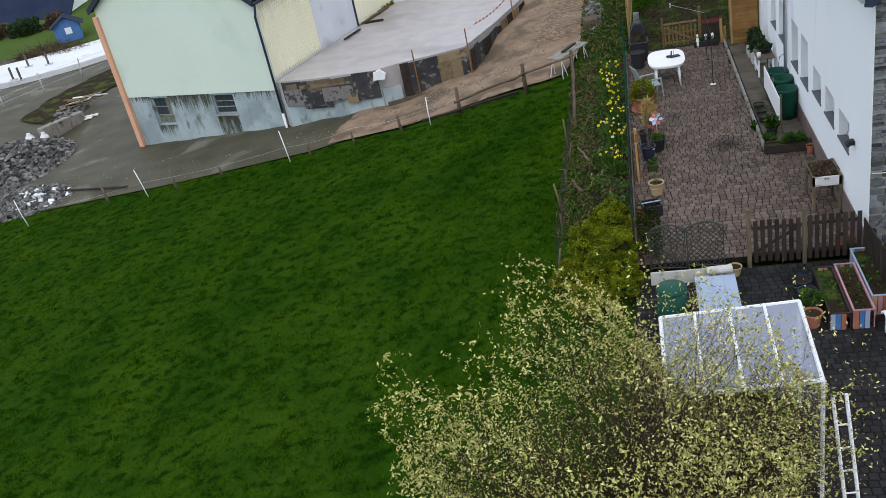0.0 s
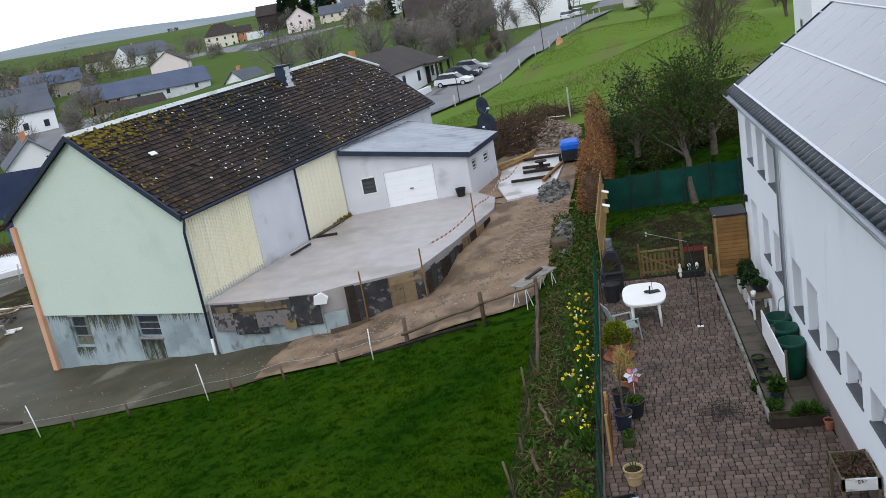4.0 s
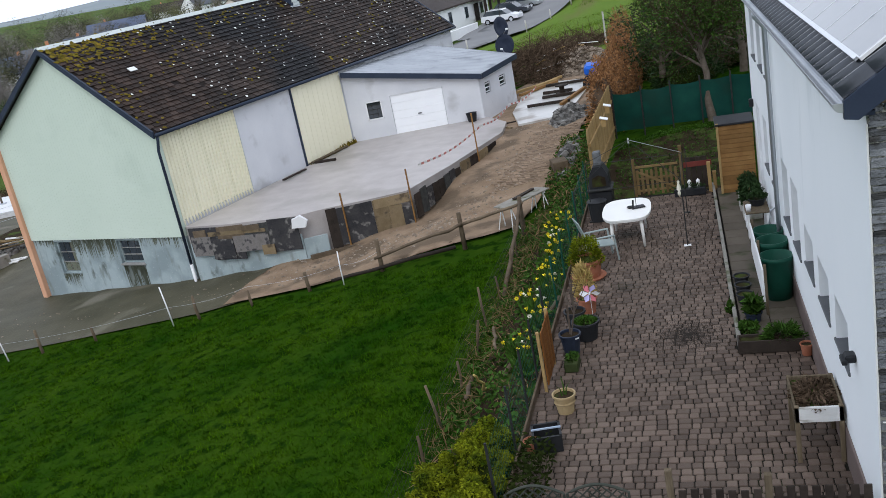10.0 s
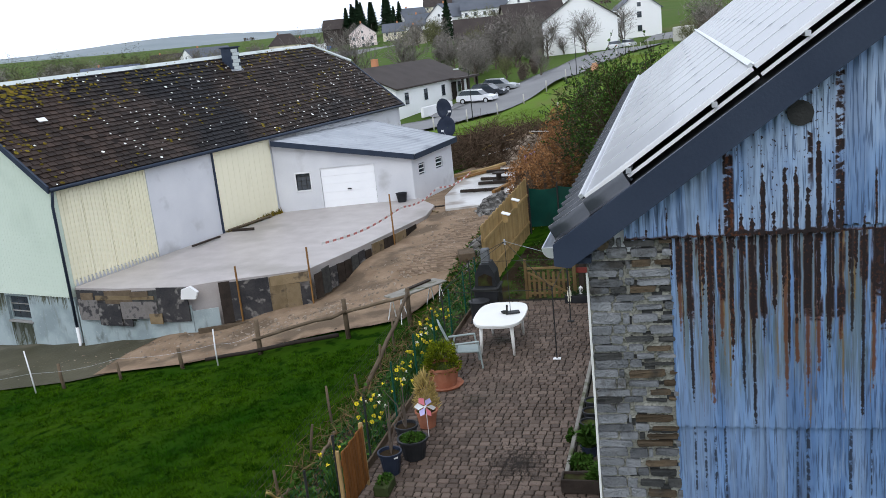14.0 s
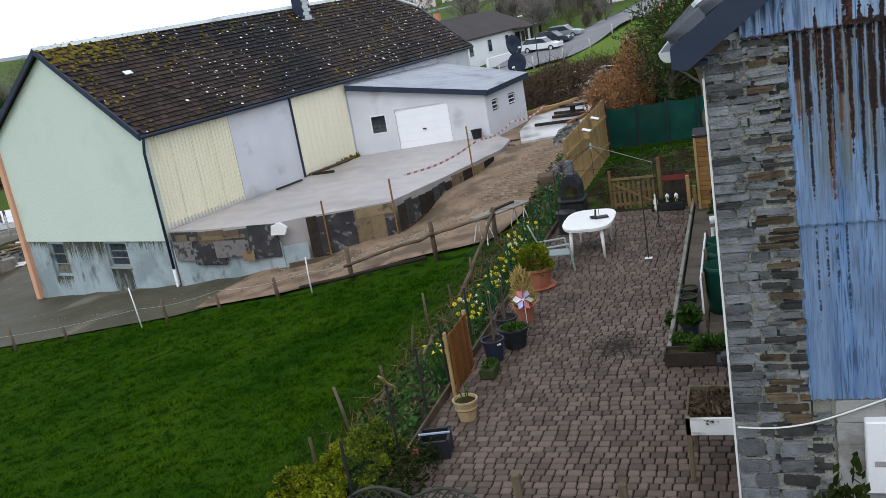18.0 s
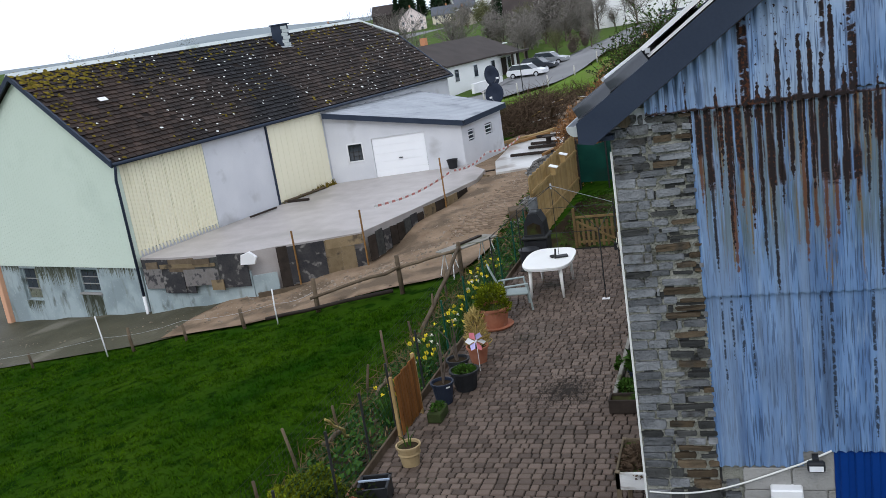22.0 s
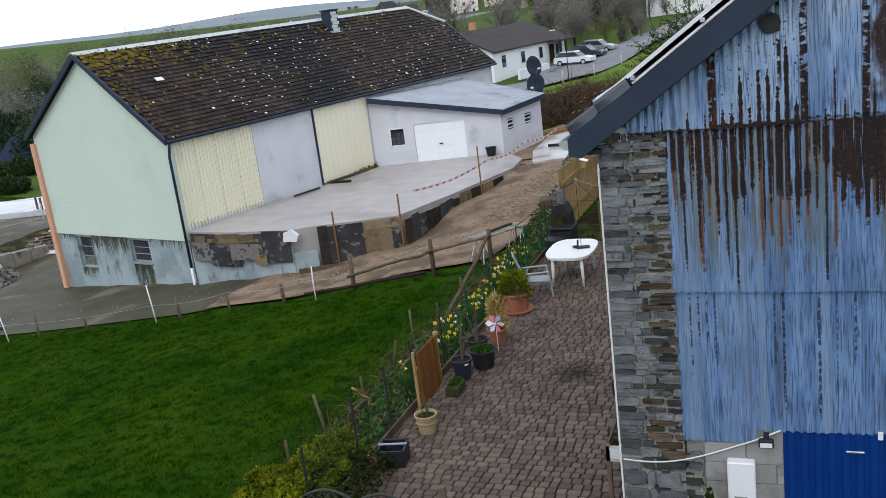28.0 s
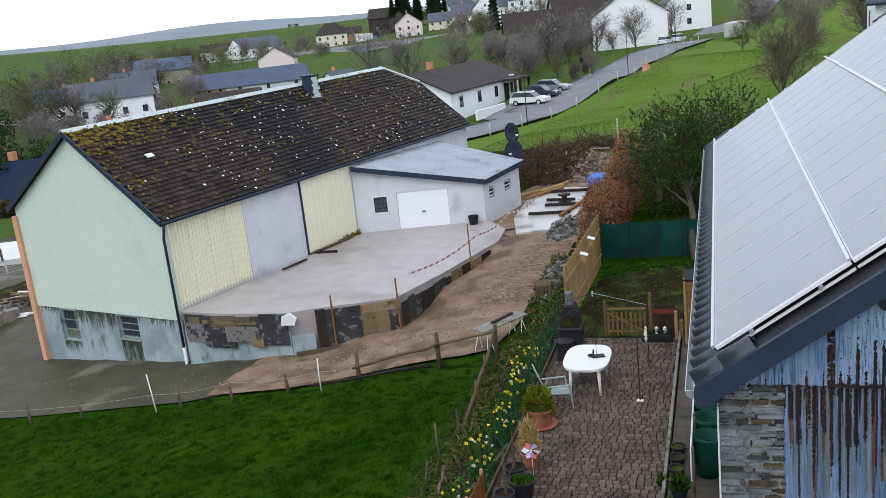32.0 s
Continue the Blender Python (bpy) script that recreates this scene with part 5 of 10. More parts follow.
strewn("forecourt_stones", [(-25, 32.5), (-20, 32.2), (-15, 31.8), (-11, 32.0)], 260, 1.3, 0.012, 0.05, M_PEBBLE, "small stones strewn over the wet forecourt", 72)

# ---- the barn ----
BW, BL_, BEZ, BRZ = 8.3, 21.9, 3.50, 6.66
BEW = 3.84                            # the eaves of the far slope lie higher
barn = thing("barn", "long barn with pale green gable, cream side and mossy tiled roof", "barn", (-14.60, 33.88, 0), -14.2)
gab = [(-BW, -0.33), (0, -0.33), (0, BEZ - 0.1), (-BW / 2, BRZ - 0.14), (-BW, BEW - 0.1)]
g = G().prism(gab, 0.0, 0.25, lambda u, v, w: (u, w, v))
for k in range(56):
    x = -BW + 0.08 + k * 0.1475
    low_ = BEZ if x > -BW / 2 else BEW
    top = low_ - 0.12 + (BRZ - 0.06 - low_) * (1 - abs(x + BW / 2) / (BW / 2))
    g.box((x, 0.0, (top - 0.36) / 2), (0.03, 0.007, top + 0.36 - 0.04))
part("gable_cladding", g, M_BARN, barn, "pale mint green ribbed sheet gable")
bwin = [(-7.0, -5.95, -1.72, -0.42), (-3.55, -2.38, -1.32, -0.42)]
g = holed(G(), lambda u, v, w: (u, 0.06 + w, v), -BW, 0, -3.6, -0.33, 0.4, bwin)
part("base_wall", g, M_BASE, barn, "stained blue-grey rendered base wall")
for a, b, c, d_ in bwin:
    w = part("window", G().box(((a + b) / 2, 0.20, d_ - 0.03), (b - a, 0.06, 0.06)).box(((a + b) / 2, 0.20, c + 0.03), (b - a, 0.06, 0.06)).box((a + 0.03, 0.20, (c + d_) / 2), (0.06, 0.06, d_ - c)).box((b - 0.03, 0.20, (c + d_) / 2), (0.06, 0.06, d_ - c)), M_BASE, barn, "old stained barn window")
    n = 3
    for i in range(n):
        for k in range(3):
            part("pane", G().box((lerp(a + 0.06, b - 0.06, (i + 0.5) / n), 0.22, lerp(c + 0.06, d_ - 0.06, (k + 0.5) / 3)), ((b - a - 0.12) / n - 0.02, 0.012, (d_ - c - 0.12) / 3 - 0.02)), M_BOARDED if a < -5 and (k == 0 or i == 2) else M_PANE, w, "dusty dark glass")
    for k in (1, 2):
        part("bar", G().box(((a + b) / 2, 0.19, lerp(c + 0.06, d_ - 0.06, k / 3)), (b - a - 0.02, 0.03, 0.03)), M_BLOCK, w, "pale horizontal glazing bar")
    if a > -5:
        part("sill", G().box(((a + b) / 2, 0.09, c - 0.03), (b - a + 0.1, 0.16, 0.07), 0.01), M_BLOCK, w)
q_ = random.Random(19)
runs = G()
for a, b, z_, n, drop in ((-7.0, -5.95, -1.72, 12, 0.6), (-3.5, -2.4, -1.36, 26, 1.5), (-5.95, -3.6, -0.34, 30, 0.9), (-2.3, -0.1, -0.34, 10, 0.5), (-8.1, -7.0, -0.34, 8, 0.4)):
    for _ in range(n * 7):
        x, w, d_ = q_.uniform(a, b), q_.uniform(0.005, 0.030), drop * q_.uniform(0.15, 1.0) ** 1.5
        runs.add([(x - w, 0.056, z_), (x + w, 0.056, z_), (x + w * 0.7, 0.056, z_ - d_ * 0.6), (x + q_.uniform(-w, w), 0.056, z_ - d_), (x - w * 0.8, 0.056, z_ - d_ * 0.5)], [(0, 4, 3, 2, 1)])
tagged(part("algae_run", runs, M_ALGAE, barn, "green-black algae runs on the base wall"), kind="stuff")
part("corner_post", G().box((-BW - 0.03, -0.02, 0.05), (0.26, 0.22, 6.7), 0.02), M_ORANGE, barn, "orange painted corner post")
part("back_wall", G().box((-BW + 0.15, BL_ / 2, 0.0), (0.3, BL_ - 0.6, 6.8)), M_ORANGE, barn)
part("far_gable", G().prism([(-BW, -2.5), (0, -2.5), (0, BEZ), (-2.95, 5.75), (-5.35, 5.75), (-BW, BEZ)], BL_ - 0.25, BL_, lambda u, v, w: (u, w, v)), M_BGREY, barn)
# long side, bay by bay
part("side_base", G().box((-0.2, 5.6, -1.1), (0.36, 11.0, 2.6)), M_BGREY, barn, "grey concrete foot of the barn side")
for k in range(4):
    a, b = 0.12 + k * 0.965, 0.12 + (k + 1) * 0.965
    g = G().box((-0.03, (a + b) / 2, (3.36 + 0.32) / 2 - 0.07), (0.05, b - a - 0.02, 3.1))
    n = 6
    for j in range(n):
        yy = a + (j + 0.5) * (b - a) / n
        g.box((0.005, yy, 1.72), (0.03, 0.075, 3.16))
        g.add([(0.02, yy - 0.06, 0.16), (0.02, yy + 0.06, 0.16), (0.02, yy, 0.0)], [(0, 1, 2)])
    part("cladding_panel", g, M_CREAM, barn, "cream ribbed metal panel with toothed lower edge")
part("side_wall", G().box((-0.13, 5.70, 1.6), (0.26, 3.42, 3.6)), M_BGREY, barn, "smooth patchy grey rendered wall bay")
dr = part("sliding_door", G().box((0.0, 9.22, 1.72), (0.1, 3.5, 3.2), 0.015), M_CREAM, barn, "cream sheet sliding door with mossy foot")
g = G()
for k in range(11):
    g.box((0.055, 7.55 + k * 0.33, 1.72), (0.012, 0.02, 3.15))
part("rib", g, M_CREAM, dr)
part("door_edge", G().box((0.03, 7.44, 1.70), (0.09, 0.07, 3.3), 0.01), M_VERGE, dr, "dark door edge")
part("side_wall", G().box((-0.13, 16.4, 1.2), (0.26, 10.9, 4.4)), M_BGREY, barn)
# roof
sl = (BRZ - BEZ) / (BW / 2)
RIDGE_END, HIP_X = 20.4, 1.35


def lift(s_, y):
    """The roof climbs a little towards the back: s_ is 0 at the ridge and 1 at the eaves."""
    return y * lerp(0.0165, 0.008, s_)


for s, low_ in ((1, BEZ), (-1, BEW)):
    k_ = (BRZ - low_) / (BW / 2)
    xe, zz = -BW / 2 + s * (BW / 2 + 0.17), low_ - 0.17 * k_
    hx, ye = -BW / 2 + s * HIP_X, BL_ + 0.2
    hs = HIP_X / (BW / 2 + 0.17)
    hz = lerp(BRZ, zz, hs)
    rim = [(-BW / 2, -0.2, BRZ), (xe, -0.2, zz), (xe, ye, zz + lift(1, ye)), (hx, ye, hz + lift(hs, ye)), (-BW / 2, RIDGE_END, BRZ + lift(0, RIDGE_END))]
    g = G().add(rim + [(p[0], p[1], p[2] - 0.13) for p in rim], [(0, 1, 2, 3, 4), (9, 8, 7, 6, 5)] + [(i_, 5 + i_, 5 + (i_ + 1) % 5, (i_ + 1) % 5) for i_ in range(5)])
    rf = part("roof_slope", g, M_SLATE_D, barn, "dark brown slate roof, mossy near the ridge, with white lichen")
    if s > 0:
        east = rf
    part("verge_trim", G().prism([(-BW / 2, BRZ + 0.03), (xe, zz + 0.06), (xe, zz - 0.17), (-BW / 2, BRZ - 0.17)], -0.26, -0.18, lambda u, v, w: (u, w, v)), M_VERGE, barn, "dark blue-grey verge trim")
    # pale capping down the half-hip
    a_, b_ = Vector(rim[4]) + Vector((0, 0, 0.03)), Vector(rim[3]) + Vector((0, 0, 0.05))
    part("hip_capping", G().tube([a_, a_.lerp(b_, 0.5), b_], 0.085, 6), M_RIDGE, barn, "pale hip capping")
    part("verge_trim", G().tube([b_ - Vector((0, 0, 0.07)), Vector((xe, ye, zz + lift(1, ye)))], 0.06, 5), M_VERGE, barn)
    if s > 0:
        hip_east = rim[3]
part("hip_slope", G().add([(-BW / 2, RIDGE_END, BRZ + lift(0, RIDGE_END) + 0.02), (hip_east[0], hip_east[1], hip_east[2] + 0.02), (-BW - hip_east[0], hip_east[1], hip_east[2] + 0.02), (hip_east[0], hip_east[1], hip_east[2] - 0.12), (-BW - hip_east[0], hip_east[1], hip_east[2] - 0.12)], [(0, 1, 2), (1, 3, 4, 2)]), M_SLATE, barn)
z0_, z1_ = BRZ, BRZ + lift(0, RIDGE_END)
g = G()
for y, z_ in ((-0.24, z0_), (RIDGE_END + 0.05, z1_)):
    g.v += [(-BW / 2 - 0.17, y, z_ - 0.07), (-BW / 2 + 0.17, y, z_ - 0.07), (-BW / 2 + 0.05, y, z_ + 0.065), (-BW / 2 - 0.05, y, z_ + 0.065)]
g.f = [(0, 1, 2, 3), (7, 6, 5, 4)] + [(i_, 4 + i_, 4 + (i_ + 1) % 4, (i_ + 1) % 4) for i_ in range(4)]
part("ridge_capping", g, M_RIDGE, barn, "pale ridge capping")
part("gutter", G().tube([(0.22, -0.2, BEZ - 0.20), (0.22, BL_ + 0.2, BEZ - 0.20 + lift(1, BL_))], 0.065, 8), M_VERGE, barn, "dark round gutter", True)
dp = part("downpipe", G().tube([(0.20, -0.12, BEZ - 0.26), (0.18, -0.12, BEZ - 0.4), (0.06, -0.1, BEZ - 0.75), (0.06, -0.1, -1.35)], 0.05, 8), M_VERGE, barn, "dark downpipe", True)
part("standpipe", G().tube([(0.06, -0.1, -1.3), (0.06, -0.1, -1.85), (0.12, -0.16, -1.98)], 0.058, 8), M_WHITE, dp, "pale lower pipe end", True)
ch = part("chimney", G().box((-3.55, 13.5, 6.65), (0.55, 0.6, 1.15), 0.015), M_VERGE, barn, "slate-clad chimney with a pale corner")
part("cap", G().box((-3.55, 13.5, 7.25), (0.66, 0.70, 0.06), 0.01), M_VERGE, ch)
for k in range(6):
    part("quoin_plate", G().box((-3.262, 13.5 + 0.05 * (-1) ** k, 6.32 + 0.155 * k), (0.03, 0.46 - 0.05 * (k % 2), 0.145), 0.004), M_RIDGE, ch)
part("flashing", G().box((-3.25, 13.5, 6.22), (0.12, 0.8, 0.03), 0.005, Matrix.Rotation(0.65, 3, "Y")), M_ZINC, ch)
# slates
rs = random.Random(5)
SL = math.hypot(1, sl)
u_dn = Vector((1 / SL, 0, -sl / SL))
n_up = Vector((sl / SL, 0, 1 / SL))
slope_len = (BW / 2 + 0.17) * SL
ROWS_T, TW = 24, 0.31
expo = slope_len / ROWS_T
slate_me = {}
for k in range(5):
    r_ = random.Random(k)
    gg = G()
    L, Wd = expo * 1.18, TW * 0.95
    gg.v = [tuple(u_dn * a + Vector((0, b, 0)) + n_up * c) for a, b, c in ((0, 0, 0.012), (0, Wd, 0.012), (L, Wd - r_.uniform(0, 0.02), 0.045), (L + r_.uniform(-0.012, 0.012), r_.uniform(0, 0.02), 0.05), (L, Wd, 0.02), (L, 0, 0.02))]
    gg.f = [(0, 3, 2, 1), (3, 5, 4, 2), (0, 5, 3), (1, 2, 4)]
    slate_me[k] = gg.mesh("slate", M_SLATE_R)
top = Vector((-BW / 2, 0, BRZ))
rest, lichen, moss = G(), G(), G()
for row in range(ROWS_T):
    for c in range(int((BL_ + 0.4) / TW)):
        y = -0.2 + c * TW + (TW / 2 if row % 2 else 0)
        s_ = row / ROWS_T
        if y > BL_ - 0.1 or rs.random() < 0.012 or y > RIDGE_END + (BL_ + 0.2 - RIDGE_END) * s_ / 0.31 - 0.2:
            continue
        p = top + u_dn * (row * expo - 0.03) + Vector((0, y, lift(s_, y))) + n_up * rs.uniform(0, 0.012)
        k = rs.randrange(5)
        if y < 3.9:
            part("slate", slate_me[k], None, east, m=Matrix.Translation(p))
        else:
            me_ = slate_me[k]
            rest.add([tuple(p + v.co) for v in me_.vertices], [tuple(q.vertices) for q in me_.polygons])
        dens = 0.16 + 0.20 * max(0, math.sin(y * 0.55 + row * 0.3)) if y > 3.5 else 0.03
        if rs.random() < dens:
            q = p + u_dn * rs.uniform(0.05, expo) + Vector((0, rs.uniform(0, TW), 0)) + n_up * 0.052
            rr = rs.uniform(0.018, 0.05) * (1.6 if rs.random() < 0.12 else 1)
            ring = [q + u_dn * rr * math.cos(a) * rs.uniform(0.6, 1.1) + Vector((0, rr * math.sin(a) * rs.uniform(0.7, 1.3), 0)) for a in np.arange(0, 6.28, 0.9)]
            lichen.add([tuple(v) for v in ring] + [tuple(q + n_up * 0.006)], [(i, (i + 1) % len(ring), len(ring)) for i in range(len(ring))])
        mossy = 1.6 * max(0.0, 1 - row / 7.0) * max(0.10, 1 - y / 7.0) + 0.12 * max(0, math.sin(y * 0.8 + row * 0.5)) + (0.55 if y < 0.6 else 0) * (1 - row / 30)
        for _ in range(4):
            if rs.random() < mossy * 0.75:
                q = p + u_dn * rs.uniform(0.0, expo) + Vector((0, rs.uniform(0, TW), 0)) + n_up * 0.04
                rr = rs.uniform(0.03, 0.08) * (1.4 if y < 2.5 and row < 6 else 1)
                ring = [q + u_dn * rr * math.cos(a) * rs.uniform(0.6, 1.3) + Vector((0, rr * math.sin(a) * rs.uniform(0.7, 1.6), 0)) for a in np.arange(0, 6.28, 1.05)]
                moss.add([tuple(v) for v in ring] + [tuple(q + n_up * rs.uniform(0.02, 0.05))], [(i, (i + 1) % len(ring), len(ring)) for i in range(len(ring))])
tagged(part("slate_field", rest, M_SLATE, east), kind="stuff")
tagged(part("lichen", lichen, M_LICHEN, east, "white lichen spots"), kind="stuff")
tagged(part("moss", moss, M_MOSS, east, "yellow-green moss cushions"), kind="stuff")
p = top + u_dn * 2.25 + Vector((0, 2.0, lift(0.4, 2.0))) + n_up * 0.06
part("slate", G().box(tuple(p), (0.2, 0.34, 0.03), m=Matrix.Rotation(math.atan(sl), 3, "Y")), M_WHITE, east, "pale replacement slate")
g = G()
for k in range(260):
    y = 7.5 + 3.5 * rs.random() ** 0.8
    hh = rs.uniform(0.04, 0.2) * (0.4 + (y - 7.5) / 3)
    a = rs.uniform(0, 6.28)
    g.add([(0.06 + rs.uniform(0, 0.22), y, 0.06), (0.08 + rs.uniform(0, 0.22), y + 0.04, 0.06), (0.1 + 0.1 * math.cos(a), y + 0.1 * math.sin(a), 0.08 + hh)], [(0, 1, 2)])
part("moss", g, M_MOSS, dr, "moss and weeds along the door foot")
solo("timber_beam", G().box((-12.0, 41.3, 0.13), (0.9, 0.12, 0.1), 0.01, Matrix.Rotation(0.1, 3, "Z")), M_DARKW, "dark timber offcut lying on the concrete yard", "timber")

# ---- lean-to garage ----
annex = thing("garage_annex", "low grey rendered garage annex with a pale mono-pitch roof", "garage")
AF = [Vector((-11.85, 44.62, 0)), Vector((-6.15, 46.0, 0)), Vector((-5.25, 49.6, 0)), Vector((-10.3, 52.3, 0))]
TOPZ = [3.05, 1.92, 2.08, 3.0]
fd = (AF[1] - AF[0]).normalized()
fn = Vector((fd.y, -fd.x, 0))
flen = (AF[1] - AF[0]).length
ah = [(1.92, 4.24, 0.02, 1.82), (0.82, 1.5, 0.92, 1.72)]
putf = lambda u, v, w: tuple(AF[0] + fd * u - fn * w + Vector((0, 0, min(v, lerp(TOPZ[0], TOPZ[1], max(0, min(1, u / flen))) + 0.05))))
part("front_wall", holed(G(), putf, 0, flen, -0.2, 3.2, 0.25, ah), M_BGREY, annex, "grey rendered front wall")
gd = G()
a, b = AF[0] + fd * 1.93 - fn * 0.06, AF[0] + fd * 4.23 - fn * 0.06
prof_z = [0.04]
for k in range(1, 5):
    prof_z += [0.04 + k * 0.355 - 0.006, 0.04 + k * 0.355, 0.04 + k * 0.355 + 0.006]
prof_z.append(1.82)
for i, zz in enumerate(prof_z):
    o = fn * (-0.012 if i % 3 == 2 and 0 < i < len(prof_z) - 1 else 0.0)
    gd.v += [tuple(a + o + Vector((0, 0, zz))), tuple(b + o + Vector((0, 0, zz)))]
gd.f = [(2 * i, 2 * i + 1, 2 * i + 3, 2 * i + 2) for i in range(len(prof_z) - 1)]
gdo = part("garage_door", gd, M_DOORW, annex, "white sectional garage door")
p = AF[0] + fd * 3.1 + fn * 0.02
part("handle", G().box((p.x, p.y, 0.85), (0.16, 0.05, 0.04)), M_DARK, gdo)
wc = AF[0] + fd * 1.16 - fn * 0.12
wr = Matrix.Rotation(math.atan2(fd.y, fd.x), 3, "Z")
aw = part("window", G().box((wc.x, wc.y, 1.32), (0.68, 0.03, 0.8), 0, wr), M_PANE, annex, "small dark window")
for u, v, w_, h_ in ((-0.33, 1.32, 0.06, 0.84), (0.33, 1.32, 0.06, 0.84), (0, 1.71, 0.68, 0.06), (0, 0.94, 0.72, 0.06)):
    q = wc + fd * u + fn * 0.12
    part("frame_bar", G().box((q.x, q.y, v), (w_, 0.05, h_), 0.006, wr), M_FRAME, aw)
for u in (-0.11, 0.11):
    q = wc + fd * u + fn * 0.03
    part("bar", G().box((q.x, q.y, 1.32), (0.02, 0.02, 0.78), 0, wr), M_IRON, aw)
for v in (1.15, 1.35, 1.55):
    q = wc + fn * 0.03
    part("bar", G().box((q.x, q.y, v), (0.66, 0.02, 0.02), 0, wr), M_IRON, aw)
sd = (AF[2] - AF[1]).normalized()
sn = Vector((sd.y, -sd.x, 0))
slen = (AF[2] - AF[1]).length
puts = lambda u, v, w: tuple(AF[1] + sd * u - sn * w + Vector((0, 0, v if v < 1.9 else lerp(TOPZ[1], TOPZ[2], u / slen) + 0.05)))
sh = [(0.55, 1.1, 1.05, 1.55), (2.1, 2.75, 1.05, 1.55)]
part("side_wall", holed(G(), puts, 0, slen, -0.2, 2.0, 0.25, sh), M_BGREY, annex)
for a, b, c, d_ in sh:
    m_ = AF[1] + sd * ((a + b) / 2) - sn * 0.1
    w = part("window", G().box((m_.x, m_.y, (c + d_) / 2), (0.03, b - a, d_ - c), 0, Matrix.Rotation(math.atan2(-sd.x, sd.y), 3, "Z")), M_PANE, annex)
    for k in range(3):
        part("bar", G().box((m_.x + 0.04, m_.y, lerp(c + 0.08, d_ - 0.08, k / 2)), (0.03, b - a, 0.04), 0, Matrix.Rotation(math.atan2(-sd.x, sd.y), 3, "Z")), M_FRAME, w)
g = G()
for i, j in ((2, 3), (3, 0)):
    a, b = AF[i], AF[j]
    g.quad((a.x, a.y, -0.2), (b.x, b.y, -0.2), (b.x, b.y, TOPZ[j]), (a.x, a.y, TOPZ[i]))
part("back_wall", g, M_BGREY, annex)
cen = sum(AF, Vector()) / 4
RT = []
for i in range(4):
    q = AF[i] + (AF[i] - cen).normalized() * 0.28
    RT.append(Vector((q.x, q.y, TOPZ[i] + 0.12)))
RT[0] = Vector((-11.75, 44.35, 3.2))
RT[3] = Vector((-10.25, 52.2, 3.14))
lo = [v - Vector((0, 0, 0.2)) for v in RT]
g = G()
nrib = 64
for k in range(nrib + 1):
    a, b = RT[0].lerp(RT[3], k / nrib), RT[1].lerp(RT[2], k / nrib)
    lift = Vector((0, 0, 0.03 if k % 4 == 0 else 0.0))
    g.v += [tuple(a + lift), tuple(b + lift), tuple(a - Vector((0, 0, 0.18))), tuple(b - Vector((0, 0, 0.18)))]
for k in range(nrib):
    i = 4 * k
    g.f += [(i, i + 1, i + 5, i + 4), (i + 2, i + 6, i + 7, i + 3)]
part("roof", g, M_ANNEX_R, annex, "pale grey corrugated mono-pitch roof")
g = G()
for i, j in ((0, 1), (1, 2), (2, 3)):
    a, b = RT[i], RT[j]
    o = Vector(((b - a).y, -(b - a).x, 0)).normalized() * 0.03
    g.add([tuple(v) for v in (a + o + Vector((0, 0, 0.03)), b + o + Vector((0, 0, 0.03)), b + o - Vector((0, 0, 0.2)), a + o - Vector((0, 0, 0.2)), a + Vector((0, 0, 0.03)), b + Vector((0, 0, 0.03)), b - Vector((0, 0, 0.2)), a - Vector((0, 0, 0.2)))], [(0, 1, 2, 3), (0, 4, 5, 1), (3, 2, 6, 7)])
part("fascia", g, M_VERGE, annex, "dark roof fascia")


def dish(x, y, z0, z, r_, face):
    d_ = thing("satellite_dish", "dark grey satellite dish on a thin mast by the annex roof", "satellite dish", (x, y, 0), face, group="satellite dishes")
    part("reflector", G().lathe([(0.01, 0.0), (r_ * 0.5, 0.03), (r_ * 0.85, 0.09), (r_, 0.13), (r_ * 0.98, 0.14), (r_ * 0.5, 0.05), (0.01, 0.02)], 20), M_NAVY, d_, smooth=True, m=pose(0, 0, z, 80, 0, 0))
    part("arm", G().tube([(0, 0, z - r_), (0, -0.42, z - 0.12)], 0.015, 6), M_ZINC, d_)
    part("receiver", G().box((0, -0.45, z - 0.1), (0.08, 0.14, 0.08), 0.01), M_WHITE, d_)
    part("mast", G().tube([(0, 0.06, z0), (0, 0.06, z)], 0.025, 6), M_ZINC, d_)


dish(-5.5, 50.3, 0.0, 2.62, 0.52, -20)
dish(-5.75, 50.6, 0.0, 3.45, 0.50, 60)
solo("rubber_bucket", G().lathe([(0.18, 0), (0.24, 0.36), (0.26, 0.38), (0.23, 0.37), (0.17, 0.03), (0, 0.03)], 16, (-6.6, 45.5, 0.12)), M_DARK, "black rubber bucket beside the garage door", "bucket", True)

# ---- shuttering boards along the slab ----
sh_ = thing("shuttering", "patched wooden and black board shuttering along the slab edge", "formwork")
edge_line = [Vector((-14.3, 33.68, 0)), Vector((-12.4, 33.42, 0)), Vector((-10.0, 33.42, 0)), Vector((-9.2, 33.9, 0)), Vector((-7.7, 34.48, 0)), Vector((-6.6, 34.98, 0)), Vector((-5.68, 38.0, 0)), Vector((-4.9, 41.2, 0))]
cum = [0.0]
for a, b in zip(edge_line, edge_line[1:]):
    cum.append(cum[-1] + (b - a).length)


def on_edge(s):
    for i in range(len(cum) - 1):
        if s <= cum[i + 1] or i == len(cum) - 2:
            d_ = (edge_line[i + 1] - edge_line[i]).normalized()
            return edge_line[i] + d_ * (s - cum[i]), d_


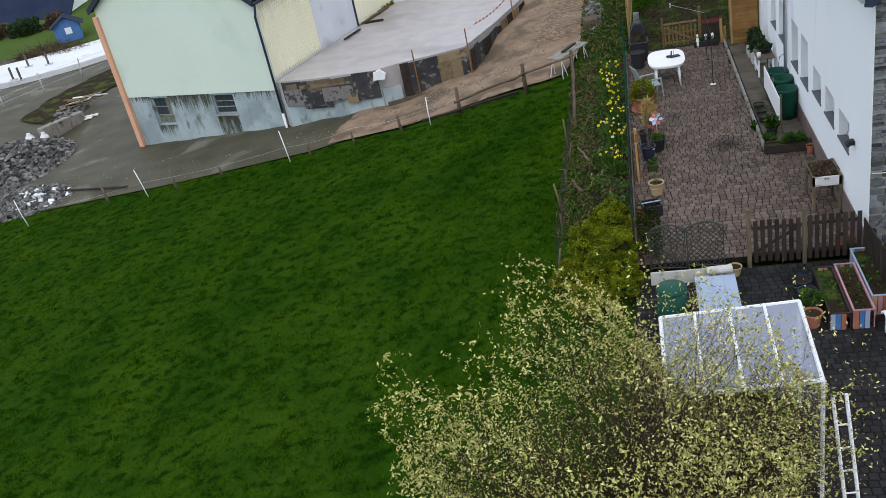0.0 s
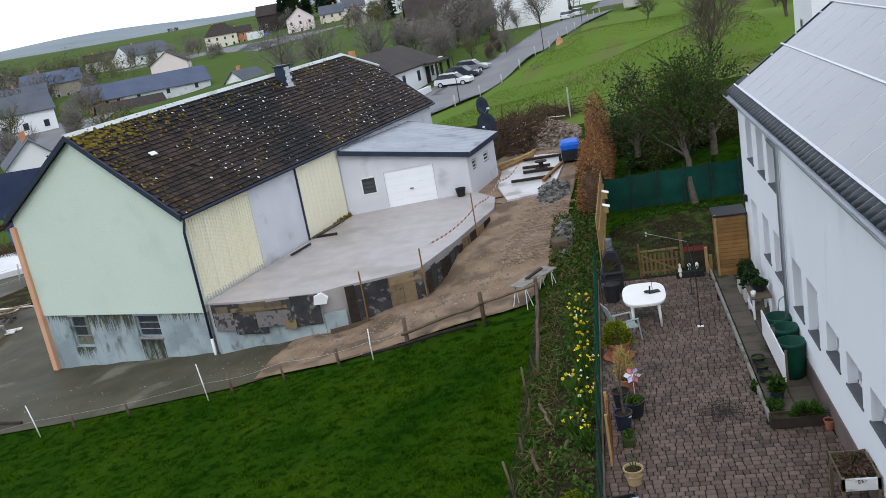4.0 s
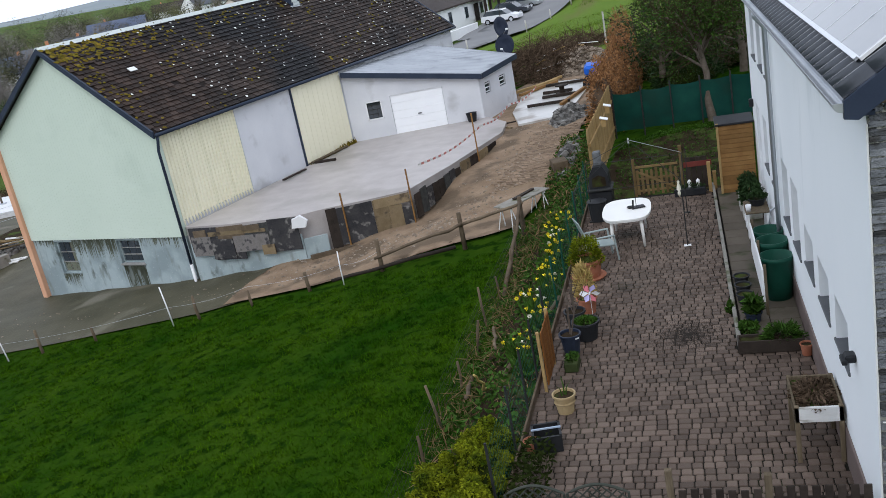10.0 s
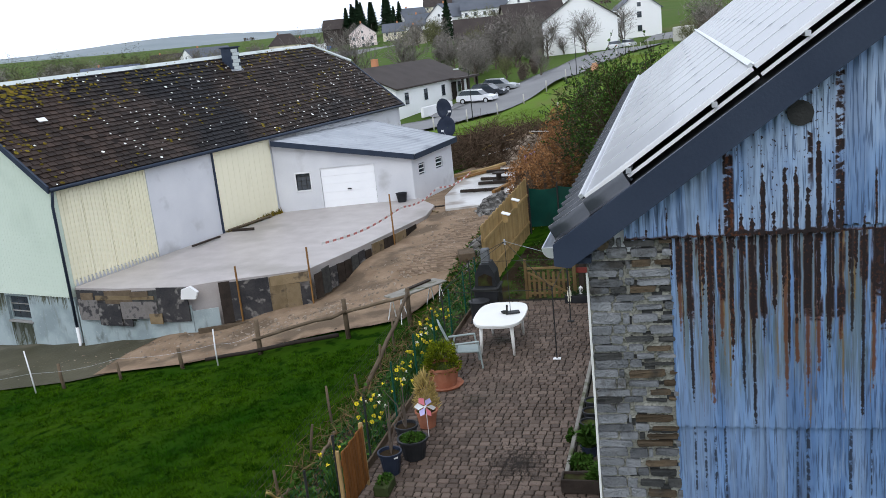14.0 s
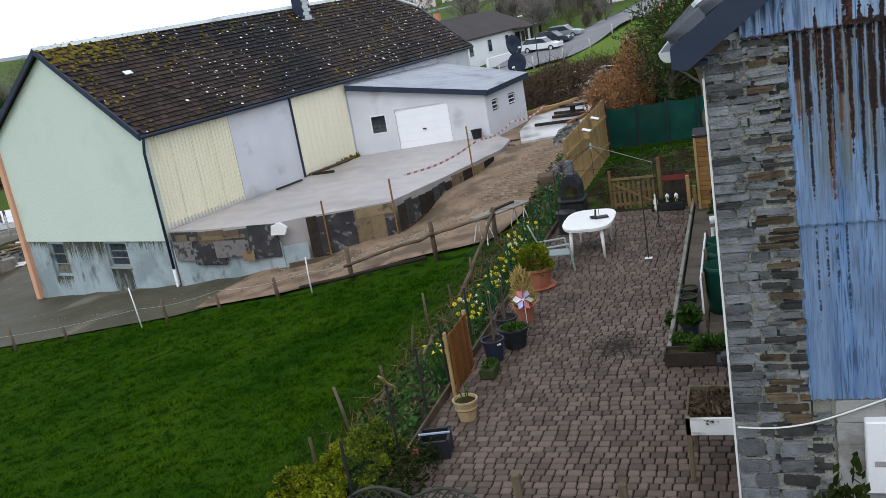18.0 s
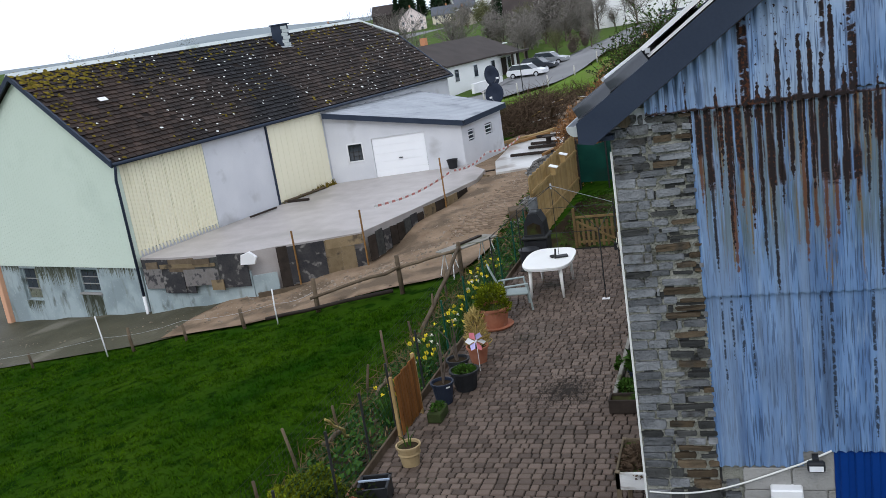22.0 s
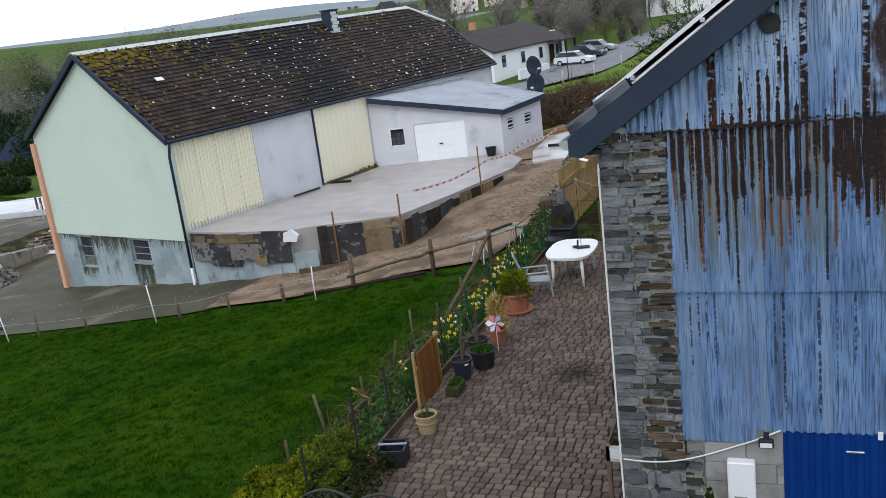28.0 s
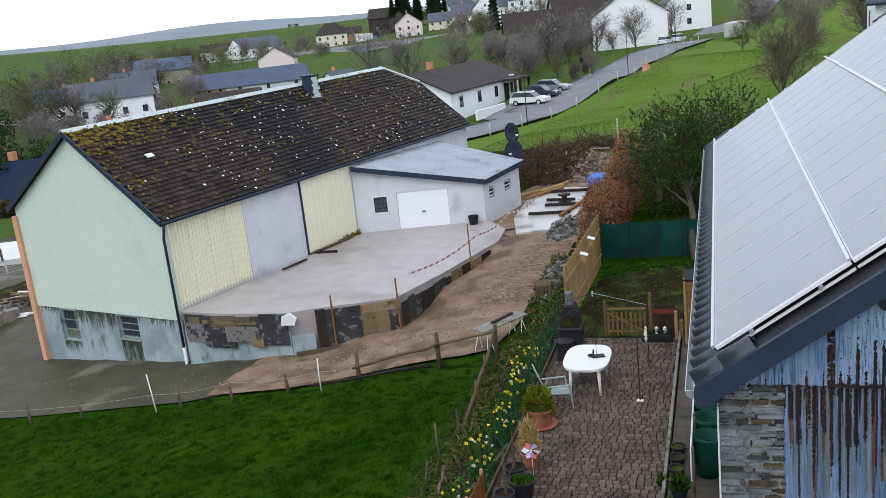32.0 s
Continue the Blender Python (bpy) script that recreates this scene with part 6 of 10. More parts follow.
def board(s0, s1, z0, z1, material, out=0.03, label="", th=0.035):
    a, d0 = on_edge(s0 + 0.001)
    b, d1 = on_edge(s1 - 0.001)
    d_ = (b - a).normalized()
    n_ = Vector((d_.y, -d_.x, 0))
    g = G()
    q = [a + n_ * out, b + n_ * out]
    g.prism([(0, z0), ((b - a).length, z0 + rs.uniform(-0.02, 0.02)), ((b - a).length, z1), (0, z1 + rs.uniform(-0.03, 0.03))], 0, th, lambda u, v, w: tuple(q[0] + d_ * u + n_ * w + Vector((0, 0, v))))
    return part("board", g, material, sh_, label)


board(0.0, 4.3, -2.2, -0.55, M_BASE, 0.0, "grey rendered foot wall")
board(0.1, 1.25, -0.85, 0.0, M_BOARD_D, 0.05, "weathered dark panel")
board(1.25, 2.3, -0.5, 0.02, M_WOOD_H, 0.05)
board(1.0, 2.2, -1.15, -0.5, M_BOARD_D, 0.075)
board(2.3, 3.2, -0.9, 0.0, M_STONE_D, 0.05)
board(0.9, 3.1, -0.3, -0.18, M_SHUT, 0.10, "long pale batten")
board(0.15, 0.95, -0.98, -0.30, M_MOTTLE, 0.08, "mottled grey-brown panel")
board(0.95, 1.85, -1.12, -0.42, M_BOARD_D, 0.10, "dark speckled panel")
board(1.85, 3.15, -0.92, -0.36, M_MOTTLE, 0.085, "mottled grey-brown panel")
board(2.25, 2.9, -0.20, -0.02, M_WOOD_H, 0.09)
board(0.3, 0.8, -0.3, -0.06, M_WOOD_H, 0.085)
board(2.85, 3.3, -1.08, -0.75, M_SHUT, 0.12)
board(3.2, 4.25, -1.05, 0.06, M_BOARD_D, 0.06)
board(4.3, 5.1, -1.7, -0.75, M_BASE, 0.02)
board(5.2, 5.55, -1.3, 0.05, M_DARKW, 0.05)
board(5.55, 6.75, -1.25, 0.02, M_BOARD_D, 0.05, "large stained black board")
board(6.75, 7.25, -1.15, 0.0, M_SHUT, 0.04, "bare pine shuttering board")
board(7.25, 7.7, -1.1, -0.3, M_SHUT, 0.06)
board(7.7, 8.05, -1.1, -0.45, M_BOARD_D, 0.07)
board(6.8, 8.0, -0.28, 0.03, M_SHUT, 0.05)
for k in range(8):
    board(8.15 + k * 0.4, 8.52 + k * 0.4, -0.95 + 0.06 * k, -0.05 + rs.uniform(-0.1, 0.05), (M_DARKW, M_STONE_D, M_BOARD_D, M_DARKW)[k % 4], 0.05)
for k in range(4):
    board(11.4 + 0.8 * k, 12.15 + 0.8 * k, -0.45 + 0.05 * k, 0.03, (M_SHUT, M_DARKW)[k % 2], 0.05)
board(4.4, 8.1, -1.75, -1.25, M_WOOD_H, 0.16, "long ground beam", 0.12)
bag = solo("cement_bag", G().prism([(0, 0), (0.42, -0.05), (0.5, 0.16), (0.3, 0.36), (0.05, 0.3)], 0, 0.16, lambda u, v, w: (-10.25 + u + w * 0.2, 33.35 + 0.35 * u - w, -0.28 + v)), M_WHITE, "crumpled white building bag on the slab edge", "bag")
for s in (5.75, 8.0, 12.9):
    p, _ = on_edge(s)
    st = thing("marker_stake", "thin wooden stake holding barrier tape at the slab edge", "stake", (p.x + 0.1, p.y - 0.12, lz(p.x, p.y - 0.2)), group="marker stakes")
    part("stake", G().box((0, 0, 0.95), (0.045, 0.045, 1.95)), M_TIMB, st)
bt = thing("barrier_tape", "red and white barrier tape strung between stakes over the slab", "barrier tape")
tp = [Vector((-8.6, 34.0, 0.75)), Vector((-6.3, 35.5, 0.72)), Vector((-5.1, 40.5, 0.8)), Vector((-4.6, 44.0, 0.85)), Vector((-3.9, 47.2, 0.9))]
for a, b in zip(tp[1:], tp[2:]):
    n = int((b - a).length / 0.2)
    for k in range(n):
        ends = [a.lerp(b, v / n) + Vector((0, 0, -0.18 * math.sin(math.pi * v / n))) for v in (k, k + 1)]
        g = G().add([tuple(ends[0]), tuple(ends[1]), tuple(ends[1] + Vector((0, 0, 0.075))), tuple(ends[0] + Vector((0, 0, 0.075)))], [(0, 1, 2, 3)])
        part("tape_block", g, (M_WHITE, M_TAPE)[k % 2], bt)
for k, (x, y, L, a, m_) in enumerate([(-3.4, 46.9, 1.9, 4, M_DARKW), (-3.1, 48.6, 1.6, 2, M_DARKW), (-3.3, 49.6, 1.4, -4, M_DARKW), (-2.4, 48.0, 3.6, 78, M_TIMB), (-4.4, 51.2, 3.0, 60, M_TIMB), (-4.8, 51.8, 3.4, 52, M_PINE), (-4.1, 52.8, 2.4, 66, M_PINE), (-3.1, 51.6, 2.0, 3, M_DARKW)]):
    t_ = solo("timber_beam", G().box((x, y, lz(x, y) + 0.24), (L, 0.16, 0.12), 0.012, Matrix.Rotation(radians(a), 3, "Z")), m_, "loose squared timber lying on the concrete base", "timber", group="loose timbers")
solo("cable_drum", G().lathe([(0.3, 0.0), (0.3, 0.05), (0.12, 0.06), (0.12, 0.34), (0.3, 0.35), (0.3, 0.4), (0, 0.4)], 14, (-3.0, 48.9, 0.2)), M_DARKW, "small dark wooden drum on the slab", "drum")

# old block paving showing through the dirt of the track
q_ = random.Random(41)
setts = G()
for row in range(62):
    y = 35.6 + row * 0.105
    x0_ = lerp(-4.0, -3.3, row / 61) + 0.25 * math.sin(row * 0.7)
    for c in range(9):
        x = x0_ + c * 0.212 + (0.106 if row % 2 else 0)
        if q_.random() < 0.1 + 0.25 * (c in (0, 8)):
            continue
        setts.box((x, y, lz(x, y) + 0.062 + q_.uniform(-0.008, 0.006)), (0.2, 0.095, 0.05), 0.008)
tagged(solo("track_paving", setts, M_SETT_B, "worn grey-brown paving blocks half buried in the track", "paving", kind="stuff"))
for k, (x, y, L, a, m_) in enumerate([(-5.3, 44.6, 1.5, 20, M_DARKW), (-5.0, 43.9, 1.1, -35, M_SHUT), (-5.1, 42.9, 1.3, 72, M_SHUT), (-12.6, 39.4, 1.5, 76, M_DARKW), (-12.2, 42.4, 2.6, 75, M_WOOD)]):
    zz = lz(x, y) + 0.1 if x > -5.35 else 0.1 + 0.008 * (y - 34)
    solo("timber_offcut", G().box((x, y, zz), (L, 0.11, 0.06), 0.008, Matrix.Rotation(radians(a), 3, "Z")), m_, "timber offcut lying along the edge of the concrete yard", "timber", group="timber offcuts round the yard")

# rubble heaps and brushwood
def heap(name, cx, cy, rx, ry, hh, n, smin, smax, material, label, category, long=1.0, seed=1):
    r_ = random.Random(seed)
    g = G()
    for _ in range(n):
        a, q = r_.uniform(0, 6.283), math.sqrt(r_.random())
        x, y = cx + rx * q * math.cos(a), cy + ry * q * math.sin(a)
        z_ = lz(x, y) + hh * (1 - q * q) * r_.uniform(0.5, 1.0)
        s = r_.uniform(smin, smax)
        rot = Euler((r_.uniform(-0.6, 0.6), r_.uniform(-0.6, 0.6), r_.uniform(0, 6.28))).to_matrix()
        k = len(g.v)
        g.box((x, y, z_), (s * long * r_.uniform(0.7, 1.4), s * r_.uniform(0.6, 1.0), s * r_.uniform(0.35, 0.8)), 0, rot)
        for i in range(k, len(g.v)):
            v = g.v[i]
            g.v[i] = (v[0] + r_.uniform(-0.1, 0.1) * s, v[1] + r_.uniform(-0.1, 0.1) * s, v[2] + r_.uniform(-0.1, 0.1) * s)
    mound = G()
    ring = [(cx + rx * 0.95 * math.cos(a), cy + ry * 0.95 * math.sin(a)) for a in np.arange(0, 6.28, 0.4)]
    mid = [(cx + rx * 0.5 * math.cos(a), cy + ry * 0.5 * math.sin(a)) for a in np.arange(0, 6.28, 0.4)]
    nn = len(ring)
    mound.add([(x, y, lz(x, y) - 0.1) for x, y in ring] + [(x, y, lz(x, y) + 0.55 * hh) for x, y in mid] + [(cx, cy, lz(cx, cy) + 0.75 * hh)],
              [(i, (i + 1) % nn, nn + (i + 1) % nn, nn + i) for i in range(nn)] + [(nn + i, nn + (i + 1) % nn, 2 * nn) for i in range(nn)])
    k = len(g.v)
    g.add(mound.v, mound.f)
    return solo(name, g, material, label, category, kind="stuff")


heap("rubble_heap", -29.9, 35.0, 3.3, 4.3, 1.35, 4600, 0.07, 0.26, M_RUBBLE, "large heap of grey broken concrete and stone rubble", "rubble", seed=2)
heap("stone_heap", -26.2, 31.2, 2.5, 1.1, 0.45, 1300, 0.05, 0.18, M_RUBBLE, "low spread of grey stones in front of the rubble heap", "rubble", seed=13)
heap("white_rubble", -26.0, 31.2, 2.2, 0.9, 0.5, 60, 0.08, 0.24, M_WHITE, "white broken plaster lumps at the foot of the heap", "rubble", seed=3)
heap("stone_heap", -2.25, 44.2, 0.75, 2.0, 0.45, 700, 0.05, 0.18, M_RUBBLE, "heap of grey stones and sticks beside the track", "rubble", 1.6, seed=4)
heap("stone_edge", -1.65, 37.6, 0.35, 2.3, 0.3, 130, 0.10, 0.28, M_RUBBLE, "row of loose stones along the track edge", "rubble", seed=6)
heap("earth_heap", -3.0, 57.5, 1.9, 3.4, 0.9, 1400, 0.05, 0.18, M_PEBBLE, "heap of grey gravel and broken planks", "rubble", 1.8, seed=8)
heap("kerb_rubble", -30.6, 42.9, 0.9, 1.2, 0.45, 240, 0.06, 0.22, M_RUBBLE, "loose stones and sticks beside the forecourt", "rubble", 1.5, seed=9)
q_ = random.Random(52)
low_wall = thing("low_wall", "low weathered concrete wall beside the forecourt", "wall", (-29.5, 40.2, lz(-29.5, 40.2) - 0.15), 66)
for k in range(3):
    part("wall_block", G().box((-0.86 + 0.86 * k, 0, 0.45), (0.85, 0.42, 0.9 - 0.06 * k), 0.03), M_EDGING, low_wall)
for k in range(7):
    x, y = -30.4 + 0.17 * k + q_.uniform(-0.2, 0.2), 43.2 + q_.uniform(-0.5, 0.5)
    solo("old_plank", G().box((x, y, lz(x, y) + 0.42 + 0.05 * k), (1.9, 0.16, 0.04), 0.005, Euler((q_.uniform(-0.1, 0.1), q_.uniform(-0.12, 0.12), 0.25 + q_.uniform(-0.3, 0.3))).to_matrix()), (M_SHUT, M_PALLET, M_WORN)[k % 3], "weathered plank thrown on the stones", "plank", group="planks beside the forecourt")
for x, y in ((-28.9, 41.3), (-28.7, 41.6)):
    solo("old_plank", G().box((x, y, lz(x, y) + 0.12), (0.9, 0.3, 0.06), 0.006, Matrix.Rotation(0.3, 3, "Z")), M_WORN, "pale board lying beside the forecourt", "plank", group="planks beside the forecourt")
solo("log_edging", G().tube([(-25.2, 31.6, lz(-25.2, 31.6) + 0.13), (-23.4, 31.2, lz(-23.4, 31.2) + 0.15), (-20.7, 30.6, lz(-20.7, 30.6) + 0.12)], 0.055, 8), M_DARKW, "dark timber rail lying along the lawn edge", "timber")
def brush(name, cx, cy, rx, ry, hh, n, material, label, seed):
    r_ = random.Random(seed)
    g = G()
    for _ in range(n):
        a, q = r_.uniform(0, 6.283), math.sqrt(r_.random())
        p = Vector((cx + rx * q * math.cos(a), cy + ry * q * math.sin(a), 0))
        p.z = lz(p.x, p.y) + hh * (1 - q * q) * r_.random()
        d_ = Vector((r_.uniform(-1, 1), r_.uniform(-1, 1), r_.uniform(-0.2, 0.7))).normalized() * r_.uniform(0.4, 1.3)
        g.tube([p, p + d_ * 0.5 + Vector((0, 0, 0.05)), p + d_], [0.022, 0.014, 0.005], 3, False)
    return solo(name, g, material, label, "brushwood", kind="stuff")


brush("brushwood_heap", -5.0, 57.5, 2.8, 3.6, 1.6, 2600, M_BRUSH, "big tangled heap of brown cut branches", 12)
brush("brushwood_heap", -3.6, 63.5, 2.2, 1.6, 0.8, 600, M_BRUSH, "lower heap of cut branches and planks", 13)
rs = random.Random(91)
for k in range(14):
    x, y = -3.4 + rs.uniform(-1.6, 1.4), 56.6 + rs.uniform(-2.2, 3.0)
    solo("broken_plank", G().box((x, y, lz(x, y) + rs.uniform(0.5, 1.05)), (rs.uniform(0.7, 1.8), 0.14, 0.035), 0.004, Euler((rs.uniform(-0.4, 0.4), rs.uniform(-0.5, 0.5), rs.uniform(0, 3.1))).to_matrix()), (M_PINE, M_WOOD_H, M_WHITE)[k % 3], "broken plank thrown on the heap of branches and gravel", "plank", group="broken planks on the heap")

# ---- plants ----
def leaf_cloud(pts, size, seed, up=0.3, aspect=0.55):
    """One small quad for each point, turned at random."""
    r_ = np.random.default_rng(seed)
    pts = np.asarray(pts, float)
    n = len(pts)
    d1 = r_.normal(size=(n, 3))
    d1[:, 2] = d1[:, 2] * 0.7 + up
    d1 /= np.linalg.norm(d1, axis=1)[:, None]
    d2 = np.cross(d1, r_.normal(size=(n, 3)))
    d2 /= np.linalg.norm(d2, axis=1)[:, None]
    s = size * (0.6 + 0.8 * r_.random(n))[:, None]
    v = np.stack([pts - d1 * s * 0.5, pts + d2 * s * aspect * 0.5, pts + d1 * s * 0.5, pts - d2 * s * aspect * 0.5], 1)
    g = G()
    g.v = [tuple(p) for p in v.reshape(-1, 3).tolist()]
    g.f = [(4 * i, 4 * i + 1, 4 * i + 2, 4 * i + 3) for i in range(n)]
    return g


def lump(cx, cy, cz, rx, ry, rz, n, seed, shell=0.25):
    r_ = np.random.default_rng(seed)
    d = r_.normal(size=(n, 3))
    d /= np.linalg.norm(d, axis=1)[:, None]
    d[:, 2] = np.abs(d[:, 2]) * np.where(r_.random(n) < 0.8, 1, -0.4)
    bump_ = 1 + 0.16 * np.sin(d[:, 0] * 7 + seed) * np.sin(d[:, 1] * 6 + seed * 2) + 0.1 * np.sin(d[:, 2] * 9 + seed)
    q = (1 - shell * r_.random(n)) * bump_
    return np.stack([cx + rx * d[:, 0] * q, cy + ry * d[:, 1] * q, cz + rz * d[:, 2] * q], -1)


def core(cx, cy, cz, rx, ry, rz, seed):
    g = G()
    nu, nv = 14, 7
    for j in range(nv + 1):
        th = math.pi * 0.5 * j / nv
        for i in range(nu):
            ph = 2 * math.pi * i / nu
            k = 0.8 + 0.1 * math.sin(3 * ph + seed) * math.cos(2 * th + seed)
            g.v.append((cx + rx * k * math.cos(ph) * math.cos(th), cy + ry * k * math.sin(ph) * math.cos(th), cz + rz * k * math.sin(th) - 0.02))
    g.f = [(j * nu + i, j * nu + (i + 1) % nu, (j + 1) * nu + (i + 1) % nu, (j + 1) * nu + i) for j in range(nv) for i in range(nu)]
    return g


def shrub(name, x, y, z, rx, ry, rz, n, size, mat_leaf, label, seed, mat_core=None, category="shrub", group="", up=0.3):
    t_ = thing(name, label, category, (x, y, z), 0, group)
    part("foliage", leaf_cloud(lump(0, 0, 0, rx, ry, rz, n, seed), size, seed, up), mat_leaf, t_)
    # Added core inside the leaves, coloured for the shade between them.
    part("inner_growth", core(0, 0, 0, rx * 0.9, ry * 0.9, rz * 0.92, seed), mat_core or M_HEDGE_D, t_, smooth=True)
    return t_


def branches(seed, height, spread_, levels=4, trunk=0.12, kids=(5, 5, 5), lean=0.0, start=0.25, up=0.35, steps=4, nmin=3, rmin=0.0):
    """A branching skeleton. Returns the geometry and the ends of the last shoots."""
    r_ = random.Random(seed)
    limbs = [G() for _ in range(levels)]
    tips, shoots = [], []

    def grow(p, d, length, rad, level):
        pts, q, dd = [p], p.copy(), d.copy()
        for k in range(steps):
            dd = (dd + Vector((r_.uniform(-1, 1), r_.uniform(-1, 1), r_.uniform(-0.6, 1) * up * 2)) * 0.22).normalized()
            q = q + dd * length / steps
            pts.append(q)
        rads = [lerp(rad, rad * (0.35 if level < levels - 1 else 0.2), k / steps) for k in range(steps + 1)]
        rads = [max(rmin, q_) for q_ in rads]
        limbs[level].tube(pts, rads, 7 if level == 0 else (5 if level == 1 else nmin), False)
        if level == levels - 1:
            tips.append(pts[-1])
            shoots.append(pts)
            return
        for c in range(kids[min(level, len(kids) - 1)]):
            s = lerp(start if level == 0 else 0.25, 1.0, (c + r_.random()) / kids[min(level, len(kids) - 1)])
            k = min(steps - 1, int(s * steps))
            b = pts[k].lerp(pts[k + 1], s * steps - k)
            ax = (pts[k + 1] - pts[k]).normalized()
            side = ax.cross(Vector((r_.uniform(-1, 1), r_.uniform(-1, 1), r_.uniform(-1, 1)))).normalized()
            nd = (ax * r_.uniform(0.35, 0.75) + side * spread_ + Vector((0, 0, up * 0.5))).normalized()
            grow(b, nd, length * r_.uniform(0.5, 0.72), rad * lerp(0.75, 0.35, s) * 0.7, level + 1)

    grow(Vector((0, 0, 0)), Vector((lean, 0, 1)).normalized(), height * 0.55, trunk, 0)
    return limbs, tips, shoots


def bare_tree(x, y, z, height, seed, label, kids=(9, 6, 6), spread_=0.8, trunk=0.18, mat_twig=None, leaves=0, leaf_mat=None, leaf_size=0.08, levels=4, start=0.25, up=0.35, lean=0.0, category="tree", name="tree", rmin=0.0):
    limbs, tips, shoots = branches(seed, height, spread_, levels, trunk, kids, lean, start, up, rmin=rmin)
    t_ = thing(name, label, category, (x, y, z))
    tr = part("trunk", limbs[0], M_BARK, t_, smooth=True)
    tagged(part("limb_crown", limbs[1], M_BARK, t_, smooth=True), kind="stuff")
    tw = G()
    for lv in limbs[2:]:
        tw.add(lv.v, lv.f)
    tagged(part("twig_crown", tw, mat_twig or M_TWIG, t_), kind="stuff")
    if leaves:
        r_ = np.random.default_rng(seed)
        sh = np.array([[tuple(p) for p in s] for s in shoots])
        k = r_.integers(0, len(sh), leaves)
        j = r_.integers(1, sh.shape[1], leaves)
        f_ = r_.random(leaves)[:, None]
        pts = sh[k, j - 1] * (1 - f_) + sh[k, j] * f_ + r_.normal(size=(leaves, 3)) * 0.02
        tagged(part("leaf_crown", leaf_cloud(pts, leaf_size, seed, 0.1), leaf_mat or M_LEAF, t_), kind="stuff")
    return t_


# the budding sallow below the starting point
t_ = thing("willow_bush", "large budding willow bush with fine twigs and yellow-green catkins", "bush", (-0.6, 7.7, -0.8))
tw, allsh = G(), []


def gathered(p):
    """Draws the outer shoots in to the rounded outline of the bush."""
    p = np.asarray(p, float)
    c, r0 = np.array((0.0, 0.1, 3.15)), np.array((2.65, 2.35, 3.45))
    d = (p - c) / r0
    q = np.linalg.norm(d, axis=-1, keepdims=True) + 1e-6
    lob = 1 + 0.15 * np.sin(4 * np.arctan2(d[..., 1:2], d[..., 0:1])) * (1 - np.abs(d[..., 2:3]).clip(0, 1)) + 0.09 * np.sin(9 * d[..., 0:1] + 7 * d[..., 2:3]) + 0.05 * np.sin(21 * d[..., 2:3] + 13 * d[..., 1:2])
    f = np.where(q > 0.6, 0.6 + 0.48 * np.tanh((q - 0.6) / 0.75), q) * lob
    return c + d / q * f * r0


for k in range(28):
    r_ = random.Random(100 + k)
    a = r_.uniform(0, 6.283)
    lean = 0.04 + 0.52 * math.sqrt(r_.random())
    limbs, tips, shoots = branches(200 + k, 6.2 * r_.uniform(0.75, 1.0), 0.55, 4, 0.035, (10, 7, 4), 0, 0.2, 0.45, 3)
    rot = Matrix.Rotation(a, 3, "Z") @ Matrix.Rotation(lean, 3, "Y")
    off = Vector((0.25 * math.cos(a), 0.25 * math.sin(a), 0))
    st = G()
    for lv, dest in ((limbs[0], st), (limbs[1], tw), (limbs[2], tw), (limbs[3], tw)):
        vs = gathered([tuple(rot @ Vector(v) + off) for v in lv.v])
        dest.add(vs.tolist(), lv.f)
    part("stem", st, M_SALLOW, t_, smooth=True)
    allsh += [gathered([tuple(rot @ p + off) for p in s]).tolist() for s in shoots]
tagged(part("twig_crown", tw, M_SALLOW, t_), kind="stuff")
sh = np.array(allsh)
r_ = np.random.default_rng(5)
NL = 135000
k, j, f_ = r_.integers(0, len(sh), NL), r_.integers(1, sh.shape[1], NL), r_.random(NL)[:, None]
pts = sh[k, j - 1] * (1 - f_) + sh[k, j] * f_ + r_.normal(size=(NL, 3)) * 0.012
q = np.linalg.norm((pts - np.array((0.0, 0.1, 3.15))) / np.array((2.65, 2.35, 3.45)), axis=1)
# the right-hand flank is thinner and fewer shoots show inside
pts = pts[(r_.random(NL) < np.clip((q - 0.35) * 2.2, 0.08, 1)) & (r_.random(NL) < np.clip(1.15 - 0.42 * (pts[:, 0] - 0.2), 0.2, 1))]
m_ = int(len(pts) * 0.5)
tagged(part("leaf_crown", leaf_cloud(pts[:m_], 0.040, 6, 0.3, 0.5), M_LEAF, t_, "fresh yellow-green leaves"), kind="stuff")
tagged(part("catkin_crown", leaf_cloud(pts[m_:], 0.042, 7, 0.4, 0.42), M_CATKIN, t_, "pale yellow catkins"), kind="stuff")

# golden conifers at the head of the border
HG = "golden conifers beside the lawn"


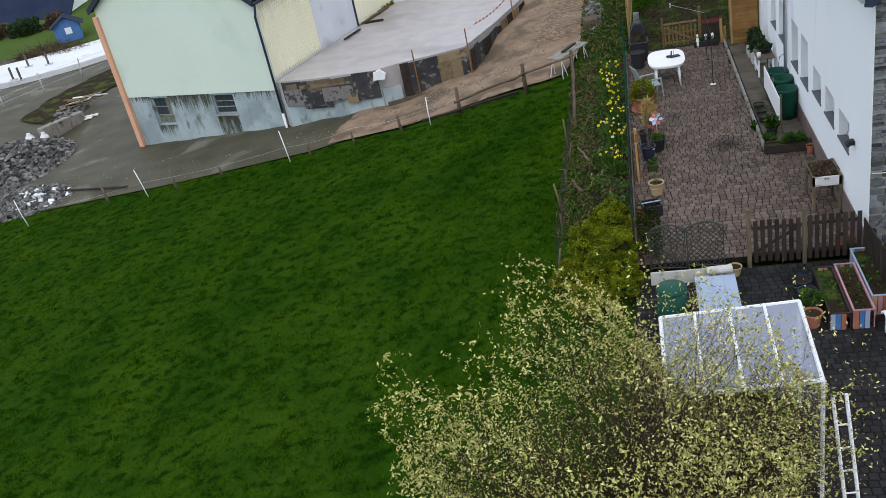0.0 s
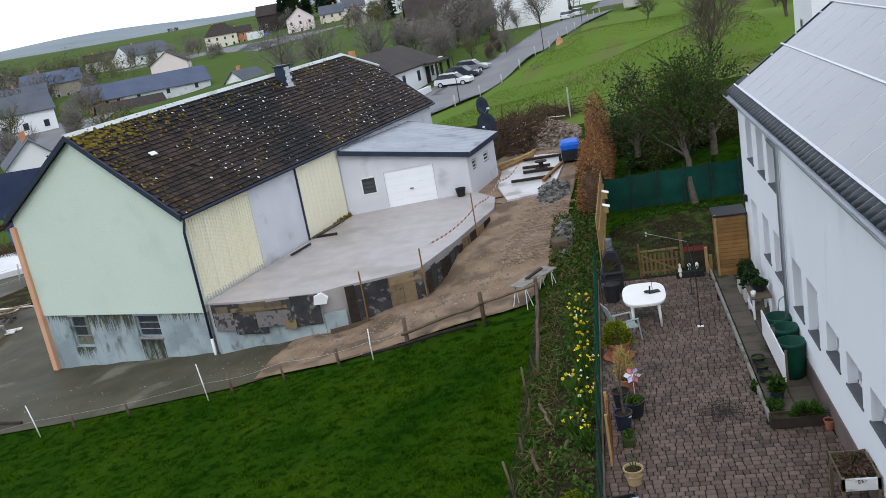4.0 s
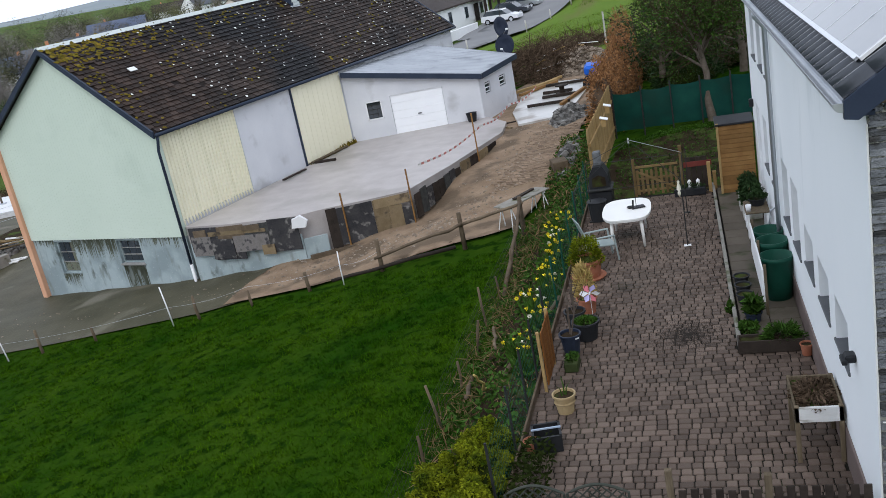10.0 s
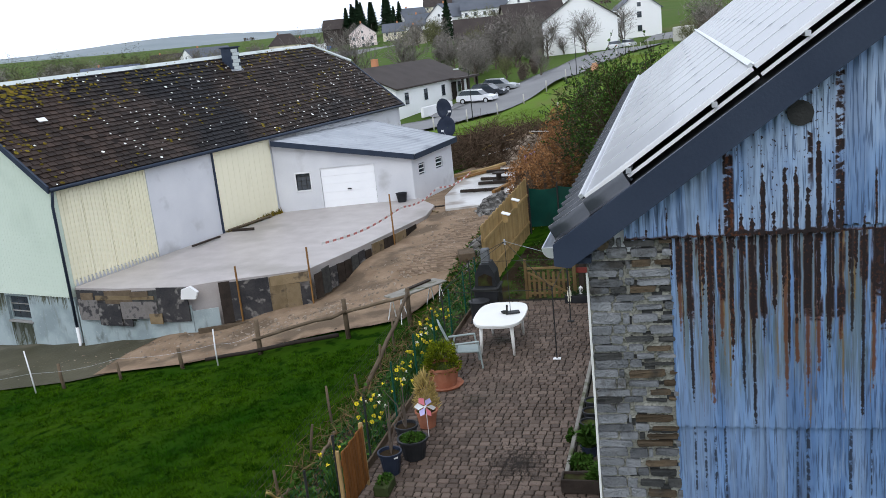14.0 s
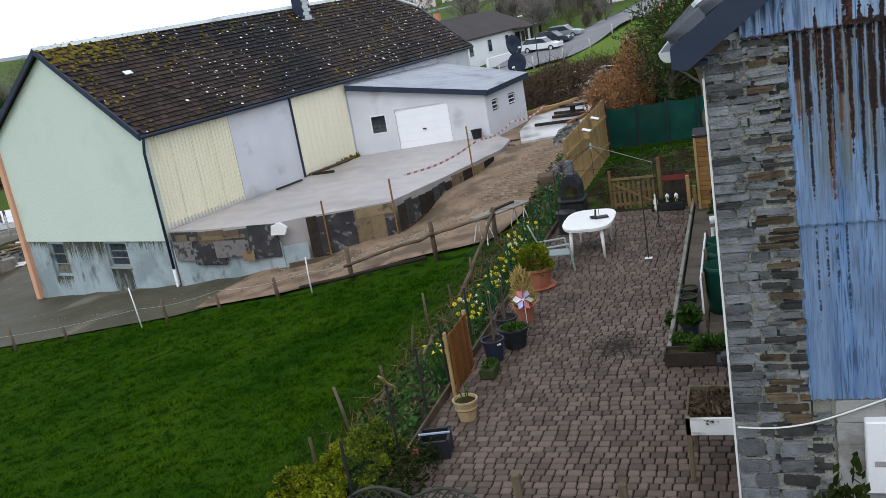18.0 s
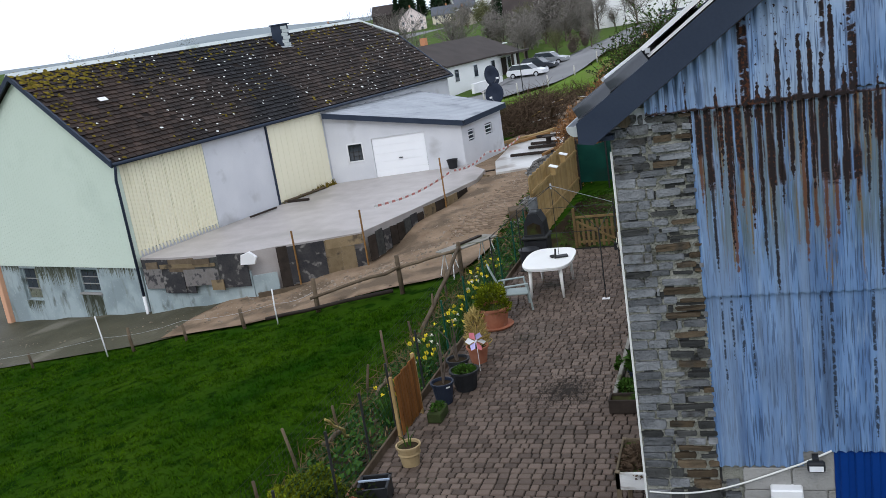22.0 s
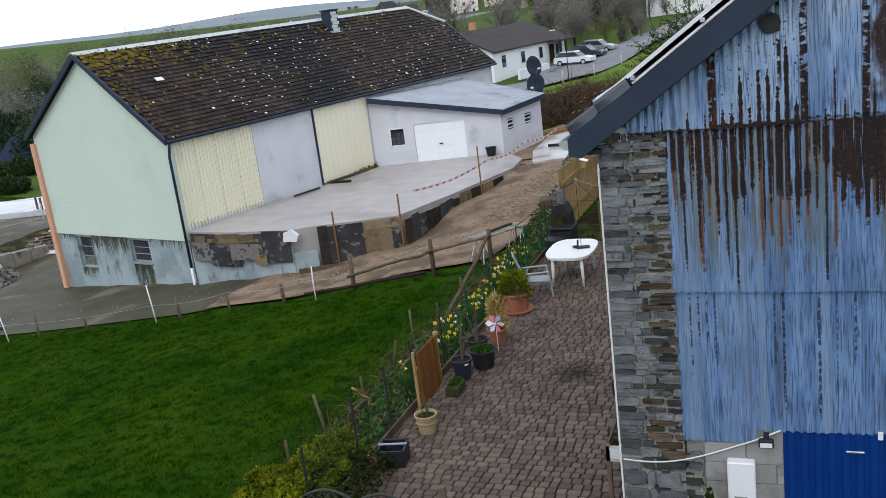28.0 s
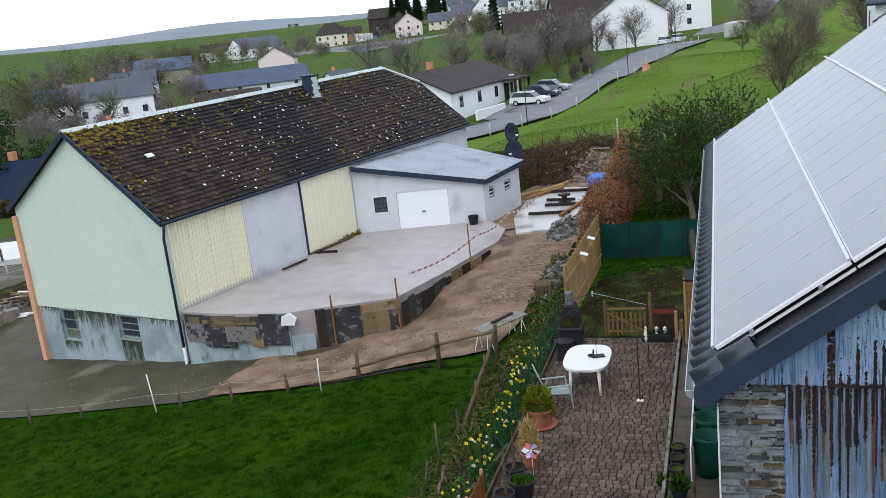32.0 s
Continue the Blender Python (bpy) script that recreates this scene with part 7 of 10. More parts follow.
def golden(x, y, rx, ry, rz, seed):
    t_ = thing("golden_conifer", "lumpy clipped golden-green conifer mound between lawn and terrace", "conifer", (x, y, lz(x, y)), 0, HG)
    q = random.Random(seed)
    pts = []
    for k in range(16):
        a, d = k * 2.4 + q.random(), 0.86 * math.sqrt((k + 0.3) / 16)
        h_ = rz * (1.0 - 0.62 * d * d) * q.uniform(0.70, 1.12)
        s_ = q.uniform(0.22, 0.36)
        cx, cy = rx * d * math.cos(a), ry * d * math.sin(a)
        # Dark cap under each leaf lump, stands in for shade between tiers.
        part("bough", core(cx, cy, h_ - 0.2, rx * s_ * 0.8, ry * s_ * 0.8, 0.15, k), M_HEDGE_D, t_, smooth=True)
        pts.append(lump(cx, cy, h_ - 0.21, rx * s_, ry * s_, 0.15, 800, seed * 20 + k, 0.35))
    pts.append(lump(0, 0, 0, rx * 0.97, ry * 0.97, rz * 0.66, 1300, seed, 0.3))
    part("foliage", leaf_cloud(np.concatenate(pts), 0.055, seed, 0.5, 0.42), M_HEDGE, t_)
    # Dark filling core: shade in the gaps put in as colour.
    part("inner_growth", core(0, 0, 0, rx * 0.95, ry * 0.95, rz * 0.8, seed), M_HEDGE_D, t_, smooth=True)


for k, (x, y, rx, ry, rz) in enumerate([(-0.95, 19.0, 0.5, 0.42, 0.7), (-1.45, 18.45, 0.5, 0.45, 0.8), (-0.8, 18.15, 0.45, 0.48, 0.98), (-1.3, 17.5, 0.6, 0.5, 1.08), (-1.75, 16.7, 0.5, 0.5, 0.95), (-0.75, 17.1, 0.45, 0.5, 0.95), (-1.15, 16.5, 0.5, 0.5, 0.9), (-0.7, 16.0, 0.42, 0.5, 0.75), (-1.35, 15.7, 0.55, 0.45, 0.7)]):
    golden(x, y, rx, ry, rz, 30 + k)

# ground cover and daffodils in the border
r_ = np.random.default_rng(9)
n = 8500
x, y = -2.2 + 1.75 * r_.random(n), 19.3 + 12.4 * r_.random(n)
dens = 0.5 + 0.5 * np.sin(y * 2.3 + x * 3) * np.sin(x * 5 + y)
kk = r_.random(n) < 0.25 + 0.75 * dens
x, y = x[kk], y[kk]
hgt = 0.05 + 0.22 * r_.random(len(x)) * (0.4 + 0.8 * dens[kk])
cut = int(len(x) * 0.72)
bp = np.stack([x, y, land(x, y) + hgt], -1)
tagged(solo("dead_border_leaves", leaf_cloud(bp[cut:], 0.10, 13, 0.5, 0.22), M_DRY, "withered brown leaves and stalks between the border plants", "plants", kind="stuff"))
tagged(solo("border_plants", leaf_cloud(bp[:cut], 0.12, 3, 0.3, 0.5), M_GREENS, "low mixed green leaves and weeds in the flower border", "plants", kind="stuff"))
n = 900
x, y = -2.35 + 0.9 * r_.random(n), 18.8 + 12.8 * r_.random(n)
tagged(solo("dry_stalks", leaf_cloud(np.stack([x, y, land(x, y) + 0.05 + 0.4 * r_.random(n)], -1), 0.36, 4, 0.7, 0.04), M_DRY, "dry brownish stalks along the wire fence", "dry grass", kind="stuff"))
for k, (x, y, n) in enumerate([(-0.95, 29.4, 7), (-1.05, 28.5, 8), (-0.9, 27.6, 9), (-0.8, 26.6, 5), (-0.85, 25.7, 8), (-0.7, 25.0, 7), (-0.95, 24.3, 9), (-0.75, 23.4, 6), (-0.95, 22.3, 5), (-0.7, 21.6, 3)]):
    z = lz(x, y)
    t_ = thing("daffodil_clump", "clump of yellow daffodils with upright green leaves in the border", "flowers", (x, y, z), 0, "daffodils in the border")
    rr = random.Random(60 + k)
    blades = G()
    for _ in range(46):
        a, q = rr.uniform(0, 6.28), rr.uniform(0, 0.2)
        bx_, by_ = q * math.cos(a), q * math.sin(a)
        hh, o = rr.uniform(0.28, 0.5), rr.uniform(0.05, 0.2)
        blades.add([(bx_ - 0.012, by_, 0), (bx_ + 0.012, by_, 0), (bx_ + o * math.cos(a) * 0.5 + 0.01, by_ + o * math.sin(a) * 0.5, hh * 0.7), (bx_ + o * math.cos(a), by_ + o * math.sin(a), hh)], [(0, 1, 2, 3)])
    tagged(part("leaf_tuft", blades, M_GREENS, t_), kind="stuff")
    for _ in range(max(4, int(n * 1.25))):
        a, q = rr.uniform(0, 6.28), rr.uniform(0.05, 0.33)
        fx, fy, fz = q * math.cos(a), q * math.sin(a), rr.uniform(0.42, 0.62)
        fl_ = part("flower", G().lathe([(0.007, 0.0), (0.048, -0.005), (0.014, 0.009), (0.021, 0.035), (0.016, 0.035), (0.007, 0.011)], 6), M_YELLOW if rr.random() > 0.12 else M_CREAMF, t_, m=pose(fx, fy, fz, rr.uniform(30, 90), 0, rr.uniform(90, 260)))
        part("stalk", G().tube([(fx * 0.5, fy * 0.5, 0), (fx, fy, fz)], 0.006, 4, False), M_GREENS, t_)

# ---- fences ----
def post(name, x, y, h_, r_, material, label, lean=(0, 0), group="", square=False):
    z = lz(x, y)
    g = G()
    if square:
        g.box((0, 0, h_ / 2 - 0.05), (r_ * 2, r_ * 2, h_ + 0.1), 0.008)
        m_ = pose(x, y, z, lean[0], lean[1], 0)
    else:
        rr = random.Random(int(x * 31 + y * 17))
        g.tube([(0, 0, -0.1), (rr.uniform(-0.02, 0.02), 0, h_ * 0.5), (rr.uniform(-0.03, 0.03), 0, h_)], [r_, r_ * 0.95, r_ * 0.85], 8)
        m_ = pose(x, y, z, lean[0], lean[1], 0)
    ob = solo(name, g, material, label, "post", not square, group)
    ob.matrix_basis = m_
    return ob


WP = "fence posts along the lawn edge"
for x, y, h_, la in ((-24.6, 29.0, 1.2, 8), (-19.1, 29.3, 1.2, 8), (-13.0, 29.55, 1.3, 4), (-7.55, 30.2, 1.05, 0)):
    post("electric_fence_post", x, y, h_, 0.022, M_WHITE, "white plastic electric fence post leaning in the grass", (0, -la), WP)
for x, y, h_, r_ in ((-21.0, 29.5, 0.85, 0.05), (-17.9, 29.5, 0.8, 0.05), (-15.9, 29.6, 0.5, 0.045), (-12.2, 29.75, 0.75, 0.05), (-10.5, 30.0, 0.5, 0.045), (-8.7, 30.3, 0.6, 0.06), (-6.49, 30.7, 0.98, 0.075), (-4.03, 31.1, 1.1, 0.075), (-2.3, 31.3, 1.15, 0.07)):
    post("fence_post", x, y, h_, r_, M_WOOD_H, "weathered round wooden fence post at the lawn edge", (0, -4 if h_ < 0.9 else 0), WP)
wire = G()
row_ = [(-24.6, 29.0), (-19.1, 29.3), (-13.0, 29.55), (-10.5, 30.0), (-7.55, 30.2), (-6.49, 30.7)]
for (xa, ya), (xb, yb) in zip(row_, row_[1:]):
    for hh in (0.62,):
        wire.tube([(lerp(xa, xb, k / 6), lerp(ya, yb, k / 6), lerp(lz(xa, ya), lz(xb, yb), k / 6) + hh - 0.1 * math.sin(math.pi * k / 6)) for k in range(7)], 0.003, 4, False)
solo("fence_wire", wire, M_ZINC, "thin pale fence wire sagging between posts", "wire")


def pole_rail(p, q, r0, r1, label, material=None):
    rr = random.Random(int(p[0] * 100))
    pts = [Vector(p).lerp(Vector(q), k / 6) + Vector((rr.uniform(-0.03, 0.03), rr.uniform(-0.03, 0.03), rr.uniform(-0.03, 0.03))) for k in range(7)]
    solo("rail", G().tube(pts, [lerp(r0, r1, k / 6) for k in range(7)], 7), material or M_WOOD_H, label, "rail", True, "rustic fence rails")


pole_rail((-6.6, 30.62, -0.72), (-3.95, 31.0, -0.1), 0.045, 0.05, "rough branch rail tied between fence posts")
pole_rail((-4.1, 31.02, -0.12), (-2.2, 31.2, 0.28), 0.05, 0.045, "rough branch rail tied between fence posts")
pole_rail((-2.24, 31.2, 0.34), (-2.1, 26.6, -0.66), 0.045, 0.06, "long rough pole leaning from the corner post into the border")
pole_rail((-7.9, 30.15, -1.1), (-4.3, 31.05, -0.78), 0.05, 0.06, "dark ground pole lying along the lawn edge", M_DARKW)
pole_rail((-1.45, 21.4, -0.3), (-1.35, 20.5, 0.5), 0.03, 0.02, "bare stick leaning in the border", M_STRAW)
pole_rail((-2.0, 22.6, -0.62), (-1.7, 20.9, -0.15), 0.045, 0.04, "broken pole lying in the border")
pole_rail((-1.9, 24.5, -0.5), (-1.55, 22.9, -0.2), 0.04, 0.03, "broken pole lying in the border")
pole_rail((-1.25, 21.9, -0.3), (-0.45, 24.6, 0.05), 0.05, 0.04, "log edging along the border")
for k, y in enumerate(np.arange(18.0, 31.0, 1.45)):
    x = -2.2 + 0.06 * math.sin(k * 2.1)
    post("fence_post", x, float(y), 0.6 + 0.16 * (k % 3), 0.03, M_WOOD_H, "thin weathered stake of the wire fence by the border", (4 * math.sin(k), 7 * math.cos(k * 1.7)), "stakes of the border fence")
mesh_g = G()
for y in np.arange(17.8, 31.2, 0.12):
    z = lz(-2.2, float(y))
    mesh_g.tube([(-2.2, float(y), z), (-2.2, float(y), z + 0.8)], 0.0022, 3, False)
for hh in np.arange(0.05, 0.85, 0.13):
    mesh_g.tube([(-2.2, float(y), lz(-2.2, float(y)) + float(hh)) for y in np.arange(17.8, 31.2, 1.2)], 0.0022, 3, False)
tagged(solo("wire_netting", mesh_g, M_IRON, "rusty wire netting between lawn and border", "wire netting", kind="stuff"))
gf = thing("garden_fence", "dark green metal post and wire fence along the terrace", "fence", (-0.42, 0, 0))
for y in (17.2, 18.7, 19.9, 21.0, 22.45, 24.0, 25.5, 27.0, 28.5, 30.0, 31.4):
    part("post", G().tube([(0, y, -0.4), (0, y, 1.18)], 0.02, 7), M_GREENP if y > 23 else M_IRON, gf)
g = G()
for y in np.arange(17.2, 31.4, 0.10):
    g.tube([(0, float(y), 0.02), (0, float(y), 1.1)], 0.0018, 3, False)
for hh in np.arange(0.05, 1.15, 0.10):
    g.tube([(0, 17.2, float(hh)), (0, 31.4, float(hh))], 0.0018, 3, False)
tagged(part("wire_mesh", g, M_GREENP, gf, "fine green wire mesh"), kind="stuff")
part("edging_board", G().box((0.03, 24.3, 0.03), (0.04, 14.0, 0.2), 0.006), M_WOOD_H, gf)
sc = thing("screen_panel", "orange-brown slatted wooden screen panel at the terrace edge", "screen", (-0.2, 20.72, 0), 0)
for k in range(9):
    part("slat", G().box((0, 0.06 + k * 0.105, 0.56), (0.022, 0.095, 0.95 - 0.02 * (k % 3)), 0.004), M_SCREEN, sc)
part("post", G().box((-0.04, -0.03, 0.5), (0.05, 0.05, 1.16), 0.006), M_PINE, sc, "pale square post")
part("post", G().box((-0.04, 1.0, 0.5), (0.06, 0.06, 1.1), 0.006), M_PINE, sc)
part("crossbar", G().box((-0.03, 0.48, 0.85), (0.03, 0.96, 0.06)), M_SCREEN, sc)

gate = thing("picket_gate", "dark brown slatted wooden gate between terrace and lower yard", "gate", (1.9, 16.5, -0.1))
for k in range(7):
    part("slat", G().box((0.07 + k * 0.135, 0, 0.52 + 0.02 * math.sin(k)), (0.085, 0.022, 0.95), 0.006), M_DARKW, gate)
for zz in (0.22, 0.82):
    part("rail", G().box((0.47, 0.025, zz), (0.95, 0.03, 0.07), 0.005), M_DARKW, gate)
part("brace", G().box((0.47, 0.025, 0.52), (1.05, 0.028, 0.06), 0.005, Matrix.Rotation(-0.56, 3, "Y")), M_DARKW, gate)
part("post", G().box((-0.06, 0, 0.6), (0.08, 0.08, 1.35), 0.008), M_WOOD, gate, "mossy square post")
fp = thing("picket_fence", "dark brown slatted fence panel beside the gate", "fence", (2.9, 16.52, -0.1))
for k in range(8):
    part("slat", G().box((0.1 + k * 0.13, 0, 0.52), (0.085, 0.022, 0.98), 0.006), M_DARKW, fp)
for zz in (0.22, 0.82):
    part("rail", G().box((0.52, 0.025, zz), (1.08, 0.03, 0.07), 0.005), M_DARKW, fp)
part("post", G().box((0.0, 0, 0.55), (0.08, 0.08, 1.25), 0.008), M_WOOD, fp)
rf_ = thing("board_fence", "dark weathered board fence by the gable corner", "fence", (4.12, 12.9, -0.15), 3)
for k in range(24):
    part("board", G().box((0, 0.07 + k * 0.142, 0.5 + 0.015 * math.sin(k * 3)), (0.022, 0.132, 1.05), 0.005), M_DARKW, rf_)
for zz in (0.25, 0.85):
    part("rail", G().box((0.03, 1.7, zz), (0.035, 3.4, 0.07)), M_DARKW, rf_)
for k in range(2):
    lt = thing("lattice_panel", "grey-green diamond lattice panel with an arched top", "trellis", (-0.12 + k * 0.76, 16.6, -0.1), 0, group="lattice panels")
    arch = lambda u: 0.92 + 0.12 * math.sin(math.pi * u / 0.72)
    part("frame", G().tube([(0, 0, 0), (0, 0, arch(0)), *[(u, 0, arch(u)) for u in np.linspace(0.06, 0.66, 8)], (0.72, 0, arch(0.72)), (0.72, 0, 0), (0, 0, 0.05)], 0.018, 6), M_LATT, lt)
    for s in (-1, 1):
        for c in np.arange(-0.9, 1.65, 0.115):
            seg = [(float(u), float(c + s * u + (0.72 if s < 0 else 0))) for u in np.linspace(0, 0.72, 13)]
            seg = [(u, v) for u, v in seg if 0.02 < v < arch(u)]
            if len(seg) > 1:
                part("lath", G().tube([(seg[0][0], 0.008 * s, seg[0][1]), (seg[-1][0], 0.008 * s, seg[-1][1])], 0.010, 4), M_LATT, lt)

# timber board fence and green netting at the back of the garden
bf = thing("timber_fence", "new yellow-brown vertical board fence along the track", "fence", (0, 0, 0))
for k in range(47):
    t_ = k / 46
    x, y = lerp(-0.25, -0.02, t_), lerp(31.8, 38.0, t_)
    part("board", G().box((x, y, lerp(0.98, 1.12, t_) + 0.02 * math.sin(k * 1.9)), (0.024, 0.125, 1.86), 0.006), M_PINE, bf)
for zz in (0.6, 1.5):
    part("rail", G().box((-0.09, 34.9, zz), (0.045, 6.2, 0.08), 0, Matrix.Rotation(-0.036, 3, "Z")), M_PINE, bf)
for y, z in ((33.6, 1.95), (35.3, 2.0)):
    bh = thing("nest_box", "small pale wooden nest box on the board fence", "nest box", (0.02, y, z - 0.25), group="nest boxes")
    part("body", G().box((0.06, 0, 0), (0.14, 0.18, 0.22), 0.006), M_PINE, bh)
    part("roof", G().box((0.07, 0, 0.13), (0.24, 0.26, 0.025), 0.004, Matrix.Rotation(0.3, 3, "Y")), M_WHITE, bh, "white sloping lid")
nf = thing("netting_fence", "dark green privacy netting fence across the back garden", "fence", (0, 0, 0))
for k in range(8):
    xa, xb = 0.05 + k * 0.95, 0.05 + (k + 1) * 0.95
    ya, yb = 38.05 - 0.07 * k, 38.05 - 0.07 * (k + 1)
    g = G()
    for i in range(9):
        for j in range(5):
            u = i / 8
            g.v.append((lerp(xa, xb, u), lerp(ya, yb, u) + 0.05 * math.sin(math.pi * u) * math.cos(j + k), lerp(0.42, 1.72 - 0.06 * math.sin(math.pi * u), j / 4) + 0.035 * k))
    g.f = [(i * 5 + j, (i + 1) * 5 + j, (i + 1) * 5 + j + 1, i * 5 + j + 1) for i in range(8) for j in range(4)]
    part("net_panel", g, M_NET, nf, smooth=True)
    part("post", G().tube([(xa, ya - 0.05, 0.2), (xa, ya - 0.05, 1.85 + 0.035 * k)], 0.028, 6), M_IRON, nf)

# beech hedge, apple tree, back thicket, meadow trees
r_ = np.random.default_rng(21)
for k in range(7):
    y = 40.0 + k * 1.7
    shrub("beech_hedge_plant", -0.35 + 0.05 * k, y, lz(-0.3, y), 0.75, 1.1, 2.3 + 0.17 * k, 4200, 0.085, M_BEECH, "beech hedge bush holding dry brown leaves beside the track", 70 + k, M_BRUSH, "hedge", "beech hedge along the track")
bare_tree(3.2, 37.75, 0.42, 5.6, 36, "gnarled old apple tree with dense bare twigs and first green leaves", (13, 10, 8), 0.85, 0.15, M_SALLOW, 11000, M_GREENS, 0.085, start=0.55, up=0.30, lean=-0.06, rmin=0.006)
bare_tree(4.6, 43.0, 1.0, 5.0, 33, "tangled bare orchard tree with ivy-green twigs", (11, 8, 6), 1.0, 0.16, M_TWIG_D, 6000, M_DARKG, 0.1, start=0.2, up=0.2, rmin=0.008)
bare_tree(1.6, 45.5, 0.8, 4.4, 35, "tangled bare orchard tree with mossy twigs", (11, 8, 6), 1.0, 0.15, M_TWIG_D, 5200, M_DARKG, 0.1, start=0.15, up=0.2, rmin=0.008)
bare_tree(8.4, 75.0, 1.2, 6.8, 37, "tall bare many-stemmed meadow tree", (16, 10, 9), 0.72, 0.13, M_TWIG, start=0.04, up=0.42, rmin=0.010)
bare_tree(15.7, 84.0, 2.7, 6.5, 39, "bare young meadow tree", (12, 8, 7), 0.6, 0.16, M_TWIG, start=0.15, up=0.5, rmin=0.011)
for k, (x, y, rx, rz_) in enumerate([(6.4, 40.0, 1.4, 1.2), (8.0, 43.0, 2.0, 1.6), (2.6, 46.5, 1.7, 1.5), (5.5, 47.0, 2.0, 1.7), (1.2, 51.0, 1.4, 1.8), (9.5, 50.0, 2.4, 2.0), (3.6, 51.5, 2.0, 1.6), (7.0, 54.0, 2.4, 1.7)]):
    shrub("bramble", x, y, lz(x, y), rx, rx, rz_, 4200, 0.11, (M_DARKG, M_BRUSH)[k % 2], "tangled dark bramble thicket behind the netting", 90 + k, M_HEDGE_D, "bramble", "bramble thicket")
n = 5200
x, y = 0.2 + 4.0 * r_.random(n), 31.9 + 5.6 * r_.random(n)
tagged(solo("garden_weeds", leaf_cloud(np.stack([x, y, land(x, y) + 0.04 + 0.10 * r_.random(n) ** 2], -1), 0.085, 8, 0.4, 0.4), M_GREENS, "low dark weeds in the kitchen garden", "plants", kind="stuff"))
n = 9000
x, y = -2.1 + 1.75 * r_.random(n), 31.5 + 8.5 * r_.random(n)
bw = np.stack([x, y, land(x, y) + 0.03 + 0.22 * r_.random(n) ** 2], -1)
tagged(solo("bank_dry_grass", leaf_cloud(bw[6600:], 0.15, 19, 0.5, 0.25), M_DRY, "withered brown grass and leaves on the bank by the track", "plants", kind="stuff"))
tagged(solo("bank_weeds", leaf_cloud(bw[:6600], 0.13, 18, 0.4, 0.35), M_GREENS, "rough green grass and weeds on the bank by the track", "plants", kind="stuff"))

# ---- the terrace ----
tb = thing("garden_table", "white plastic oval garden table on the paved terrace", "table", (0.85, 28.03, 0))
oval = [(0.56 * math.copysign(abs(math.cos(a)) ** 0.55, math.cos(a)), 0.83 * math.copysign(abs(math.sin(a)) ** 0.7, math.sin(a))) for a in np.linspace(0, 2 * math.pi, 40, endpoint=False)]
part("tabletop", G().prism(oval, 0.70, 0.735, lambda u, v, w: (u, v, w)).prism([(u * 0.97, v * 0.97) for u, v in oval], 0.66, 0.70, lambda u, v, w: (u, v, w)), M_PLASTIC, tb)
for sx in (-1, 1):
    for sy in (-1, 1):
        part("leg", G().tube([(sx * 0.33, sy * 0.60, 0.68), (sx * 0.36, sy * 0.66, 0.0)], [0.045, 0.03], 8), M_PLASTIC, tb, smooth=True)
pl = thing("umbrella_holder", "dark metal parasol stub with a folded cloth on the table", "parasol", (1.0, 27.95, 0.735))
part("stub", G().tube([(0, 0, 0), (0.02, 0, 0.22)], 0.022, 8), M_IRON, pl)
part("cloth", G().box((0.12, 0.1, 0.02), (0.3, 0.2, 0.03), 0.012, Matrix.Rotation(0.3, 3, "Z")), M_DARK, pl)
part("bowl", G().lathe([(0.05, 0), (0.09, 0.04), (0.08, 0.04), (0.03, 0.01)], 12, (-0.06, 0.1, 0.0)), M_IRON, pl)

pv = thing("pavilion_frame", "bare thin metal frame of a garden pavilion over the table", "pavilion frame", (0, 0, 0))
PC = [(2.15, 27.14), (2.19, 29.56), (-0.15, 29.6), (-0.2, 27.1)]
for i, (x, y) in enumerate(PC):
    part("leg", G().tube([(x, y, 0), (x, y, 1.55)], 0.014, 6), M_IRON, pv)
    part("foot", G().box((x, y, 0.01), (0.16, 0.1, 0.02), 0.004), M_WHITE if i == 0 else M_IRON, pv)
    xb, yb = PC[(i + 1) % 4]
    part("eaves_rail", G().tube([(x, y, 1.52), (xb, yb, 1.52)], 0.006, 5), M_IRON, pv)
    part("rafter", G().tube([(x, y, 1.55), (1.08, 28.0 + (y - 28.3) * 0.02, 2.37)], 0.0065, 5), M_IRON if i != 1 else M_PFRAME, pv)
part("hub", G().tube([(1.08, 28.0, 2.3), (1.08, 28.0, 2.42)], 0.02, 8), M_PFRAME, pv)
part("centre_pole", G().tube([(1.08, 28.0, 0.74), (1.08, 28.0, 2.3)], 0.007, 6), M_IRON, pv)
part("banner_pole", G().tube([(2.28, 28.7, 1.1), (2.29, 28.7, 1.85)], 0.010, 6), M_IRON, pv)

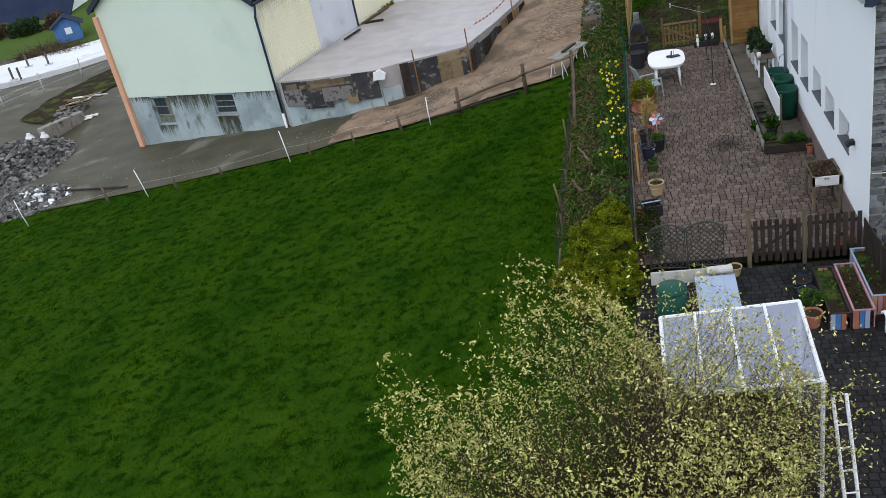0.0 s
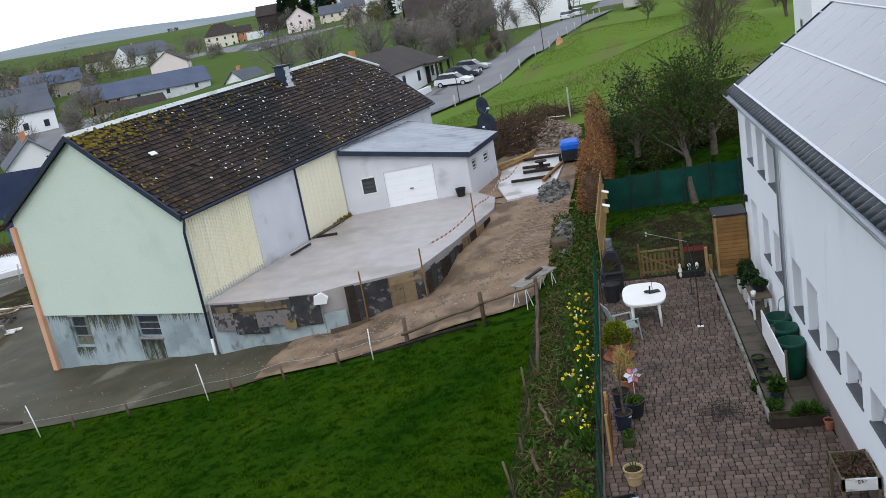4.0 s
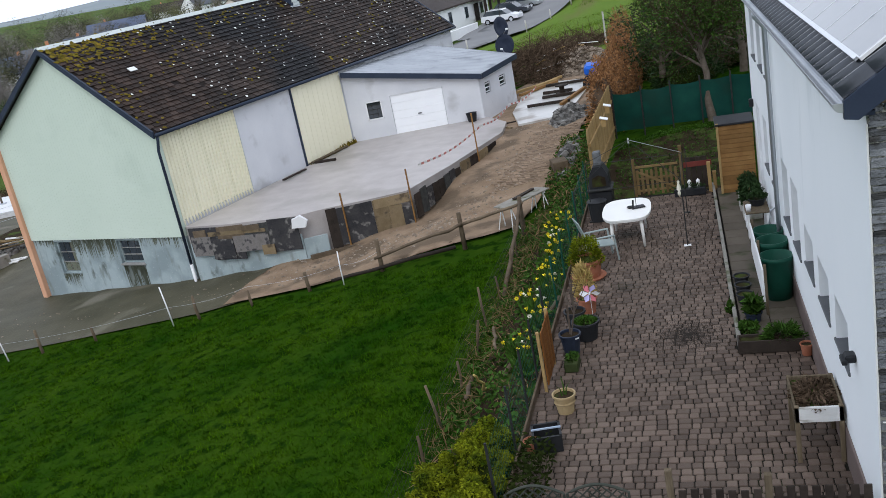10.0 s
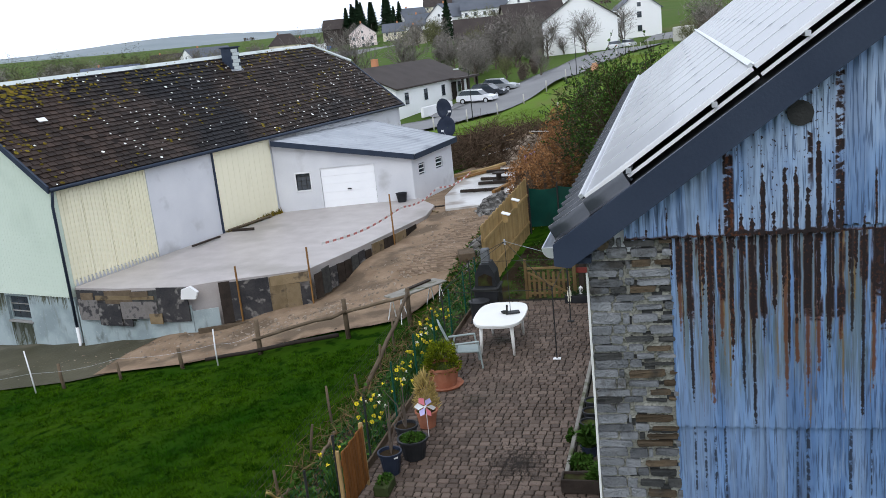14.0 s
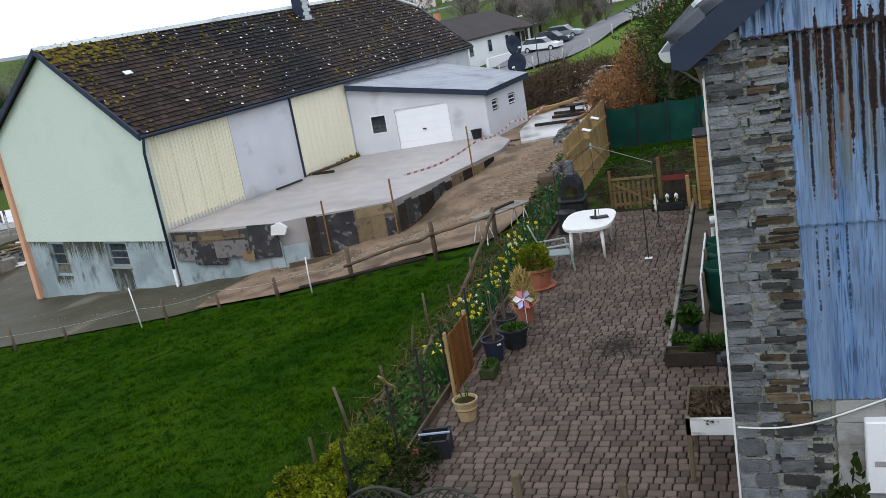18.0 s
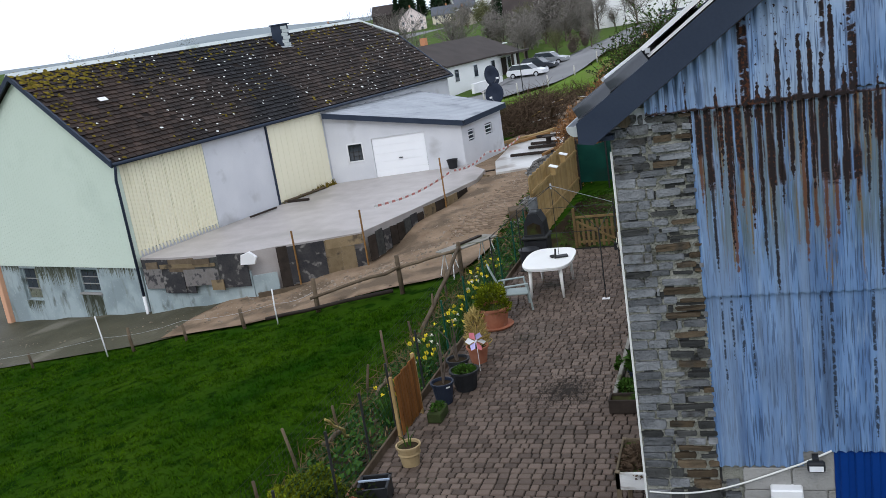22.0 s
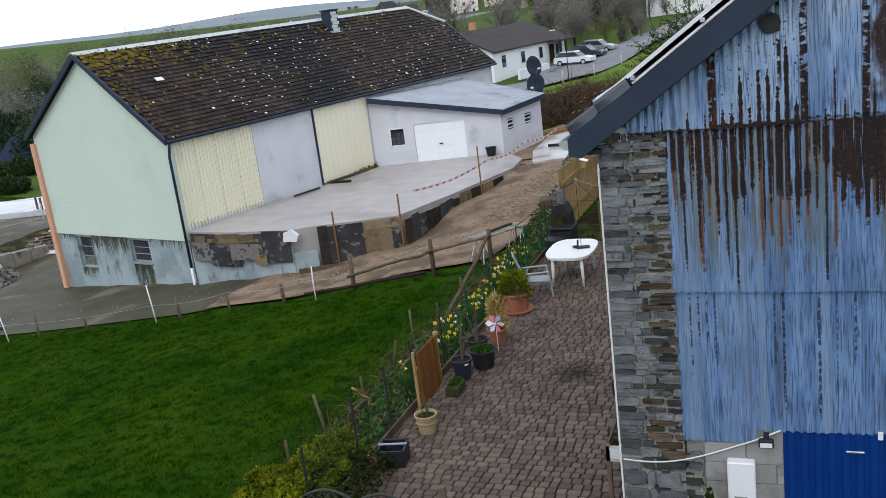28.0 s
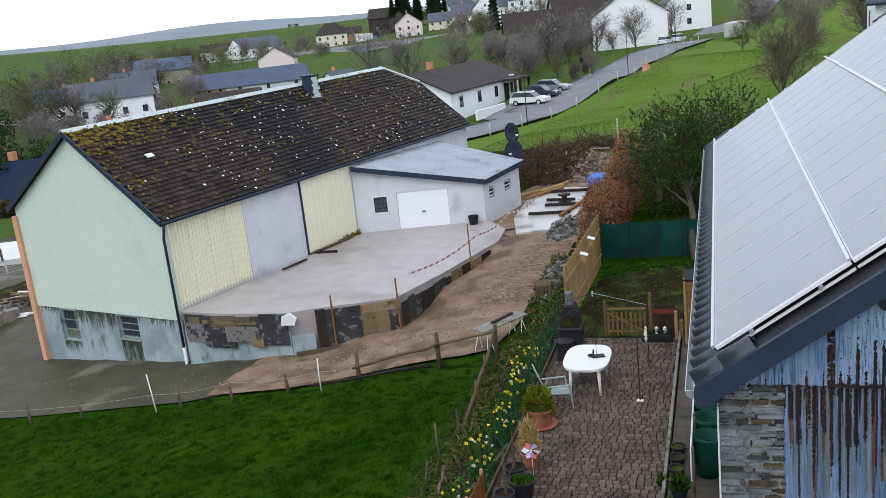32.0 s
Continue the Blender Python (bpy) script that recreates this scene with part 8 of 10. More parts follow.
chm = thing("garden_chair", "grey-green plastic reclining garden chair facing the table", "chair", (0.22, 26.75, 0), 20)
part("back", G().box((-0.31, 0, 0.68), (0.02, 0.5, 0.76), 0.008, Matrix.Rotation(-0.36, 3, "Y")), M_CHAIR, chm)
part("seat", G().box((0.12, 0, 0.38), (0.5, 0.46, 0.035), 0.012, Matrix.Rotation(0.08, 3, "Y")), M_CHAIR, chm)
for k in range(6):
    part("back_slat", G().box((-0.3, -0.2 + k * 0.08, 0.68), (0.025, 0.06, 0.74), 0.008, Matrix.Rotation(-0.36, 3, "Y")), M_CHAIR, chm)
for s in (-1, 1):
    part("armrest", G().box((0.05, s * 0.27, 0.6), (0.58, 0.06, 0.03), 0.01), M_CHAIR, chm)
    part("leg", G().tube([(0.32, s * 0.25, 0.6), (0.38, s * 0.25, 0)], 0.022, 6), M_CHAIR, chm)
    part("leg", G().tube([(-0.1, s * 0.25, 0.6), (-0.32, s * 0.25, 0)], 0.022, 6), M_CHAIR, chm)


def pot(name, x, y, r_, h_, material, label, z=0.0, rim=True, soil=True, group=""):
    t_ = thing(name, label, "plant pot", (x, y, z), 0, group)
    prof = [(r_ * 0.72, 0.0), (r_ * 0.95, h_ * 0.88), (r_ * (1.06 if rim else 0.97), h_ * 0.9), (r_ * (1.06 if rim else 1.0), h_), (r_ * 0.93, h_), (r_ * 0.88, h_ * 0.86)]
    part("body", G().lathe([(0.001, 0.0)] + prof, 22), material, t_, smooth=False)
    if soil:
        part("soil", G().lathe([(r_ * 0.9, h_ * 0.87), (r_ * 0.4, h_ * 0.9), (0.001, h_ * 0.9)], 18), M_SOIL, t_)
    return t_


def stems(t_, z, n, h_, material, seed, spread_=0.5):
    rr = random.Random(seed)
    for _ in range(n):
        a = rr.uniform(0, 6.28)
        o = rr.uniform(0.1, spread_)
        part("stem", G().tube([(0.03 * math.cos(a), 0.03 * math.sin(a), z), (o * 0.4 * math.cos(a), o * 0.4 * math.sin(a), z + h_ * 0.5), (o * math.cos(a + 0.3), o * math.sin(a + 0.3), z + h_ * rr.uniform(0.75, 1.1))], [0.012, 0.009, 0.004], 5), material, t_)


t_ = pot("glazed_pot", 0.16, 20.0, 0.178, 0.32, M_TAN, "tan glazed plant pot with a thick rim on the paving")
part("band", G().lathe([(0.158, 0.17), (0.171, 0.185), (0.163, 0.21)], 22), M_TAN, t_)
stems(t_, 0.27, 4, 0.3, M_GREENS, 3, 0.15)
t_ = pot("plant_pot", 0.05, 22.1, 0.19, 0.38, M_NAVY, "dark navy plastic tub with bare rose stems")
stems(t_, 0.33, 6, 0.95, M_TWIG, 4, 0.5)
part("tag", G().box((0.14, -0.125, 0.33), (0.07, 0.01, 0.04), 0, Matrix.Rotation(0.7, 3, "Z")), M_WHITE, t_, "white plant tag")
t_ = pot("plant_pot", 0.28, 22.65, 0.25, 0.36, M_DARK, "black plastic tub full of low green leaves")
part("foliage", leaf_cloud(lump(0, 0, 0.32, 0.21, 0.21, 0.1, 500, 5), 0.07, 5), M_GREENS, t_)
t_ = pot("plant_pot", 0.04, 23.1, 0.2, 0.38, M_DARK, "black plastic tub with bare twigs")
stems(t_, 0.33, 5, 0.8, M_TWIG, 6, 0.4)
t_ = pot("plant_pot", 0.20, 23.85, 0.2, 0.32, M_TERRA, "small terracotta pot with dry yellow grass")
part("foliage", leaf_cloud(lump(-0.05, 0.2, 0.3, 0.2, 0.25, 0.65, 900, 7), 0.16, 7, 1.2, 0.12), M_STRAW, t_, "dry yellow ornamental grass")
t_ = pot("plant_pot", 0.05, 25.75, 0.34, 0.44, M_TERRA, "large terracotta pot with a yellow-green shrub")
part("foliage", leaf_cloud(lump(0, 0, 0.42, 0.36, 0.36, 0.52, 3000, 8), 0.07, 8, 0.7, 0.3), M_HEDGE, t_, "bushy yellow-green foliage")
part("saucer", G().lathe([(0.001, 0.0), (0.36, 0.0), (0.39, 0.04), (0.36, 0.035), (0.001, 0.015)], 22), M_TERRA, t_)
t_ = thing("pinwheel", "pink, white and lilac toy pinwheel on a thin stick", "pinwheel", (0.33, 23.42, 0))
part("stick", G().tube([(0, 0, 0), (0, 0, 0.58)], 0.006, 5), M_WHITE, t_)
for k in range(6):
    a = k * math.pi / 3
    part("petal", G().add([(0.02 * math.cos(a), -0.02, 0.58 + 0.02 * math.sin(a)), (0.15 * math.cos(a - 0.45), -0.02, 0.58 + 0.15 * math.sin(a - 0.45)), (0.2 * math.cos(a), -0.045, 0.58 + 0.2 * math.sin(a)), (0.13 * math.cos(a + 0.4), -0.06, 0.58 + 0.13 * math.sin(a + 0.4))], [(0, 1, 2, 3)]), (M_WHITE, M_LILAC, M_PINK)[k % 3], t_)
part("hub", G().tube([(0, 0.01, 0.58), (0, -0.07, 0.58)], 0.018, 8), M_WHITE, t_)
t_ = thing("plant_trough", "small mossy green plastic trough with weeds", "trough", (0.12, 21.5, 0))
part("body", G().box((0, 0, 0.09), (0.24, 0.42, 0.18), 0.02), M_MOSSY, t_)
part("foliage", leaf_cloud(lump(0, 0, 0.17, 0.11, 0.19, 0.09, 160, 9), 0.07, 9), M_GREENS, t_)
cr = thing("plastic_crate", "black plastic crate holding flower pots", "crate", (0.0, 19.0, 0), 12)
for s in (-1, 1):
    part("side", G().box((s * 0.2, 0, 0.13), (0.02, 0.42, 0.26), 0.004).box((s * 0.2, 0, 0.26), (0.035, 0.44, 0.025)), M_DARK, cr)
    part("side", G().box((0, s * 0.2, 0.13), (0.40, 0.02, 0.26), 0.004).box((0, s * 0.2, 0.26), (0.42, 0.035, 0.025)), M_DARK, cr)
part("bottom", G().box((0, 0, 0.02), (0.4, 0.4, 0.02)), M_DARK, cr)
part("handle_bar", G().box((0, 0.02, 0.285), (0.44, 0.03, 0.02)), M_SHEETB, cr)
pot("plant_pot", -0.22, 18.85, 0.11, 0.2, M_TERRA, "small orange terracotta pot beside the crate")
n = 900
x, y = -0.35 + 0.5 * r_.random(n), 16.8 + 2.0 * r_.random(n)
tagged(solo("corner_weeds", leaf_cloud(np.stack([x, y, 0.05 + 0.35 * r_.random(n)], -1), 0.09, 28, 0.4, 0.4), M_HEDGE_D, "dry shrubby weeds behind the lattice", "plants", kind="stuff"))

pb = thing("raised_planter", "weathered white wooden planter box on tall legs beside the house", "planter", (0, 0, 0))
X0, X1, Y0, Y1 = 3.38, 3.97, 18.36, 19.24
for a, b, c, d_ in ((X0, X1, Y0, Y0 + 0.03), (X0, X1, Y1 - 0.03, Y1), (X0, X0 + 0.03, Y0, Y1), (X1 - 0.03, X1, Y0, Y1)):
    part("side", G().box(((a + b) / 2, (c + d_) / 2, 0.70), (b - a, d_ - c, 0.22), 0.006), M_WORN if c == Y0 and d_ < Y1 else M_WOOD, pb)
part("soil", G().box(((X0 + X1) / 2, (Y0 + Y1) / 2, 0.7), (X1 - X0 - 0.06, Y1 - Y0 - 0.06, 0.12)), M_SOIL, pb)
part("dead_leaves", leaf_cloud(lump((X0 + X1) / 2, (Y0 + Y1) / 2, 0.76, 0.29, 0.45, 0.07, 1300, 12), 0.07, 12), M_BRUSH, pb, "withered brown and green leaves")
for x in (X0 + 0.03, X1 - 0.03):
    for y in (Y0 + 0.03, Y1 - 0.03):
        part("leg", G().box((x, y, 0.4), (0.06, 0.06, 0.84), 0.006), M_WOOD, pb)

tr = thing("plant_trough", "dark wooden trough with green herbs at the end of the path", "trough", (3.38, 21.72, 0))
part("box", G().box((0, -0.13, 0.12), (1.02, 0.03, 0.22), 0.006).box((0, 0.13, 0.12), (1.02, 0.03, 0.22), 0.006).box((-0.5, 0, 0.12), (0.03, 0.26, 0.22), 0.006).box((0.5, 0, 0.12), (0.03, 0.26, 0.22), 0.006), M_DARKW, tr)
part("soil", G().box((0, 0, 0.13), (0.98, 0.24, 0.12)), M_SOIL, tr)
part("foliage", leaf_cloud(np.concatenate([lump(0.2, 0.05, 0.2, 0.32, 0.2, 0.22, 900, 14)]), 0.11, 14, 0.6, 0.25), M_GREENS, tr, "green strappy herb leaves")
pot("plant_pot", 3.90, 21.45, 0.10, 0.2, M_TERRA, "small terracotta pot against the plinth")
for k, (x, y, m_) in enumerate([(3.12, 23.6, M_DARK), (3.12, 24.05, M_DARK), (3.12, 24.5, M_DARK), (3.2, 22.75, M_NAVY)]):
    t_ = pot("plant_pot", x, y, 0.15, 0.22, m_, "small dark pot on the path slabs", 0.02, group="small pots on the path")
    if k == 3:
        part("foliage", leaf_cloud(lump(0, 0, 0.25, 0.14, 0.14, 0.3, 160, 40), 0.2, 40, 0.6, 0.4), M_GREENS, t_, "broad green leaves")
shrub("herb_clump", 3.08, 22.45, 0.03, 0.2, 0.3, 0.16, 700, 0.07, M_GREENS, "green herb clump growing by the kerb", 41, M_HEDGE_D, "herb")
shrub("herb_clump", 2.84, 23.35, 0.0, 0.08, 0.11, 0.2, 200, 0.07, M_GREENS, "small weed tuft growing out of the kerb", 42, M_HEDGE_D, "herb")
wb = thing("board_screen", "white painted board screening the water barrels", "panel", (3.42, 22.95, 0))
part("board", G().box((0, 1.3, 0.62), (0.03, 2.6, 0.62), 0.005), M_WHITE, wb)
for y in (0.04, 1.3, 2.56):
    part("post", G().box((0.04, y, 0.5), (0.05, 0.05, 1.0), 0.005), M_WOOD, wb)
for k, (y, h_) in enumerate(((23.75, 0.86), (24.42, 0.92), (25.2, 0.86))):
    b_ = thing("water_barrel", "dark green plastic rain barrel against the house wall", "barrel", (3.72, y, 0.02), 0, "rain barrels")
    part("body", G().lathe([(0.001, 0), (0.23, 0.0), (0.27, h_ * 0.4), (0.285, h_ * 0.9), (0.30, h_ * 0.92), (0.30, h_), (0.275, h_), (0.265, h_ * 0.4), (0.001, h_ * 0.38)], 24), M_GREENP, b_, smooth=True)
    part("water", G().lathe([(0.268, h_ * 0.72), (0.001, h_ * 0.72)], 20), M_PANE, b_, "dark rainwater")
part("hose", G().tube([(0.05, 0.2, 0.9), (0.1, 0.25, 1.15), (0.22, 0.3, 1.2), (0.27, 0.3, 1.0)], 0.02, 6), M_ZINC, b_, smooth=True)
st = thing("side_table", "weathered pale wooden side table with potted plants on it", "table", (3.68, 27.5, 0))
part("tabletop", G().box((0, 0, 0.62), (0.5, 0.9, 0.035), 0.008), M_WOOD, st)
for sx in (-1, 1):
    for sy in (-1, 1):
        part("leg", G().box((sx * 0.2, sy * 0.38, 0.3), (0.05, 0.05, 0.6)), M_WHITE, st)
part("shelf_board", G().box((-0.22, 0, 0.3), (0.03, 0.8, 0.1)), M_WHITE, st)
t_ = pot("bonsai_pot", 3.72, 27.6, 0.19, 0.16, M_DARK, "low dark bowl with a small round conifer", 0.64)
part("foliage", leaf_cloud(lump(0, 0, 0.14, 0.2, 0.2, 0.2, 700, 43), 0.06, 43), M_DARKG, t_)
solo("white_cup", G().lathe([(0.001, 0), (0.05, 0), (0.065, 0.14), (0.055, 0.14), (0.001, 0.02)], 12, (3.5, 27.2, 0.64)), M_WHITE, "small white jug on the side table", "jug", True)
solo("garden_bag", G().lathe([(0.001, 0), (0.2, 0.02), (0.22, 0.15), (0.12, 0.32), (0.001, 0.36)], 10, (3.75, 26.6, 0.02)), M_NAVY, "dark blue bag standing by the wall", "bag", True)
for k, (y, s) in enumerate(((28.6, 0.28), (29.3, 0.32))):
    t_ = thing("planter_box", "square pale grey planter with a small evergreen by the wall", "planter", (3.66, y, 0.02), 0, "planters by the wall")
    part("box", G().box((0, 0, 0.2), (s * 1.5, s * 1.7, 0.4), 0.02), M_KERB, t_)
    part("foliage", leaf_cloud(lump(0, 0, 0.4, 0.26, 0.26, 0.5, 1100, 50 + k), 0.08, 50 + k), M_DARKG, t_)
shd = thing("tool_cabinet", "tall honey-coloured timber garden cabinet with black felt lid", "cabinet", (3.12, 30.7, 0.02))
for k in range(15):
    part("board", G().box((0.41, 0.0, 0.07 + k * 0.118), (0.84, 0.024, 0.112), 0.006), M_TIMB, shd)
    part("board", G().box((0.0, 0.38, 0.07 + k * 0.118), (0.024, 0.74, 0.112), 0.006), M_TIMB, shd)
part("back", G().box((0.43, 0.4, 0.88), (0.78, 0.7, 1.74)), M_TIMB, shd)
part("roof", G().box((0.4, 0.36, 1.84), (0.94, 0.86, 0.05), 0.01, Matrix.Rotation(0.05, 3, "X")), M_DARK, shd, "black felt lid")
part("corner_post", G().box((-0.02, -0.02, 0.93), (0.06, 0.05, 1.86), 0.005), M_PINE, shd)

bq = thing("barbecue", "black stone garden barbecue with a grey chimney hood", "barbecue", (0.06, 30.55, 0))
part("base", G().box((0, 0, 0.3), (0.60, 0.6, 0.6), 0.03), M_DARK, bq)
part("shelf", G().box((0, -0.02, 0.64), (0.66, 0.7, 0.07), 0.02), M_IRON, bq)
part("hearth", G().prism([(-0.27, 0.67), (0.27, 0.67), (0.24, 1.02), (0.12, 1.25), (-0.12, 1.25), (-0.24, 1.02)], -0.25, 0.28, lambda u, v, w: (u, w, v)), M_DARK, bq)
part("opening", G().prism([(-0.18, 0.72), (0.18, 0.72), (0.17, 0.95), (0, 1.03), (-0.17, 0.95)], -0.262, -0.255, lambda u, v, w: (u, w, v)), M_SOIL, bq)
part("chimney", G().box((0, 0.02, 1.42), (0.20, 0.22, 0.36), 0.02), M_STONE, bq, "grey concrete chimney")
solo("black_bin", G().lathe([(0.001, 0), (0.2, 0), (0.24, 0.5), (0.26, 0.52), (0.24, 0.53), (0.001, 0.56)], 14, (0.0, 29.7, 0)), M_DARK, "black lidded bin beside the barbecue", "bin")
pg = thing("pallet_gate", "rustic pale gate made from pallet wood at the garden entrance", "gate", (0.92, 31.35, 0.05))
for k in range(9):
    part("slat", G().box((0.06 + k * 0.125, 0, 0.36 + 0.03 * math.sin(k * 2)), (0.07, 0.022, 0.68), 0.005), M_PALLET, pg)
for zz in (0.12, 0.45, 0.78):
    part("rail", G().box((0.55, 0.02, zz), (1.15, 0.03, 0.06), 0.004), M_PALLET, pg)
part("brace", G().box((0.55, -0.02, 0.4), (1.15, 0.025, 0.06), 0.004, Matrix.Rotation(0.5, 3, "Y")), M_PALLET, pg)
part("post", G().box((1.22, 0.0, 0.6), (0.09, 0.09, 1.3), 0.008), M_PALLET, pg)
part("post", G().box((-0.02, 0.0, 0.5), (0.07, 0.07, 1.05), 0.008), M_PALLET, pg)
db = thing("dark_board", "dark red-brown boards closing the gap beside the cabinet", "boards", (2.18, 31.4, 0))
for k in range(4):
    part("board", G().box((0.12 + k * 0.14, 0, 0.5), (0.13, 0.025, 0.85), 0.005), M_DARKW, db)
part("crossbar", G().box((0.35, -0.02, 0.74), (0.75, 0.02, 0.14), 0.005), M_RED, db)
for x in (2.82, 2.95):
    post("gate_post", x, 31.2 + (x - 2.8), 1.25 if x < 2.9 else 0.95, 0.045, M_PINE, "square pine gate post at the garden entrance", square=True)
solo("garden_ornament", G().lathe([(0.001, 0), (0.06, 0), (0.075, 0.12), (0.05, 0.28), (0.025, 0.36), (0.035, 0.42), (0.001, 0.46)], 12, (2.02, 31.0, 0)), M_CREAMF, "pale bottle-shaped garden ornament on the paving", "ornament", True)
for k, x in enumerate((2.3, 2.52)):
    solo("garden_lantern", G().lathe([(0.001, 0), (0.05, 0), (0.05, 0.02), (0.035, 0.05), (0.05, 0.12), (0.05, 0.2), (0.001, 0.25)], 10, (x, 31.12, 0.16)).tube([(x, 31.12, 0), (x, 31.12, 0.17)], 0.01, 5), M_WHITE, "small white garden light on a stake", "garden light", group="garden lights")
tr2 = thing("plant_trough", "dark trough of bedding plants at the end of the terrace", "trough", (2.3, 31.05, 0))
part("box", G().box((0, 0, 0.1), (0.8, 0.22, 0.2), 0.02), M_DARK, tr2)
part("foliage", leaf_cloud(lump(0, 0, 0.2, 0.38, 0.12, 0.12, 300, 55), 0.06, 55), M_DARKG, tr2)

# sawhorse table on the bank, stone-edge scraps
sw = thing("trestle_table", "makeshift board table on white trestles beside the track", "trestle table", (-2.48, 32.7, lz(-2.5, 32.7)), 59)
part("tabletop", G().box((0, 0, 0.74), (1.95, 0.55, 0.04), 0.008), M_EDGING, sw)
part("plank", G().box((0.2, 0.1, 0.79), (1.0, 0.12, 0.05), 0.006, Matrix.Rotation(0.1, 3, "Z")), M_DARKW, sw)
for x in (-0.75, 0.75):
    t2 = part("trestle", G().box((x, 0, 0.69), (0.06, 0.5, 0.05)), M_WHITE, sw)
    for s in (-1, 1):
        for q in (-1, 1):
            part("leg", G().tube([(x, s * 0.18, 0.68), (x + q * 0.16, s * 0.28, -0.02)], 0.016, 5), M_WHITE, t2)
solo("old_crate", G().box((-1.75, 36.1, lz(-1.75, 36.1) + 0.2), (0.5, 0.7, 0.45), 0.02, Matrix.Rotation(0.3, 3, "Z")), M_WOOD_H, "weathered brown crate on the bank by the track", "crate")
van = thing("blue_container", "blue covered trailer parked beside the beech hedge", "trailer", (-1.55, 50.6, lz(-1.55, 50.6)), 4)
part("body", G().box((0, 0, 0.45), (0.95, 1.4, 0.5), 0.04), M_DARK, van)
part("cover", G().box((0, 0, 0.9), (1.0, 1.5, 0.45), 0.12), M_TARP, van, "bright blue tarpaulin cover")
for s in (-1, 1):
    part("wheel", G().tube([(s * 0.5, 0, 0.23), (s * 0.64, 0, 0.23)], 0.24, 16), M_TYRE, van)

# ---- the lower yard, seen at the start ----
LOW = -0.15
gh = thing("greenhouse", "low home-made greenhouse with a clouded plastic roof and white frame", "greenhouse", (0, 0, LOW))
ghc = [(-0.02, 11.95, 1.95), (2.05, 12.15, 1.95), (1.93, 9.75, 2.3), (-0.02, 9.55, 2.3)]
for k in range(4):
    a0, a1 = Vector(ghc[0]).lerp(Vector(ghc[1]), k / 4), Vector(ghc[0]).lerp(Vector(ghc[1]), (k + 1) / 4)
    b0, b1 = Vector(ghc[3]).lerp(Vector(ghc[2]), k / 4), Vector(ghc[3]).lerp(Vector(ghc[2]), (k + 1) / 4)
    g = G()
    for i in range(7):
        for j in range(2):
            u = i / 6
            p = a0.lerp(b0, u) if j == 0 else a1.lerp(b1, u)
            g.v.append((p.x, p.y, p.z - 0.02 * math.sin(math.pi * u)))
    g.f = [(2 * i, 2 * i + 1, 2 * i + 3, 2 * i + 2) for i in range(6)]
    pn = part("roof_panel", g, M_POLY, gh, "clouded plastic sheet", True)
    if k:
        part("rafter", G().tube([a0 + Vector((0, 0, 0.02)), b0 + Vector((0, 0, 0.02))], 0.025, 5), M_WHITE, gh)
for i in range(4):
    a, b = Vector(ghc[i]), Vector(ghc[(i + 1) % 4])
    part("edge_rail", G().tube([a, b], 0.03, 6), M_WHITE, gh)
    part("post", G().tube([a, Vector((a.x, a.y, 0))], 0.03, 6), M_WHITE, gh)
    if i != 2:
        part("side_panel", G().quad(tuple(a), tuple(b), (b.x, b.y, 0.0), (a.x, a.y, 0.0)), M_POLY, gh)
part("bench", G().box((1.0, 11.0, 0.75), (1.7, 0.6, 0.04)), M_WOOD, gh)
part("plants", leaf_cloud(lump(1.0, 11.0, 0.78, 0.8, 0.3, 0.35, 900, 61), 0.1, 61), M_GREENS, gh)
cf = thing("cold_frame", "pale blue corrugated sheet covering a cold frame", "cold frame", (1.02, 14.1, LOW))
g = G()
for i in range(29):
    x = -0.36 + i * 0.72 / 28
    for y in (-0.78, 0.70):
        g.v.append((x, y, 0.86 + 0.05 * y + (0.022 if i % 9 == 1 else 0.0)))
g.f = [(2 * i, 2 * i + 2, 2 * i + 3, 2 * i + 1) for i in range(28)]
part("lid", g, M_SHEETB, cf, "ribbed pale blue plastic lid", True)
part("frame", G().box((0, 0, 0.4), (0.7, 1.0, 0.78), 0.01), M_WOOD, cf)
solo("white_board", G().box((0.62, 15.0, 0.66), (1.5, 0.03, 0.28), 0.005).tube([(0.9, 14.93, 0.78), (1.35, 14.93, 0.8)], 0.08, 12).box((0.0, 15.0, 0.2), (0.05, 0.05, 0.8)).box((1.3, 15.0, 0.2), (0.05, 0.05, 0.8)), M_KERB, "weathered white board with a rolled sheet on top", "board")
wbt = thing("water_butt", "green plastic water butt with a domed lid", "water butt", (0.22, 14.3, LOW))
part("body", G().lathe([(0.001, 0), (0.24, 0), (0.29, 0.5), (0.26, 0.98), (0.001, 0.98)], 22), M_GREENP, wbt, smooth=True)
part("lid", G().lathe([(0.275, 0.98), (0.275, 1.03), (0.2, 1.06), (0.001, 1.07)], 22), M_GREENP, wbt, smooth=True)
ld = thing("ladder", "white two-part step ladder leaning by the greenhouse", "ladder", (2.08, 9.5, LOW), 8)
for x, y0, y1 in ((0, -0.5, 0.25), (0.17, -0.5, 0.25)):
    part("rail", G().tube([(x, y0, 0), (x, y1, 2.05)], 0.025, 6), M_WHITE, ld)
for k in range(6):
    t_ = (k + 0.7) / 7
    part("rung", G().tube([(0, lerp(-0.5, 0.25, t_), 2.05 * t_), (0.17, lerp(-0.5, 0.25, t_), 2.05 * t_)], 0.012, 6), M_WHITE, ld)
RB = [M_SKYB, M_TERRA, M_ROSE, M_SHEETB, M_GREENS, M_TERRA, M_SKYB, M_TAN]


